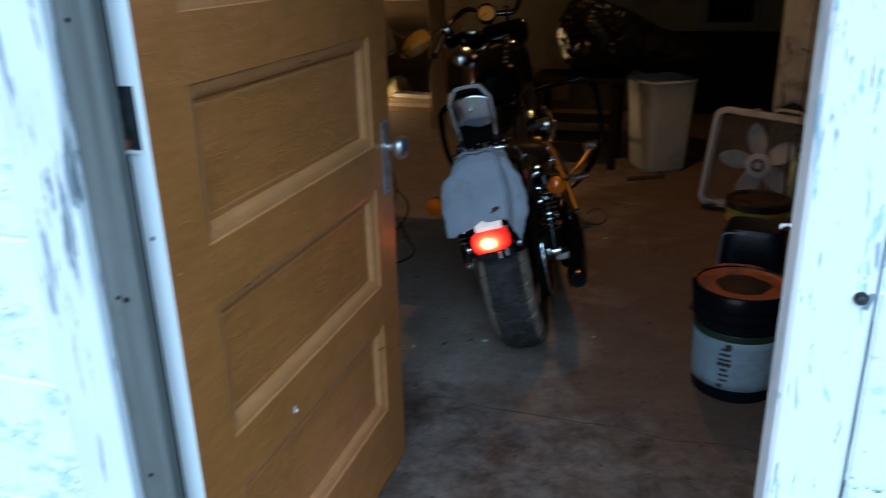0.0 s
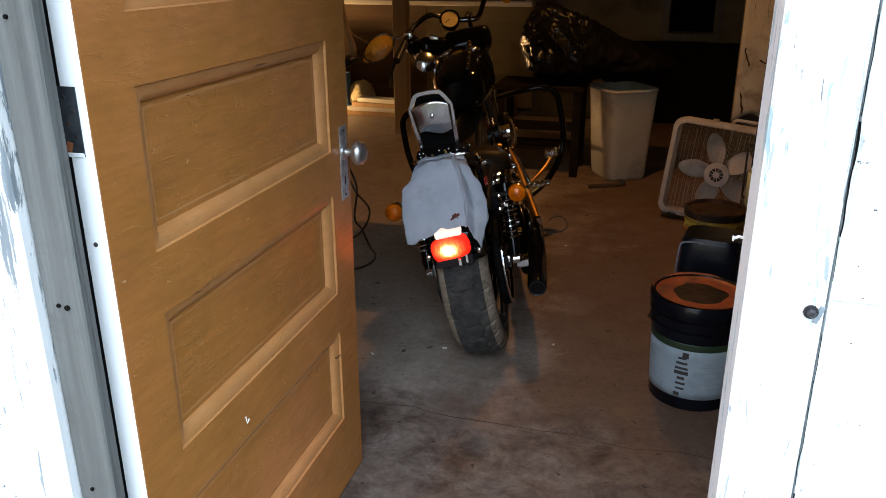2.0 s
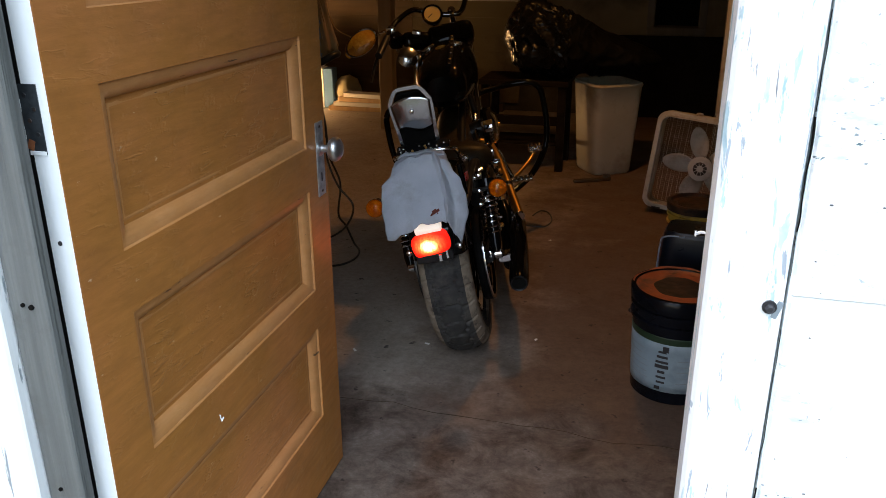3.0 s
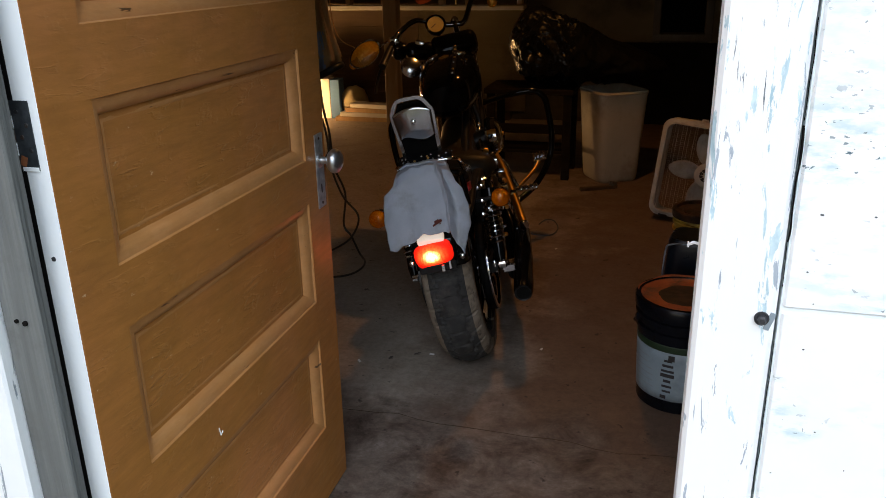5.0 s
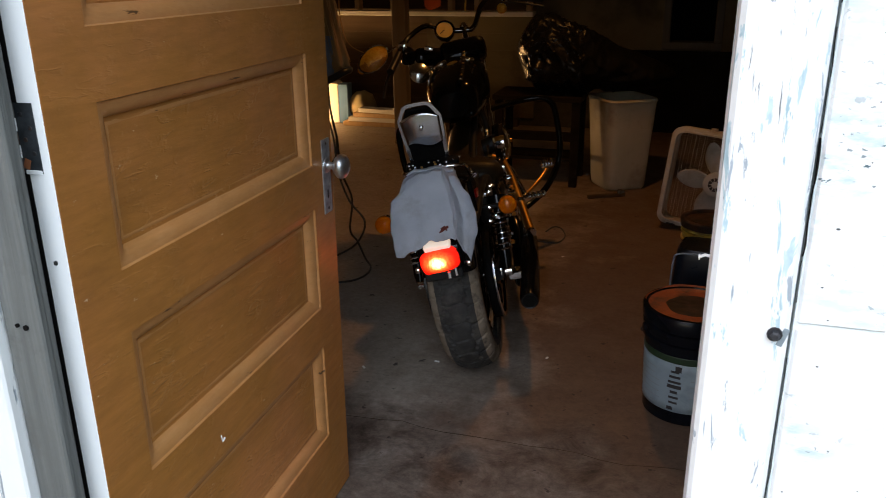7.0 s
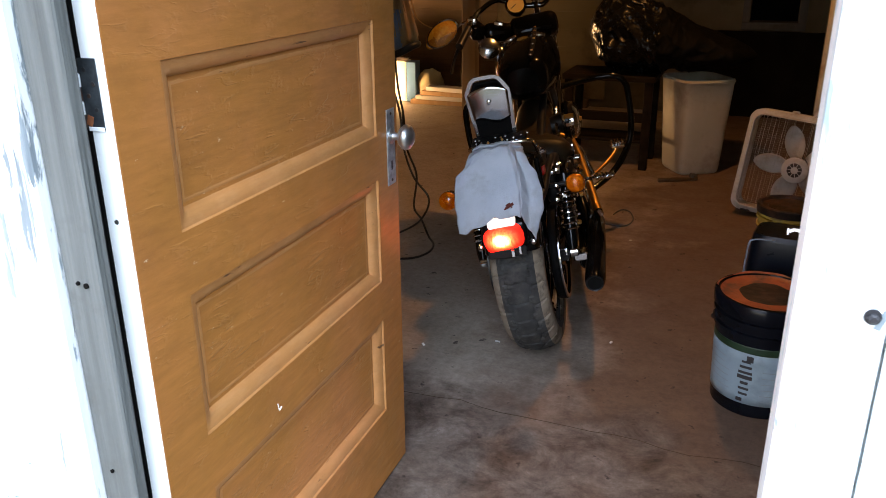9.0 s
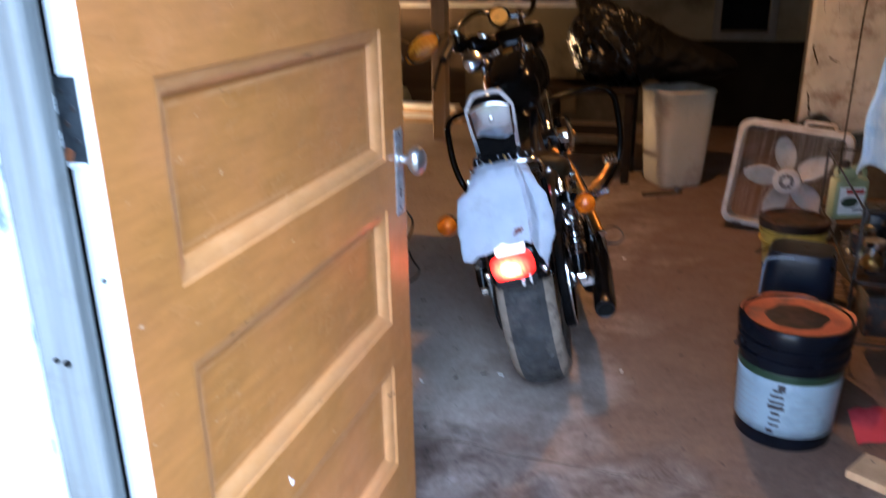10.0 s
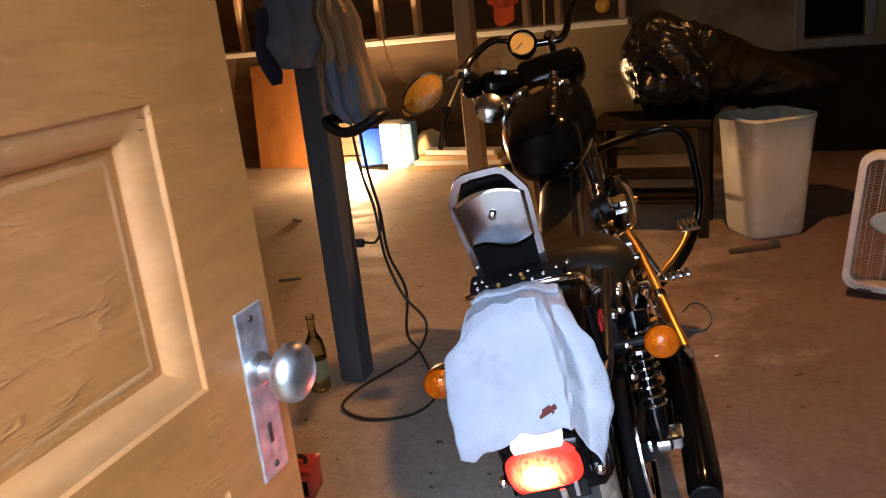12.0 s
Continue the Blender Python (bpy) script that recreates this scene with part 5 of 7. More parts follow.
sw = part("switch_housing", box((-0.225, 0.945, 1.045), (0.062, 0.075, 0.075), 0.018, seg=3, turn=(20, 10, 24)), BLACK_GLOSS, hb, "black switch housing", True)
part("switch_button", lathe([(0, 0), (0.007, 0), (0.006, 0.006), (0, 0.007)], 10, pose(-0.222, 0.905, 1.06, 70, 0, 10)), CHROME, sw, "", True)
part("clutch_perch", box((-0.195, 0.975, 0.995), (0.050, 0.060, 0.090), 0.016, seg=3, turn=(-20, 18, 0)), BLACK_SATIN, hb, "", True)
for k in range(3):
    part("cable", tube(spline([(-0.235 + 0.016 * k, 0.95, 1.03), (-0.20 + 0.02 * k, 0.90, 0.95), (-0.13 + 0.02 * k, 0.93, 0.90), (-0.07, 1.00, 0.84)], 8), 0.0045, 6), BLACK_WIRE, hb, "", True)
for x in (-0.045, 0.045):
    part("riser", tube([st(x, 0.0, 0.06), (x, 1.085, 1.115)], 0.016, 14), CHROME, hb, "", True)
    part("riser_cap", lathe([(0, 0), (0.019, 0), (0.019, 0.012), (0.012, 0.02), (0, 0.021)], 16, Matrix.Translation((x, 1.085, 1.113)) @ pose(0, 0, 0, 25, 0, 0)), CHROME, hb, "", True)
sp = part("speedometer", lathe([(0, -0.07), (0.028, -0.065), (0.047, -0.03), (0.050, 0.0), (0.046, 0.007), (0.039, 0.001)], 32, Matrix.Translation((-0.045, 1.06, 1.12)) @ pose(0, 0, 0, 62, 0, 12)), BLACK_GLOSS, bike, "black speedometer with cream dial", True)
part("dial", lathe([(0, 0), (0.039, 0), (0.039, 0.001), (0, 0.001)], 32, Matrix.Translation((-0.045, 1.06, 1.12)) @ pose(0, 0, 0, 62, 0, 12)), DIAL, sp, "cream dial face")
part("needle", tube([Matrix.Translation((-0.045, 1.06, 1.12)) @ pose(0, 0, 0, 62, 0, 12) @ Vector(q) for q in ((0, 0, 0.003), (-0.024, -0.015, 0.003))], 0.0018, 5), INK, sp)


def mirror(c, rz, rx, stem, parent):
    m = Matrix.Translation(c) @ pose(0, 0, 0, rx, 0, rz)
    squash = m @ Matrix.Diagonal((1.35, 0.92, 1, 1))
    root = part("mirror", lathe([(0.052, 0.0), (0.056, -0.004), (0.052, -0.014), (0.03, -0.026), (0, -0.03)], 36, squash), CHROME, parent, "chrome oval mirror", True)
    part("rim", lathe([(0.049, 0.0), (0.0545, 0.004), (0.057, 0.0), (0.0545, -0.003)], 36, squash, closed=True), CHROME, root, "", True)
    part("mirror_glass", lathe([(0, 0.001), (0.051, 0.001), (0.051, -0.001), (0, -0.001)], 36, squash), MIRROR, root, "mirror glass")
    part("stem", tube(spline([stem, (Vector(stem) + Vector(c)) / 2 + Vector((0, 0.02, 0.012)), Vector(c) + Vector((0, 0.026, -0.01))], 6), 0.005, 8), CHROME, root, "", True)


AL = Matrix.Translation((-0.388, 0.95, 1.062)) @ pose(0, 0, 0, 74, 0, 6) @ Matrix.Rotation(radians(28), 4, "Z") @ Matrix.Diagonal((1.62, 1.0, 1, 1))
al = part("turn_signal", lathe([(0.050, 0.0), (0.053, -0.006), (0.048, -0.022), (0.03, -0.036), (0, -0.04)], 32, AL), CHROME, bike, "oval amber signal lamp with chrome rim", True)
part("rim", lathe([(0.046, 0.0), (0.0515, 0.005), (0.054, 0.0), (0.0515, -0.004)], 32, AL, closed=True), CHROME, al, "", True)
amb = part("amber_lens", grid(20, 40, lambda u, v: AL @ Vector((0.049 * u * math.cos(6.2832 * v), 0.049 * u * math.sin(6.2832 * v), 0.012 * (1 - u * u) + 0.006 * abs(math.sin(1.5 * 6.2832 * v)) * u * (1 - u)))), AMBER_CORE, al, "gold-amber faceted lens", True)
amb.data.materials.append(AMBER_DARK)
for f in amb.data.polygons:
    q = AL.inverted() @ f.center
    if q.y < -0.013 - 0.35 * abs(q.x + 0.012) or (q.x < -0.024 and q.y < 0.012):
        f.material_index = 1
part("stem", tube(spline([(-0.238, 0.935, 1.10), (-0.30, 0.975, 1.085), (-0.36, 0.985, 1.06)], 6), 0.006, 8), CHROME, al, "", True)
part("marker", lathe([(0, 0.012), (0.014, 0.010), (0.020, 0.0), (0.016, -0.012), (0, -0.014)], 20, Matrix.Translation((-0.455, 0.95, 1.022)) @ pose(0, 0, 0, 80, 0, 10)), AMBER_CORE, al, "small amber marker", True)
mirror((0.335, 1.20, 1.30), -14, 80, (0.262, 1.205, 1.215), bike)
for s in (-1,):
    c = st(s * 0.16, 0.02, 0.03)
    fs = part("turn_signal", lathe([(0.0, 0.04), (0.015, 0.038), (0.026, 0.025), (0.03, 0.0), (0.0, -0.002)], 24, Matrix.Translation(c) @ pose(0, 0, 0, 90, 0, 0)), CHROME, bike, "round amber turn signal with chrome shell", True)
    part("amber_lens", lathe([(0.03, 0.0), (0.028, 0.012), (0.014, 0.022), (0, 0.024)], 24, Matrix.Translation(c) @ pose(0, 0, 0, -90, 0, 0)), AMBER_CORE, fs, "amber lens", True)
fs = part("turn_signal", lathe([(0.0, 0.034), (0.013, 0.032), (0.022, 0.02), (0.025, 0.0), (0.0, -0.002)], 24, pose(0.230, 1.215, 1.157, -90, 0, 0)), CHROME, bike, "round amber turn signal on the handlebar", True)
part("amber_lens", lathe([(0.025, 0.0), (0.022, 0.012), (0.012, 0.02), (0, 0.021)], 24, pose(0.230, 1.213, 1.157, 90, 0, 0)), AMBER_CORE, fs, "amber lens", True)
hl = part("mirror_back", lathe([(0, -0.03), (0.03, -0.028), (0.045, -0.012), (0.048, 0.0), (0.03, 0.012), (0, 0.016)], 28, pose(-0.172, 0.86, 0.965, 70, 0, 20)), LAMP_CHROME, bike, "small chrome lamp under the handlebar", True)
part("stem", tube([(-0.172, 0.87, 0.955), (-0.15, 0.95, 0.93), (-0.10, 1.02, 0.95)], 0.007, 8), CHROME, hl, "", True)
part("fork_stay", tube([(-0.118, 0.82, 0.965), (-0.096, 0.77, 0.868)], 0.0075, 10), LAMP_CHROME, bike, "", True)
part("clamp_plate", box((-0.122, 0.955, 1.058), (0.044, 0.016, 0.024), 0.006, seg=2, turn=(-12, 22, 0)), LAMP_CHROME, bike, "", True)
for k in (0, 2):
    y0 = 0.02 * k
    part("cable", tube(spline([((-0.235, 0.95, 1.075) if k % 2 == 0 else (0.262, 1.22, 1.19)), st(-0.2 + 0.4 * (k % 2), 0.08 + y0, 0.10), st(-0.03 + 0.06 * (k % 2), 0.08, -0.05), (0.02, 0.95, 0.72)], 8), 0.004, 6), BLACK_WIRE, bike, "", True)

# towel over the rack and mudguard
def towel_at(u, v):
    # u across, v down the towel
    s = u * 2 - 1
    rows = [(0.0, -0.353, 0.777, -0.004, 0.081), (0.28, -0.425, 0.780, -0.004, 0.092), (0.35, -0.440, 0.760, -0.006, 0.099), (0.40, -0.445, 0.738, -0.013, 0.126), (0.75, -0.482, 0.655, -0.015, 0.134), (1.01, -0.498, 0.588, -0.015, 0.133)]
    i = max(j for j in range(len(rows) - 1) if rows[j][0] <= v)
    k = (v - rows[i][0]) / (rows[i + 1][0] - rows[i][0])
    y, z, c, w = [p + (q - p) * k for p, q in zip(rows[i][1:], rows[i + 1][1:])]
    x = c + w * (s if s < 0.5 else 0.5 + (s - 0.5) * 0.8) + 0.016 * max(0, s) ** 2 * math.sin(math.pi * min(1, max(0, (v - 0.2) / 0.75))) - 0.022 * max(0, s) ** 2 * max(0, (v - 0.72) / 0.28)
    edge = abs(s) ** 2.6
    low = max(0, (v - 0.72) / 0.28)
    if s > 0:
        drop = (0.022 + 0.075 * v) * max(0, (s - 0.42) / 0.58) ** 1.25
    else:
        drop = (0.012 + 0.018 * v) * edge + low * (0.034 * min(1, max(0, (-s - 0.10) / 0.70)) - 0.022 * max(0, (-s - 0.78) / 0.22) ** 1.5)
    line = 0.46 + 0.16 * v
    fold = 0.024 * math.exp(-((s - line) / 0.05) ** 2) * min(1, 2.5 * v) - 0.010 * math.exp(-((s - line - 0.14) / 0.07) ** 2) * min(1, 2 * v) + 0.005 * math.sin(s * 7 + 2 * v) * v
    hem = 0.006 * math.exp(-((s - 0.05) / 0.42) ** 4) * max(0, v - 0.75) / 0.25
    wrinkle = 0.006 * math.exp(-((s + 0.35 - 0.2 * v) / 0.12) ** 2) * v + 0.005 * math.exp(-((s + 0.75 - 0.1 * v) / 0.10) ** 2) * v + 0.010 * noise.noise(Vector((s * 2.2, v * 3.1, 0.4))) + 0.003 * noise.noise(Vector((s * 7, v * 9, 2)))
    pull = hem
    return Vector((x + 0.004 * noise.noise(Vector((v * 8, s, 3))), y - 0.02 * (1 - edge) * v + fold * -0.4 - pull * 0.8, z - drop + fold + wrinkle - pull * 0.75))


towel = thing("towel", "grey-white towel with a dark red mark over the seat tail", "towel", BIKE)
cloth = part("cloth", grid(56, 64, towel_at), TOWEL, towel, "", True)
solid(cloth, 0.005)
solid(part("top_fold", grid(30, 4, lambda u, v: towel_at(0.03 + 0.94 * u, 0.10 * v) + Vector((0, -0.003 * v, 0.007 - 0.001 * v))), TOWEL, towel, "", True), 0.005)

EM = towel_at(0.635, 0.90)
mk = bmesh.new()
for dx, dz, w, h in ((0, 0, 0.034, 0.009), (0.004, 0.008, 0.016, 0.008), (-0.003, -0.008, 0.018, 0.008), (-0.012, -0.004, 0.010, 0.007), (0.012, 0.004, 0.010, 0.007)):
    dx, dz = dx * 0.90 - dz * 0.43, dx * 0.43 + dz * 0.90
    box(EM + Vector((dx, -0.0052 - dz * 0.62, dz * 0.75 + 0.0045)), (w, 0.0012, h), 0.0004, mk, (-40, -24, 0))
part("printed_mark", mk, surf("dark_red_print", (0.10, 0.02, 0.015), (0.17, 0.035, 0.02), 60, 0.8, bump=0.1), towel, "dark red printed mark")


# ---- things on the floor by the doorway ----
def pail(name, label, m, r0, r1, h, body, lid):
    """A tapered plastic pail with rolled ribs and a pressed lid."""
    ob = thing(name, label, "bucket", m)
    part("body", lathe([(0, 0.004), (r0 - 0.006, 0.004), (r0 - 0.004, 0), (r0, 0.004), (r0 + (r1 - r0) * 0.72, h * 0.72), (r1 + 0.004, h * 0.725), (r1 + 0.004, h * 0.75), (r1 - 0.003, h * 0.76), (r1 - 0.002, h * 0.82), (r1 + 0.005, h * 0.825), (r1 + 0.005, h * 0.85), (r1 - 0.002, h * 0.86), (r1, h * 0.94), (r1 - 0.008, h * 0.94)], 56), body, ob, "", True)
    cap = part("lid", lathe([(r1 - 0.012, h * 0.90), (r1 + 0.008, h * 0.90), (r1 + 0.010, h * 0.985), (r1 + 0.006, h), (r1 - 0.006, h), (r1 - 0.012, h - 0.012), (r1 * 0.72, h - 0.014), (r1 * 0.70, h - 0.010), (0, h - 0.011)], 56), lid, ob, "", True)
    part("bail_handle", tube(spline([((r1 + 0.008) * math.cos(a), (r1 + 0.008) * math.sin(a) * 0.98, h * 0.80 - 0.10 * math.sin(k / 12 * math.pi)) for k in range(13) for a in [math.pi * (0.15 + k / 12)]], 3), 0.003, 8), IRON, ob, "", True)
    for a in (0.15 * math.pi, 1.15 * math.pi):
        part("handle_ear", lathe([(0, 0), (0.016, 0), (0.012, 0.006), (0, 0.008)], 14, pose((r1 + 0.003) * math.cos(a), (r1 + 0.003) * math.sin(a), h * 0.80, 0, 90, math.degrees(a))), body, ob, "", True)
    return ob, cap


bucket, cap = pail("bucket", "black plastic pail with pale blue label and orange-stained lid", pose(0.892, 1.586, 0, 0, 0, -8), 0.132, 0.146, 0.365, PAIL_BLACK, PAIL_BLACK)


def wrap(r0, r1, z0, z1, a0, a1, nu=24, nv=6):
    """A patch of a tapered cylinder's skin."""
    def at(u, v):
        a = radians(a0 + (a1 - a0) * u)
        r = r0 + (r1 - r0) * v
        return Vector((r * math.cos(a), r * math.sin(a), z0 + (z1 - z0) * v))
    return grid(nu, nv, at)


def rad(z):
    return 0.1325 + (0.146 - 0.132) * z / 0.365


lab = solid(part("label", wrap(rad(0.045), rad(0.215), 0.045, 0.215, 168, 358), PAIL_LABEL, bucket, "pale blue-grey paper label", True), 0.0012)
solid(part("label_band", wrap(rad(0.2155), rad(0.238), 0.2155, 0.238, 168, 358), LABEL_GREEN, bucket, "dark green band", True), 0.0012)
random.seed(4)
for k in range(7):
    z = 0.075 + k * 0.018
    w = 9 + random.random() * 10
    part("ink_bar", wrap(rad(z) + 0.0012, rad(z + 0.012) + 0.0012, z, z + 0.007 + 0.007 * random.random(), 262 - w * 0.5, 262 + w * 0.5, 4, 1), INK, lab)
part("ink_bar", wrap(rad(0.19) + 0.0012, rad(0.21) + 0.0012, 0.188, 0.208, 262, 270, 4, 1), INK, lab)
part("ink_bar", wrap(rad(0.05) + 0.0012, rad(0.06) + 0.0012, 0.052, 0.064, 254, 262, 4, 1), INK, lab)
for k in range(13):
    z = 0.06 + (k % 7) * 0.02
    a = 184 if k < 7 else 282
    part("text_bar", wrap(rad(z) + 0.001, rad(z + 0.003) + 0.001, z, z + 0.0028, a, a + 46 + 14 * random.random(), 8, 1), INK_GREY, lab)
ring = bmesh.new()


def spill(u, v):
    a = 2 * math.pi * u
    r = 0.082 + 0.012 * noise.noise(Vector((math.cos(a) * 1.6, math.sin(a) * 1.6, 2))) + v * (0.148 - 0.082) * (1 if math.sin(a + 0.5) > -0.6 else 0.86)
    return Vector((r * math.cos(a), r * math.sin(a), 0.3565 + 0.010 * max(0, (r - 0.128) / 0.02)))


grid(56, 6, spill, ring)
part("orange_residue", ring, LID_ORANGE, cap, "dried orange spill", True)
part("lid_centre", lathe([(0.092, 0.3555), (0.088, 0.3562), (0, 0.3555)], 40), LID_DARK, cap, "", True)

yellow, _ = pail("bucket", "yellow plastic pail with a dirty black lid", pose(0.972, 2.62, 0, 0, 0, 40), 0.088, 0.122, 0.345, YELLOW, LID_DARK)
part("label_band", wrap(0.1, 0.105, 0.11, 0.155, 150, 350), LABEL_GREEN, yellow, "dark printed band")

tub = thing("storage_tub", "dark blue plastic tub standing upside down", "tub", pose(0.935, 1.99, 0, 0, 0, -8))
bm = bmesh.new()


def tub_at(u, v):
    a = 2 * math.pi * u
    c, s = math.cos(a), math.sin(a)
    k = [(1.0, 0.0), (1.0, 0.02), (0.985, 0.05), (0.83, 0.37), (0.80, 0.395), (0.74, 0.408), (0.4, 0.41), (0.01, 0.41)]
    f = v * 7
    i = min(int(f), 6)
    w, z = [k[i][j] + (k[i + 1][j] - k[i][j]) * (f - i) for j in range(2)]
    return Vector((0.125 * w * math.copysign(abs(c) ** 0.45, c), 0.11 * w * math.copysign(abs(s) ** 0.45, s), z * 1.05))


part("body", grid(64, 28, tub_at, bm), NAVY, tub, "", True)
part("lip", tube([(0.128 * math.copysign(abs(math.cos(a)) ** 0.45, math.cos(a)), 0.113 * math.copysign(abs(math.sin(a)) ** 0.45, math.sin(a)), 0.012) for k in range(48) for a in [2 * math.pi * (k + 0.5) / 48]], 0.008, 8, closed=True), NAVY, tub, "", True)
part("worn_edge", tube(spline([(-0.121, -0.066, 0.07), (-0.112, -0.064, 0.25), (-0.104, -0.078, 0.385), (-0.088, -0.090, 0.412), (-0.05, -0.094, 0.42), (-0.02, -0.093, 0.42)], 6), 0.0035, 6), NAVY_EDGE, tub, "scuffed pale edge", True)

# box fan
fan = thing("box_fan", "white plastic box fan with five pale blades", "fan", pose(0.985, 3.50, 0.012, -7, 4.5, -14))
S, D = 0.265, 0.055


def rounded(h, r, n=8):
    """Corner points (x, z) of a square of half side h with rounded corners."""
    out = []
    for cx, cz, a0 in ((h - r, h - r, 0), (-h + r, h - r, 90), (-h + r, -h + r, 180), (h - r, -h + r, 270)):
        for k in range(n + 1):
            a = radians(a0 + 90 * k / n)
            out.append((cx + r * math.cos(a), cz + r * math.sin(a)))
    return out


def hoop_band(h_out, h_in, y0, y1, r, cz):
    bm = bmesh.new()
    a, b = rounded(h_out, r), rounded(h_in, r - (h_out - h_in) * 0.5)
    loops = [[bm.verts.new((x, y, z + cz)) for x, z in p] for p, y in ((a, y0 + 0.006), (b, y0), (b, y1), (a, y1 - 0.006))]
    n = len(a)
    for i in range(4):
        p, q = loops[i], loops[(i + 1) % 4]
        for k in range(n):
            bm.faces.new((p[k], p[(k + 1) % n], q[(k + 1) % n], q[k]))
    return bm


part("housing", hoop_band(S, S - 0.026, -D, D, 0.055, S), WHITE_PLASTIC, fan, "", True)
grille = part("front_grille", tube([(x, -D - 0.002, z + S) for x, z in rounded(S - 0.024, 0.045)], 0.005, 6, closed=True), WHITE_PLASTIC, fan, "white wire grille", True)
for k in range(11):
    x = -0.225 + k * 0.45 / 10
    h = S - 0.026 - (0.02 if abs(x) > 0.21 else 0)
    part("grille_bar", tube([(x, -D, S - h), (x, -D - 0.006, S), (x, -D, S + h)], 0.0011, 4), WHITE_PLASTIC, grille)
for k in range(44):
    z = -0.232 + k * 0.464 / 43
    h = S - 0.026 - (0.02 if abs(z) > 0.21 else 0)
    part("grille_bar", tube([(-h, -D, S + z), (0, -D - 0.006, S + z), (h, -D, S + z)], 0.00038, 4), WHITE_PLASTIC, grille)
for k in range(12):
    x = -0.22 + k * 0.04
    part("rear_bar", tube([(x, D, 0.03), (x, D, 2 * S - 0.03)], 0.0008, 4), WHITE_PLASTIC, fan)
hub = part("hub_cover", lathe([(0, 0.012), (0.016, 0.0145), (0.018, 0.012), (0.050, 0.0115), (0.064, 0.006), (0.066, 0.0), (0.05, -0.004)], 40, pose(0.012, -D - 0.006, S - 0.005, 90, 0, 0)), WHITE_PLASTIC, fan, "", True)
part("hub_slots", lathe([(0.017, 0.0128), (0.036, 0.0128), (0.036, 0.0105), (0.017, 0.0105)], 40, pose(0.012, -D - 0.006, S - 0.005, 90, 0, 0), closed=True), IRON, hub)
for k in range(10):
    a = 2 * math.pi * k / 10
    part("hub_rib", box((0.012 + 0.0265 * math.cos(a), -D - 0.0185, S - 0.005 + 0.0265 * math.sin(a)), (0.020, 0.002, 0.0028), 0, turn=(0, -math.degrees(a), 0)), WHITE_PLASTIC, hub)
part("motor", lathe([(0, 0), (0.055, 0), (0.055, 0.05), (0, 0.05)], 28, pose(0.012, 0.03, S, 90, 0, 0)), BLACK_SATIN, fan, "", True)
for k in range(5):
    a0 = 2 * math.pi * k / 5 + radians(108)

    def blade(u, v, a0=a0):
        r = 0.05 + 0.165 * u
        w = 0.012 + 0.040 * math.sin(math.pi * min(1.0, 0.10 + 0.9 * u)) ** 0.7
        t = (v - 0.5) * 2 * w
        return Vector((0.012 + r * math.cos(a0) - t * math.sin(a0), -0.012 + (v - 0.5) * 0.05 * (1.2 - u), S + r * math.sin(a0) + t * math.cos(a0)))
    solid(part("blade", grid(10, 8, blade), WHITE_PLASTIC, fan, "", True), 0.003)
part("carry_handle", tube(spline([(0.03, 0, 2 * S - 0.004), (0.035, 0, 2 * S + 0.018), (0.06, 0, 2 * S + 0.024), (0.14, 0, 2 * S + 0.024), (0.165, 0, 2 * S + 0.018), (0.17, 0, 2 * S - 0.004)], 5), 0.009, 10), WHITE_PLASTIC, fan, "", True)
part("speed_dial", lathe([(0, 0), (0.020, 0), (0.017, 0.014), (0, 0.016)], 20, pose(-0.06, 0, 2 * S - 0.002)), WHITE_PLASTIC, fan, "", True)
for x in (-0.18, 0.18):
    part("foot", box((x, 0, 0.002), (0.05, 0.11, 0.010), 0.003), IRON, fan)
part("power_cord", tube(spline([(0.24, D, 0.06), (0.28, 0.12, 0.01), (0.34, 0.05, 0.006), (0.42, -0.1, 0.006)], 8), 0.0035, 6), BLACK_WIRE, fan, "", True)

# waste bin and its bag
bin_ob = thing("waste_bin", "tall beige plastic waste bin", "bin", pose(0.438, 4.38, 0, 0, 0, 33))
bm = bmesh.new()


def bin_at(u, v):
    a = 2 * math.pi * u
    c, s = math.cos(a), math.sin(a)
    k = [(0.01, 0.005), (0.9, 0.0), (0.97, 0.012), (1.0, 0.03), (1.215, 0.560), (1.235, 0.564), (1.235, 0.582), (1.225, 0.588), (1.205, 0.585), (1.19, 0.56), (0.96, 0.04)]
    f = v * 10
    i = min(int(f), 9)
    w, z = [k[i][j] + (k[i + 1][j] - k[i][j]) * (f - i) for j in range(2)]
    return Vector((0.139 * w * math.copysign(abs(c) ** 0.32, c), 0.147 * w * math.copysign(abs(s) ** 0.32, s), z))


part("body", grid(72, 40, bin_at, bm), BIN_PLASTIC, bin_ob, "", True)
part("rim", tube([(0.139 * 1.232 * math.copysign(abs(math.cos(a)) ** 0.32, math.cos(a)), 0.147 * 1.232 * math.copysign(abs(math.sin(a)) ** 0.32, math.sin(a)), 0.575) for k in range(64) for a in [2 * math.pi * (k + 0.5) / 64]], 0.005, 8, closed=True), BIN_PLASTIC, bin_ob, "rolled rim", True)
bag = thing("bin_bag", "large shiny black plastic rubbish bag, bulging and creased", "bag")


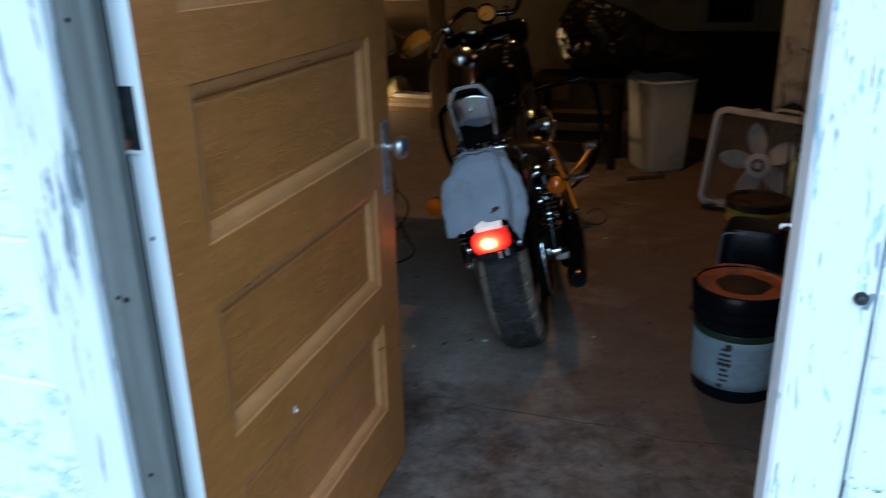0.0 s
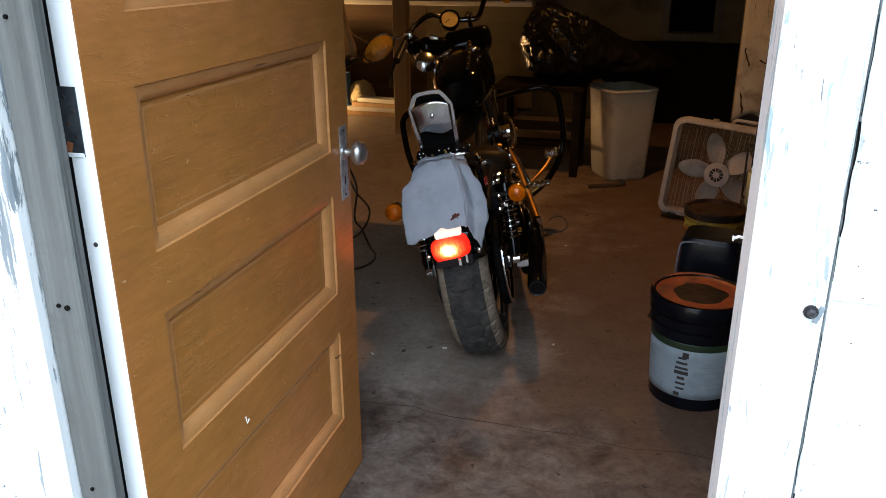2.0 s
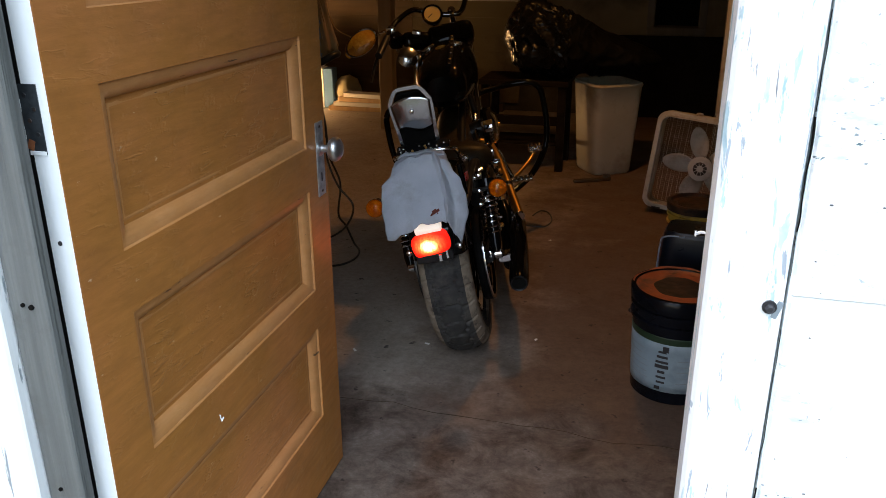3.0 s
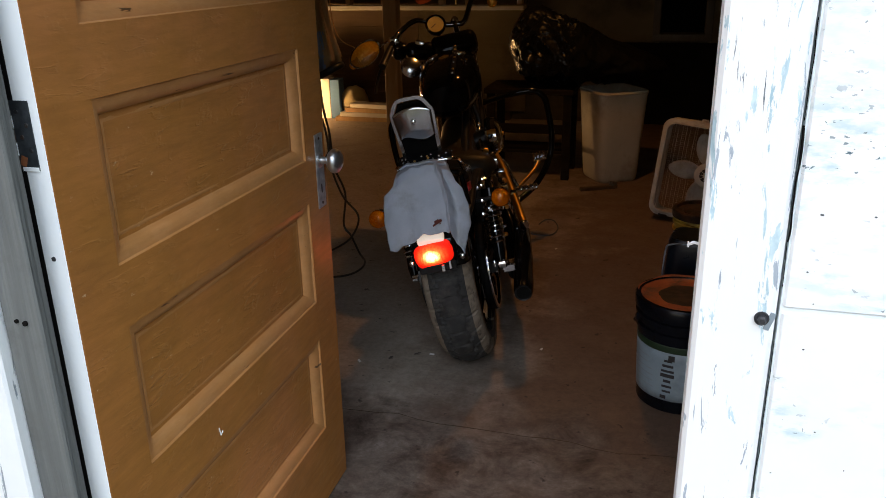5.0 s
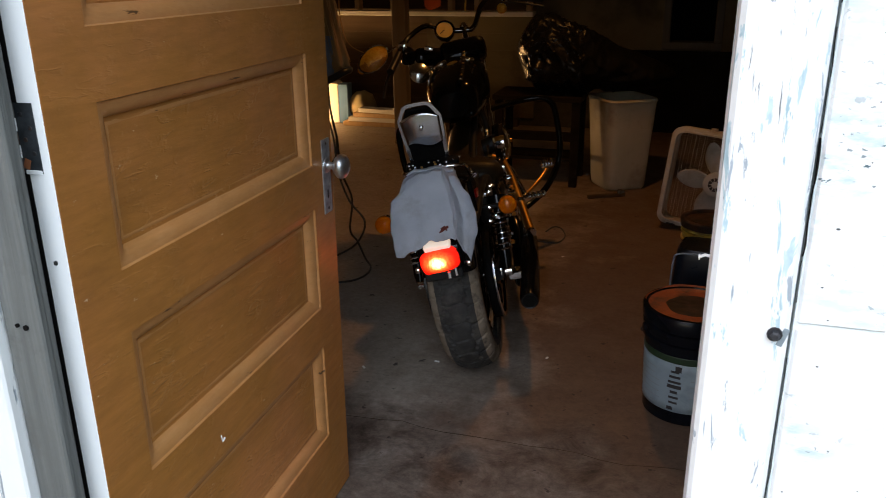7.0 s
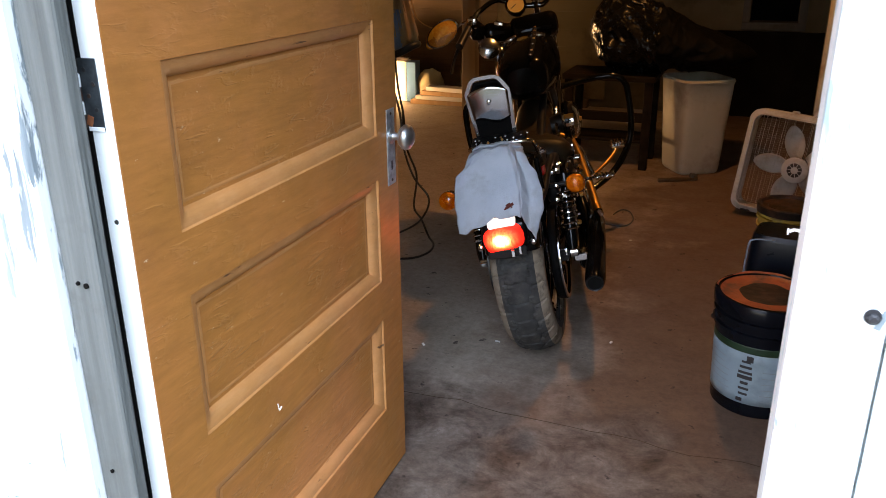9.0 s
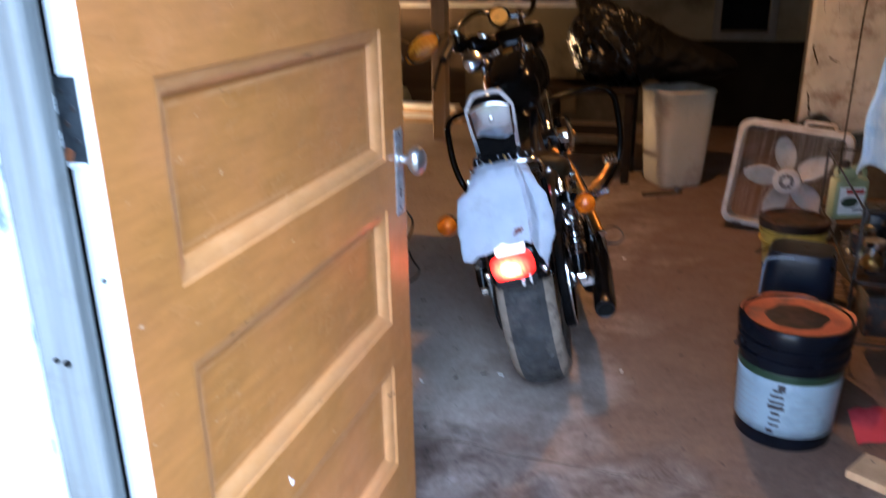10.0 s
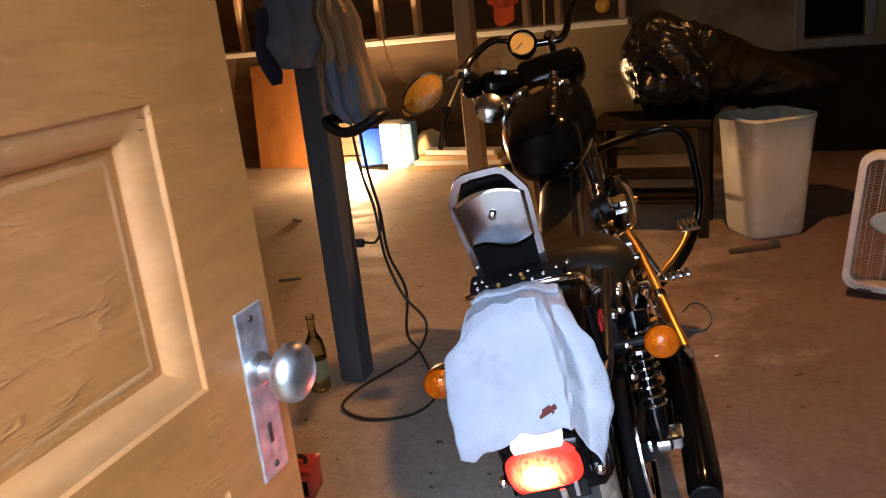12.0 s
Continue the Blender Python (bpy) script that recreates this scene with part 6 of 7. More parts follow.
def bag_at(u, v):
    a = 2 * math.pi * u
    x = -0.24 + 1.0 * v
    top = 1.07 - 0.04 * max(0, (0.10 - v) / 0.10) - 0.36 * max(0, v - 0.16) ** 1.1
    low = 0.66 - 0.055 * math.sin(v * 3.1)
    low = max(low, 0.595 if v > 0.42 else low)
    e = min(1, (v / 0.10) ** 0.5, ((1 - v) / 0.13) ** 0.5) if 0 < v < 1 else 0.02
    c, s = math.cos(a), math.sin(a)
    mid, half = (top + low) / 2, (top - low) / 2 * e
    p = Vector((x, 4.40 + 0.24 * e * c, mid + half * s))
    n = Vector((0, c, s))
    calm = 1 if v < 0.45 else max(0.25, 1 - 2.0 * (v - 0.45))
    warp = Vector((noise.noise(p * 3), noise.noise(p * 3 + Vector((5, 0, 0))), noise.noise(p * 3 + Vector((0, 5, 0))))) * 0.10
    w = p + warp
    d = noise.voronoi(Vector((w.x * 5.0 + w.z * 3.5, w.y * 4, w.z * 4.5 - w.x * 3)))[0]
    d2 = noise.voronoi(Vector((w.x * 11 - w.z * 7, w.y * 9, w.z * 9 + w.x * 6)))[0]
    ridge = 1 - abs(noise.noise(Vector((w.x * 6 - w.z * 4, w.y * 5, w.z * 5)) + Vector((3, 1, 7))))
    k = 0.035 * noise.noise(p * 2.6) + calm * (0.030 * (ridge - 0.75) + 0.070 * (0.22 - min(d[1] - d[0], 0.5)) + 0.050 * (0.2 - min(d2[1] - d2[0], 0.40)) + 0.004 * noise.noise(w * 30))
    return p + n * k * e + Vector((0.02 * noise.noise(p * 6 + Vector((9, 9, 9))), 0, 0))


bm = grid(130, 140, bag_at)
bmesh.ops.remove_doubles(bm, verts=bm.verts, dist=1e-4)
sack_skin = part("bag_body", bm, BAG_BLACK, bag, "", True)
sack_skin.data.materials.append(BLACK_VINYL)
for f in sack_skin.data.polygons:
    if f.center.x > 0.20 + 0.05 * noise.noise(f.center * 7):
        f.material_index = 1
flap = bmesh.new()
grid(30, 14, lambda u, v: Vector((-0.16 + 0.26 * u, 4.27 + 0.12 * v, 1.035 + 0.055 * math.sin(math.pi * v) ** 0.7 * math.sin(math.pi * (0.12 + 0.76 * u)) - 0.10 * (u - 0.35) ** 2 + 0.030 * (0.25 - abs(noise.noise(Vector((u * 5, v * 3, 1.7))))))), flap)
solid(part("bag_flap", flap, BAG_BLACK, bag, "gathered flap of the bag mouth", True), 0.004)
bench = thing("low_bench", "low dark wooden bench behind the motorcycle", "bench")
part("top", span((-0.38, 4.22, 0.555), (0.20, 4.62, 0.59), 0.004), BENCH, bench)
for x in (-0.34, 0.16):
    for y in (4.26, 4.58):
        part("leg", span((x - 0.025, y - 0.025, 0), (x + 0.025, y + 0.025, 0.555), 0.003), BENCH, bench)
part("stretcher", span((-0.315, 4.245, 0.30), (0.135, 4.265, 0.36), 0.003), BENCH, bench)
part("shelf", span((-0.33, 4.29, 0.16), (0.15, 4.56, 0.18), 0.002), BENCH, bench)
stick = thing("wood_scrap", "brown splintered wood scrap lying on the floor", "wood scrap")
part("stick", box((0.40, 4.06, 0.012), (0.25, 0.026, 0.022), 0.004, turn=(0, 0, 30)), DARK_WOOD, stick)
part("splinter", box((0.485, 4.115, 0.026), (0.05, 0.03, 0.03), 0.006, turn=(0, 12, 52)), POST, stick)

# wire rack at the right-hand wall with its load
shelf_rack = thing("wire_rack", "black wire storage rack with cluttered shelves", "rack")
for x in (1.10, 1.62):
    for y in (2.02, 2.92):
        part("post", tube([(x, y, 0), (x, y, 0.56)], 0.005, 8), BLACK_WIRE, shelf_rack)
for z in (0.10, 0.315):
    sh = part("shelf", tube([(1.10, 2.02, z), (1.62, 2.02, z), (1.62, 2.92, z), (1.10, 2.92, z)], 0.005, 6, closed=True), BLACK_WIRE, shelf_rack)
    for k in range(15):
        y = 2.06 + k * 0.06
        part("wire", tube([(1.10, y, z), (1.62, y, z)], 0.002, 4), BLACK_WIRE, sh)
part("top_rail", tube([(1.10, 2.02, 0.56), (1.62, 2.02, 0.56), (1.62, 2.92, 0.56), (1.10, 2.92, 0.56)], 0.004, 6, closed=True), BLACK_WIRE, shelf_rack)
part("hook_rod", tube([(1.085, 2.5, 0.56), (1.09, 2.52, 1.10), (1.11, 2.55, 1.50)], 0.0028, 6), BLACK_VINYL, shelf_rack)

jug = thing("oil_jug", "olive green motor oil jug with a white label", "jug", pose(1.165, 2.74, 0.322, 0, 0, 18))
bm = box((0, 0, 0.085), (0.13, 0.075, 0.17), 0.016, seg=3)
part("body", bm, JUG, jug, "", True)
part("shoulder", box((-0.02, 0, 0.185), (0.08, 0.06, 0.05), 0.018, seg=3), JUG, jug, "", True)
part("handle", tube(spline([(0.0, 0, 0.205), (0.045, 0, 0.205), (0.056, 0, 0.18), (0.05, 0, 0.155)], 5), 0.010, 10), JUG, jug, "", True)
part("cap", lathe([(0, 0), (0.02, 0), (0.02, 0.022), (0.017, 0.026), (0, 0.026)], 20, pose(-0.03, 0, 0.207)), IRON, jug, "", True)
jl = part("label", box((0, -0.0385, 0.08), (0.10, 0.0015, 0.11), 0.0004), WHITE_CARD, jug, "white label with plain coloured shapes")
part("red_shape", box((0.01, -0.0398, 0.118), (0.07, 0.001, 0.018), 0.0003), RED_METAL, jl)
part("green_shape", lathe([(0, 0), (0.022, 0), (0.022, 0.001), (0, 0.001)], 24, pose(-0.008, -0.0394, 0.075, 90, 0, 0) @ Matrix.Diagonal((1.5, 0.9, 1, 1))), LABEL_GREEN, jl)
part("text_bar", box((0.025, -0.0398, 0.045), (0.04, 0.001, 0.006), 0.0002), INK, jl)

jar = thing("glass_jar", "small clear glass jar with a metal lid", "jar", pose(1.17, 2.14, 0.319))
part("glass", lathe([(0, 0.002), (0.036, 0.002), (0.040, 0.012), (0.040, 0.075), (0.032, 0.088), (0.032, 0.096), (0.029, 0.096), (0.036, 0.073), (0.036, 0.014), (0, 0.006)], 32), CLEAR, jar, "", True)
part("lid", lathe([(0.035, 0.086), (0.036, 0.104), (0.033, 0.107), (0, 0.106)], 32), CHROME_DULL, jar, "", True)
part("screws", ball((0, 0, 0.032), (0.033, 0.033, 0.026), 3, None, 0.25, 5, 2), BRASS, jar, "small brass screws", True)
for i, (x, y, z, s, mm, nm, lb) in enumerate(((1.30, 2.20, 0.379, (0.14, 0.10, 0.12), IRON, "parts_box", "dark metal parts box on the wire rack"), (1.24, 2.42, 0.385, (0.11, 0.14, 0.13), NAVY, "parts_box", "dark blue plastic parts box on the wire rack"), (1.26, 2.16, 0.175, (0.20, 0.16, 0.14), IRON, "toolbox", "dark greasy metal toolbox on the lower shelf"), (1.32, 2.60, 0.185, (0.26, 0.30, 0.16), DARK_WOOD, "crate", "dark wooden crate on the lower shelf"))):
    ob = thing(nm, lb, "box", pose(x, y, z, 0, 0, 7 * i - 9))
    part("body", box((0, 0, 0), s, 0.008, seg=2), mm, ob, "", True)
    part("lid", box((0, 0, s[2] / 2 + 0.004), (s[0] + 0.008, s[1] + 0.008, 0.012), 0.003), mm, ob)
    part("latch", box((0, -s[1] / 2 - 0.004, s[2] * 0.3), (0.03, 0.006, 0.025), 0.002), CHROME_DULL, ob)
can = thing("paint_can", "small silver paint can with a dark label", "can", pose(1.16, 2.30, 0.319))
part("body", lathe([(0, 0), (0.042, 0), (0.044, 0.004), (0.042, 0.008), (0.042, 0.092), (0.044, 0.096), (0.040, 0.1), (0.03, 0.094), (0, 0.094)], 32), CHROME_DULL, can, "", True)
part("label", lathe([(0.0426, 0.02), (0.0426, 0.08)], 32), IRON, can, "dark paper label", True)

sheet = thing("plastic_sheet", "translucent white and blue plastic sheeting hung on the rack", "plastic sheet")


def sheet_at(u, v):
    z = 0.68 + 0.72 * v
    w = 0.20 + 0.06 * (1 - v)
    x = 1.055 + 0.10 * v ** 1.5 + w * u
    y = 2.0 - 0.06 * math.sin(u * 3.1) + 0.035 * math.sin(u * 17 + 2 * v) * (1 - 0.5 * v) + 0.02 * noise.noise(Vector((u * 4, v * 5, 1)))
    return Vector((x + 0.012 * noise.noise(Vector((v * 6, 0, u))), y, z + (0.03 * math.sin(u * 9) * (1 - v) if v < 0.5 else 0)))


solid(part("folds", grid(44, 30, sheet_at), SHEER, sheet, "", True), 0.004)
red = thing("red_cloth", "crumpled red cloth lying on the concrete", "cloth")
part("cloth", grid(14, 12, lambda u, v: Vector((1.09 + 0.22 * u, 1.54 + 0.19 * v + 0.09 * u, 0.006 + 0.018 * abs(noise.noise(Vector((u * 4, v * 4, 5))))))), surf("red_fabric", (0.40, 0.03, 0.05), (0.52, 0.05, 0.07), 14, 0.9, bump=0.4, bscale=200), red, "", True)
plank = thing("plank", "short bare pine board lying on the concrete", "board", pose(1.17, 1.36, 0.012, 0, 0, -32))
part("board", box((0, 0, 0), (0.24, 0.12, 0.024), 0.002), PINE, plank)
part("nail_head", lathe([(0, 0), (0.004, 0), (0.003, 0.0012), (0, 0.0014)], 8, pose(-0.09, 0.03, 0.012)), IRON, plank)

# ---- left side and rear ----
post = thing("post", "square wooden roof post, weathered blue-grey", "post", kind="structure")
part("timber", span((-0.945, 2.50, 0), (-0.856, 2.59, TOP), 0.004), POST, post)
part("old_nail", tube([(-0.90, 2.50, 0.72), (-0.902, 2.488, 0.722)], 0.002, 6), IRON, post)
post_b = thing("post", "square wooden roof post at the rear wall", "post", kind="structure")
part("timber", span((-1.43, 5.24, 0), (-1.32, 5.35, TOP), 0.004), POST_BROWN, post_b)

bottle = thing("bottle", "olive tinted clear glass bottle beside the post", "bottle", pose(-0.985, 2.43, 0))
part("glass", lathe([(0, 0.003), (0.032, 0.0), (0.036, 0.008), (0.036, 0.15), (0.030, 0.185), (0.014, 0.215), (0.013, 0.262), (0.016, 0.264), (0.016, 0.276), (0.012, 0.276)], 28), BOTTLE, bottle, "", True)
part("label", lathe([(0.0366, 0.05), (0.0366, 0.12)], 28), JUG, bottle, "faded paper label", True)

cord = thing("extension_cord", "black rubber extension cord hanging off the post", "cord")
strand = [(-0.84, 2.60, 1.3), (-0.825, 2.60, 0.95), (-0.806, 2.60, 0.74), (-0.775, 2.60, 0.61), (-0.757, 2.60, 0.435), (-0.708, 2.60, 0.30), (-0.632, 2.60, 0.20), (-0.68, 2.60, 0.085), (-0.79, 2.595, 0.010), (-0.832, 2.49, 0.007), (-0.852, 2.375, 0.007), (-0.824, 2.30, 0.007), (-0.72, 2.26, 0.007), (-0.60, 2.30, 0.007), (-0.555, 2.39, 0.007), (-0.57, 2.50, 0.007), (-0.637, 2.598, 0.012), (-0.68, 2.612, 0.09), (-0.717, 2.612, 0.15), (-0.700, 2.612, 0.31), (-0.750, 2.612, 0.445), (-0.762, 2.612, 0.60), (-0.788, 2.612, 0.74), (-0.80, 2.612, 0.95), (-0.81, 2.612, 1.3)]
part("cable", tube(spline(strand, 8), 0.0052, 8), BLACK_WIRE, cord, "", True)
part("tail", tube(spline([(-0.768, 2.618, 0.60), (-0.772, 2.62, 0.53), (-0.80, 2.625, 0.482), (-0.85, 2.63, 0.478)], 8), 0.0045, 8), BLACK_WIRE, cord, "", True)
part("plug", box((-0.868, 2.62, 0.478), (0.05, 0.024, 0.03), 0.008, seg=2), BLACK_WIRE, cord, "", True)

tool = thing("toolbox", "small red metal box with a black handle", "toolbox", pose(-0.735, 1.865, 0, 0, 0, 12))
part("body", box((0, 0, 0.04), (0.12, 0.09, 0.08), 0.006, seg=2), RED_METAL, tool, "", True)
part("lid", box((0, 0, 0.087), (0.126, 0.096, 0.012), 0.004, seg=2), RED_METAL, tool, "", True)
part("handle", tube(spline([(-0.035, 0, 0.092), (-0.03, 0, 0.112), (0.03, 0, 0.112), (0.035, 0, 0.092)], 5), 0.006, 8), BLACK_WIRE, tool, "", True)
part("opening", box((0.015, -0.0455, 0.04), (0.07, 0.002, 0.045), 0.0005), VOID, tool)

jacket = thing("jacket", "faded blue denim jacket hung on the post", "jacket")


def jacket_at(u, v):
    a = 2 * math.pi * u
    z = 1.10 + 0.62 * v
    w = 0.095 * (1 - 0.35 * v) * (0.35 + 0.65 * min(1, v / 0.12)) * (1 if v < 0.97 else 0.5)
    p = Vector((-0.865 + 1.25 * w * math.cos(a) + 0.012 * math.sin(v * 7), 2.46 + 0.7 * w * math.sin(a) - 0.03, z))
    k = 0.05 * noise.noise(p * 9) + 0.03 * math.sin(a * 5 + v * 3) + 0.02 * noise.noise(p * 22)
    return p + Vector((math.cos(a), math.sin(a), 0)) * k * 0.5


part("denim", grid(60, 48, jacket_at), CLOTH_DENIM, jacket, "", True)
part("sleeve", tube([Vector((-0.955 + 0.01 * math.sin(k), 2.40, 1.28 - k * 0.028)) for k in range(9)], [0.030, 0.034, 0.036, 0.034, 0.036, 0.033, 0.030, 0.026, 0.016], 14), surf("navy_cloth", (0.012, 0.018, 0.05), (0.02, 0.03, 0.075), 8, 0.9, bump=0.4, bscale=160), jacket, "dark navy sleeve", True)
sack = thing("hanging_sack", "dusty plastic sack of brown straw hung on the post", "sack")


def sack_at(u, v):
    a = 2 * math.pi * u
    z = 0.925 + 0.62 * (1 - v)
    w = 0.022 + 0.075 * v ** 1.2
    if v > 0.93:
        w *= 1 - (v - 0.93) * 6
    p = Vector((-0.775 + 0.085 * v + w * math.cos(a), 2.43 + 0.7 * w * math.sin(a), z))
    k = 0.012 * math.sin(a * 9 + 3 * v) * (1 - 0.4 * v) + 0.02 * noise.noise(p * 14)
    return p + Vector((math.cos(a), math.sin(a), 0)) * k


bm = grid(72, 40, sack_at)
sk = part("sacking", bm, STRAW, sack, "", True)
sk.data.materials.append(CLOTH_DENIM)
for f in sk.data.polygons:
    if f.center.z < 1.10 + 0.04 * noise.noise(f.center * 20) and f.center.x < -0.66:
        f.material_index = 1
random.seed(21)
for k in range(70):
    u0, v0 = random.random(), 0.05 + 0.25 * random.random()
    n, stop = 8, 0.45 + 0.47 * random.random()
    path = [sack_at((u0 + 0.012 * math.sin(3 * j / n + k)) % 1.0, v0 + (stop - v0) * j / n) for j in range(n + 1)]
    mid = Vector((-0.73, 2.43, 0))
    path = [p + Vector((p.x - mid.x - 0.02, p.y - mid.y, 0)) * 0.07 for p in path]
    part("straw", tube(path, 0.0010 + 0.0018 * random.random(), 5), (STRAW, DARK_WOOD, STRAW, STRAW, PINE)[k % 5], sack)
part("dark_rim", tube(spline([(-0.770, 2.365, 0.945), (-0.735, 2.352, 0.915), (-0.690, 2.35, 0.91), (-0.645, 2.352, 0.925), (-0.610, 2.37, 0.945), (-0.605, 2.43, 0.95), (-0.645, 2.49, 0.94), (-0.725, 2.49, 0.93)], 6, True), 0.016, 10, closed=True), BLACK_SATIN, sack, "dark rolled bottom rim", True)
part("strap", tube([(-0.79, 2.44, 1.54), (-0.83, 2.47, 1.75), (-0.88, 2.50, 1.82)], 0.006, 8), STRAW, sack)

# rear stud wall
framing = thing("stud_wall", "open wooden stud framing with a pale sill", "wall framing", kind="structure")
part("sill", span((-4.15, 6.10, 0.965), (-0.47, 6.24, 1.005), 0.003), LEDGE, framing, "pale worn sill board")
for k in range(6):
    part("wall_board", span((-4.15, 6.255, 0.075 + k * 0.148), (-1.462, 6.297, 0.075 + k * 0.148 + 0.147), 0.001), DARK_WOOD, framing, "dark brown horizontal board")
    part("wall_board", span((-1.46, 6.255, 0.075 + k * 0.148), (-0.47, 6.297, 0.075 + k * 0.148 + 0.147), 0.001), WAINSCOT, framing, "olive-brown horizontal board")
part("sheathing", span((-4.15, 6.262, 1.006), (-0.47, 6.298, 2.45), 0.002), DARK_WOOD, framing, "dark board sheathing")
for x in (-4.05, -3.72, -3.05, -2.42, -2.10, -1.76, -1.22, -0.98, -0.52):
    part("stud", span((x - 0.022, 6.17, 1.007), (x + 0.022, 6.26, 2.45), 0.003), STUD_WOOD, framing)
part("top_plate", span((-4.15, 6.17, 2.452), (-0.47, 6.26, 2.495), 0.002), PINE, framing)
sheet_ply = thing("plywood_sheet", "orange-brown plywood sheet leaning on the rear wall", "plywood", pose(-3.35, 6.14, 0.0, -6, 0, 0))
part("board", box((0, -0.02, 0.44), (0.72, 0.014, 0.88), 0.001), PLY, sheet_ply)
part("batten", span((0.30, -0.055, 0.02), (0.36, -0.028, 0.86), 0.002), PINE, sheet_ply)

carton = thing("carton", "bright blue and white detergent carton on the floor", "box", pose(-2.44, 6.06, 0, 0, 0, 4))
part("body", span((-0.19, -0.07, 0), (0.0, 0.07, 0.335), 0.004), BLUE_CARD, carton, "bright blue side")
part("white_side", span((0.0005, -0.07, 0), (0.18, 0.07, 0.365), 0.004), WHITE_CARD, carton, "white side")
part("pale_side", span((0.1805, -0.068, 0), (0.27, 0.068, 0.358), 0.004), PALE_BLUE, carton, "pale blue printed panel")
part("flap", box((0.085, 0, 0.372), (0.16, 0.13, 0.006), 0.002, turn=(4, 0, 0)), WHITE_CARD, carton)
foam = thing("cushion", "round cream cushion roll on the floor by the rear wall", "cushion", pose(-2.06, 6.12, 0))
part("roll", ball((0, 0, 0.145), (0.13, 0.11, 0.145), 3, None, 0.12, 3), CREAM, foam, "", True)
for k in range(4):
    b = thing("board", "pale bare plank stacked on the floor by the rear wall", "board", pose(-1.78 + 0.02 * k, 5.98 - 0.015 * k, 0.0 + 0.041 * k, 0, 0, 2 - 3 * k), group="stacked planks")
    part("plank", box((0, 0, 0.020), (0.78 - 0.06 * k, 0.16 - 0.012 * k, 0.038), 0.003), LEDGE if k % 2 else PINE, b)
structure("baseboard", span((-4.15, 6.20, 0), (-0.6, 6.298, 0.07), 0.003), DARK_WOOD, "dark timber along the foot of the rear wall", "baseboard")
work = thing("work_light", "lit caged work light lying near the rear wall", "lamp", pose(-2.62, 5.82, 0.056, 0, -86, 20))
part("bulb", ball((0, 0, 0.0), (0.03, 0.03, 0.04), 2), BULB, work, "glowing bulb", True).visible_shadow = False
part("handle", tube([(0, 0.0, -0.28), (0, 0, -0.12), (0, 0, -0.045)], [0.03, 0.018, 0.016], 14), BLACK_SATIN, work, "", True)
for k in range(5):
    a = 2 * math.pi * k / 5
    part("cage_wire", tube(spline([(0.02 * math.cos(a), 0.02 * math.sin(a), -0.05), (0.048 * math.cos(a), 0.048 * math.sin(a), -0.01), (0.045 * math.cos(a), 0.045 * math.sin(a), 0.04), (0, 0, 0.075)], 5), 0.0016, 5), CHROME_DULL, work)
part("hanging_hook", tube(spline([(0, 0, 0.075), (0, 0, 0.10), (0.02, 0, 0.12), (0.04, 0, 0.10)], 4), 0.002, 5), CHROME_DULL, work)
rag = thing("orange_cap", "orange cloth cap hung on the rear framing", "cap")
part("crown", ball((-1.07, 5.20, 1.235), (0.09, 0.08, 0.07), 3, None, 0.5, 3, 1), ORANGE_RAG, rag, "", True)
part("peak", grid(10, 6, lambda u, v: Vector((-1.12 + 0.13 * u, 5.12 - 0.08 * v * math.sin(u * 3.1), 1.20 - 0.10 * v - 0.03 * math.sin(u * 3)))), ORANGE_RAG, rag, "", True)
part("hang_cord", tube([(-1.07, 5.2, 1.28), (-1.0, 5.22, 1.7), (-0.96, 5.25, 2.49)], 0.004, 6), BLACK_WIRE, rag)
hose = thing("wire_loop", "thin bent wire loop hanging from the ceiling", "wire")
part("wire", tube(spline([(-1.06, 3.6, 2.49), (-1.06, 3.6, 1.7), (-1.14, 3.58, 1.25), (-1.10, 3.56, 0.98), (-0.98, 3.56, 0.90)], 8), 0.0035, 6), STRAW, hose, "", True)
for x, y, w in ((-1.75, 3.45, 0.11), (-2.35, 4.5, 0.09), (-0.30, 2.3, 0.0)):
    if w:
        c = thing("wood_chip", "small brown wood chip on the floor", "wood chip", pose(x, y, 0.006, 0, 0, x * 90), group="floor litter")
        part("chip", box((0, 0, 0), (w, 0.025, 0.010), 0.002), POST, c)
for x, y in ((-0.223, 1.545), (0.405, 1.797), (0.02, 1.66), (0.30, 2.9), (-0.25, 1.2)):
    c = thing("paper_scrap", "tiny white paper scrap on the concrete", "paper scrap", pose(x, y, 0.003, 0, 0, x * 200), group="floor litter")
    part("scrap", box((0, 0, 0), (0.018, 0.008, 0.003), 0.001, turn=(10, 6, 0)), WHITE_CARD, c)
loop = thing("wire_scrap", "thin dark loop of wire on the floor beside the motorcycle", "wire")
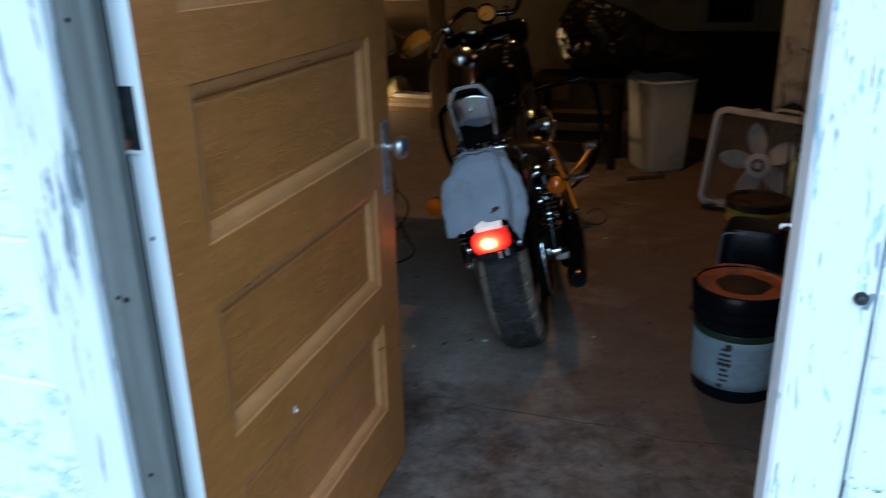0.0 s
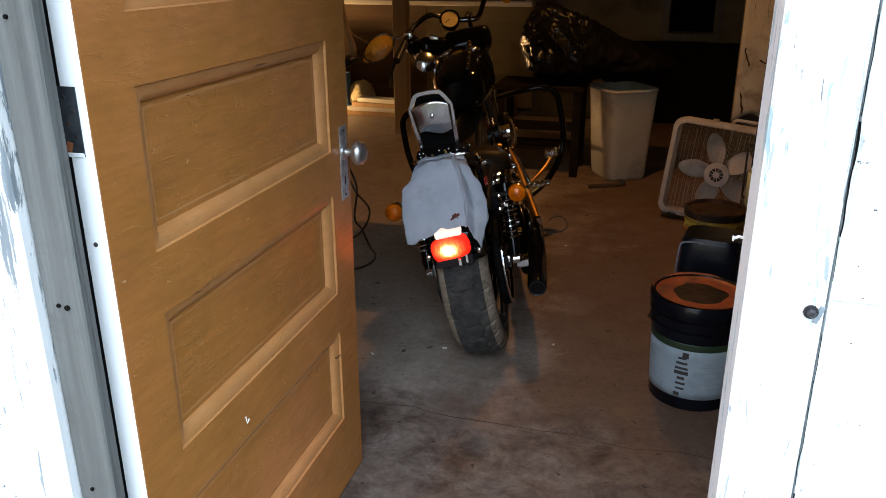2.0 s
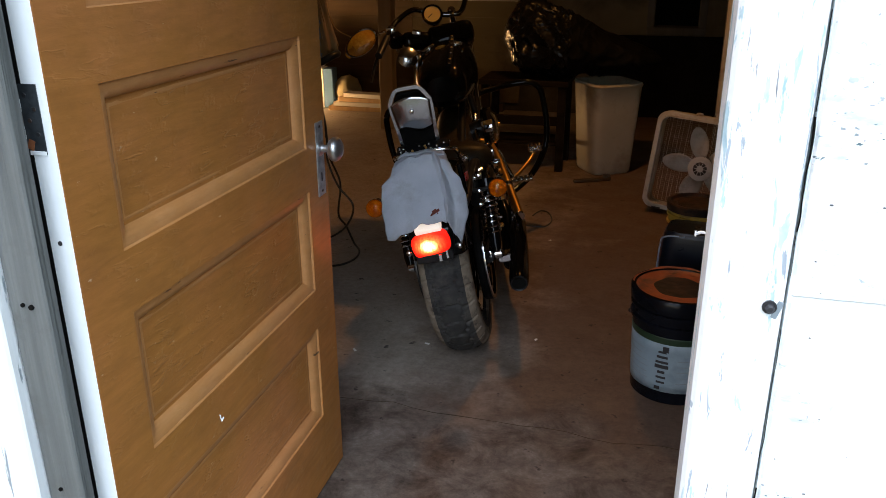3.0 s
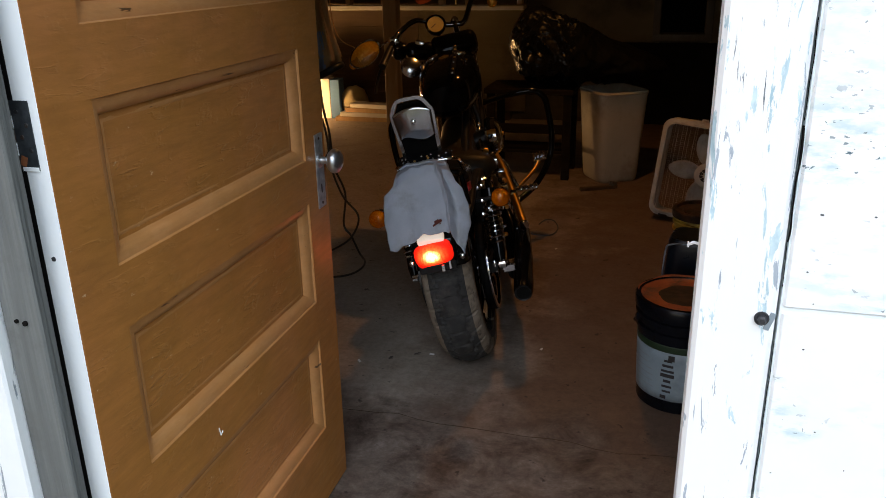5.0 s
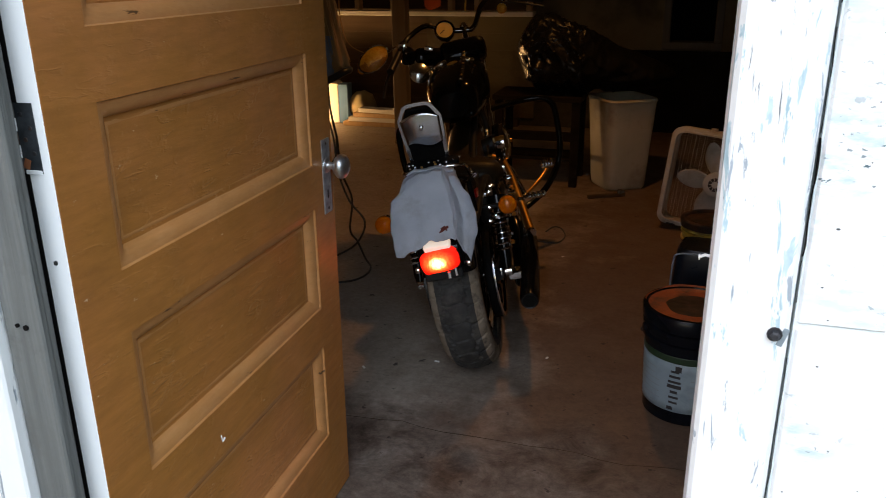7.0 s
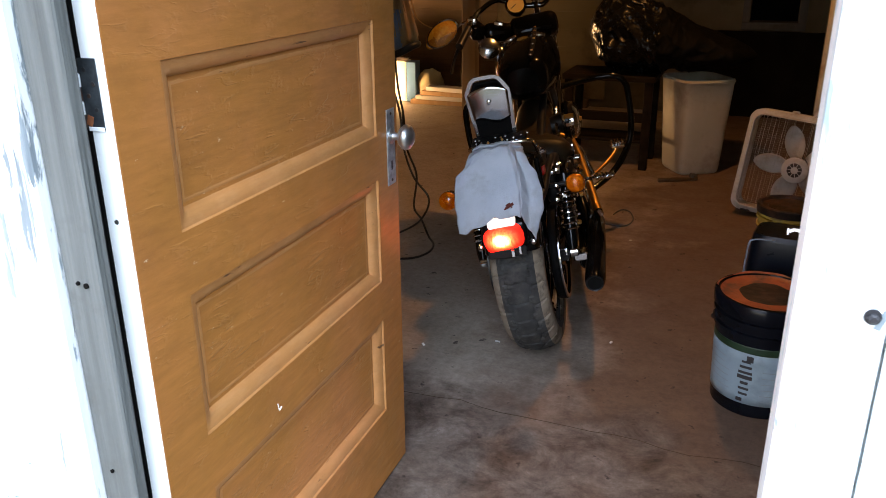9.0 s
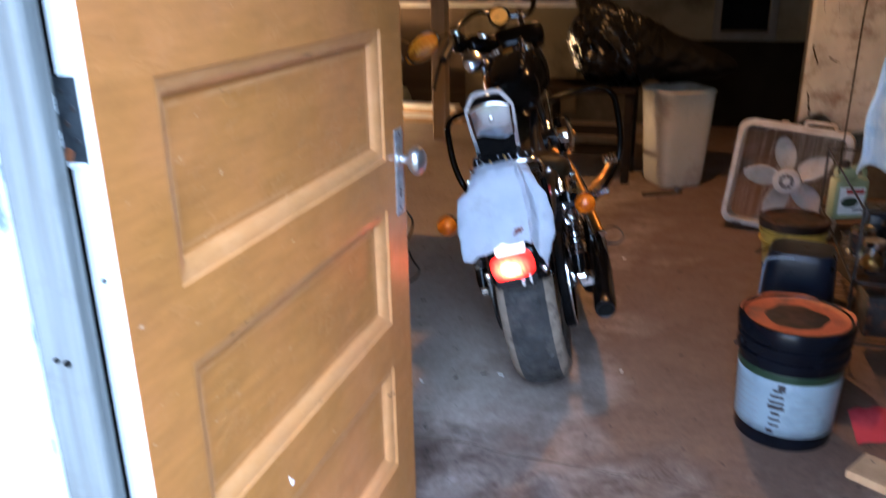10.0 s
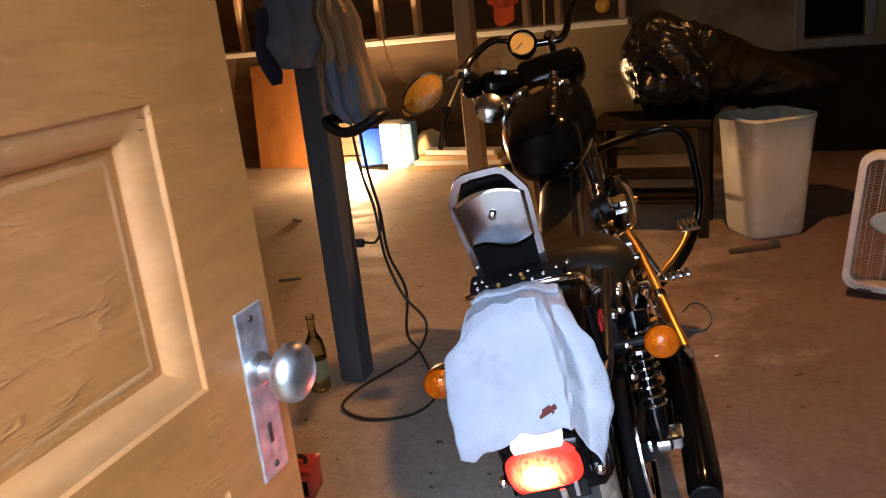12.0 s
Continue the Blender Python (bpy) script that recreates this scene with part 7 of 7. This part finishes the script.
part("wire", tube(spline([(0.153, 3.27, 0.005), (0.179, 3.362, 0.005), (0.227, 3.34, 0.006), (0.264, 3.22, 0.005), (0.248, 3.11, 0.005), (0.19, 3.09, 0.005), (0.06, 3.12, 0.005)], 8), 0.0035, 6), POST, loop, "", True)
# saw-cut joint in the slab near the threshold
joint = bmesh.new()
jp = [Vector((-2.0 + 4.2 * k / 60, 1.285 - 0.012 * k / 6 + 0.030 * noise.noise(Vector((k * 0.4, 0, 0))) + 0.012 * noise.noise(Vector((k * 1.3, 4, 0))), 0.0006)) for k in range(61)]
tube(jp, [0.0008 + 0.0032 * abs(noise.noise(Vector((k * 0.7, 3, 0)))) for k in range(61)], 5, joint)
structure("floor_joint", joint, DARK_WOOD, "dirt-filled crack across the slab", "floor joint")
lampshade = thing("ceiling_lamp", "bare bulb in a dark metal shade on the ceiling", "lamp", pose(0.295, 3.12, 2.38))
part("shade", lathe([(0.02, 0.105), (0.06, 0.098), (0.16, 0.042), (0.165, 0.042), (0.065, 0.105), (0.02, 0.112)], 32, closed=True), IRON, lampshade, "", True)
part("flex", tube([(0, 0, 0.10), (0, 0, 0.119)], 0.006, 8), BLACK_WIRE, lampshade)

rope = thing("rope", "thin yellow rope hanging against the rear framing", "rope")
part("strand", tube(spline([(-1.02, 5.9, 2.49), (-1.03, 5.9, 1.8), (-1.0, 5.89, 1.35), (-1.01, 5.9, 1.02)], 8), 0.007, 8), ROPE, rope, "", True)

# painted blocks round the doorway, laid in courses
for side, joint_z in ((-1, 0.745), (1, 1.034)):
    low = joint_z % 0.244 - 0.244
    for row in range(10):
        z = low + 0.244 * row + 0.122
        if side > 0 and row % 2 == 0:
            continue
        for k in range(4):
            shift = 0.1975 if row % 2 else 0
            near = 0 if k == 0 else 0.395 * k - shift
            far = 0.395 * (k + 1) - shift
            lo, hi = (0.923 + near, 0.923 + far) if side > 0 else (-0.190 - far, -0.190 - near)
            if z + 0.12 > 0 and z < TOP:
                up = 0.244 if side > 0 else 0
                part("block", span((lo + 0.002, OUT - 0.002, max(z - 0.120, -0.03)), (hi - 0.002, OUT + 0.010, min(z + 0.120 + up, TOP)), 0.0025), BLOCK, wall_south)
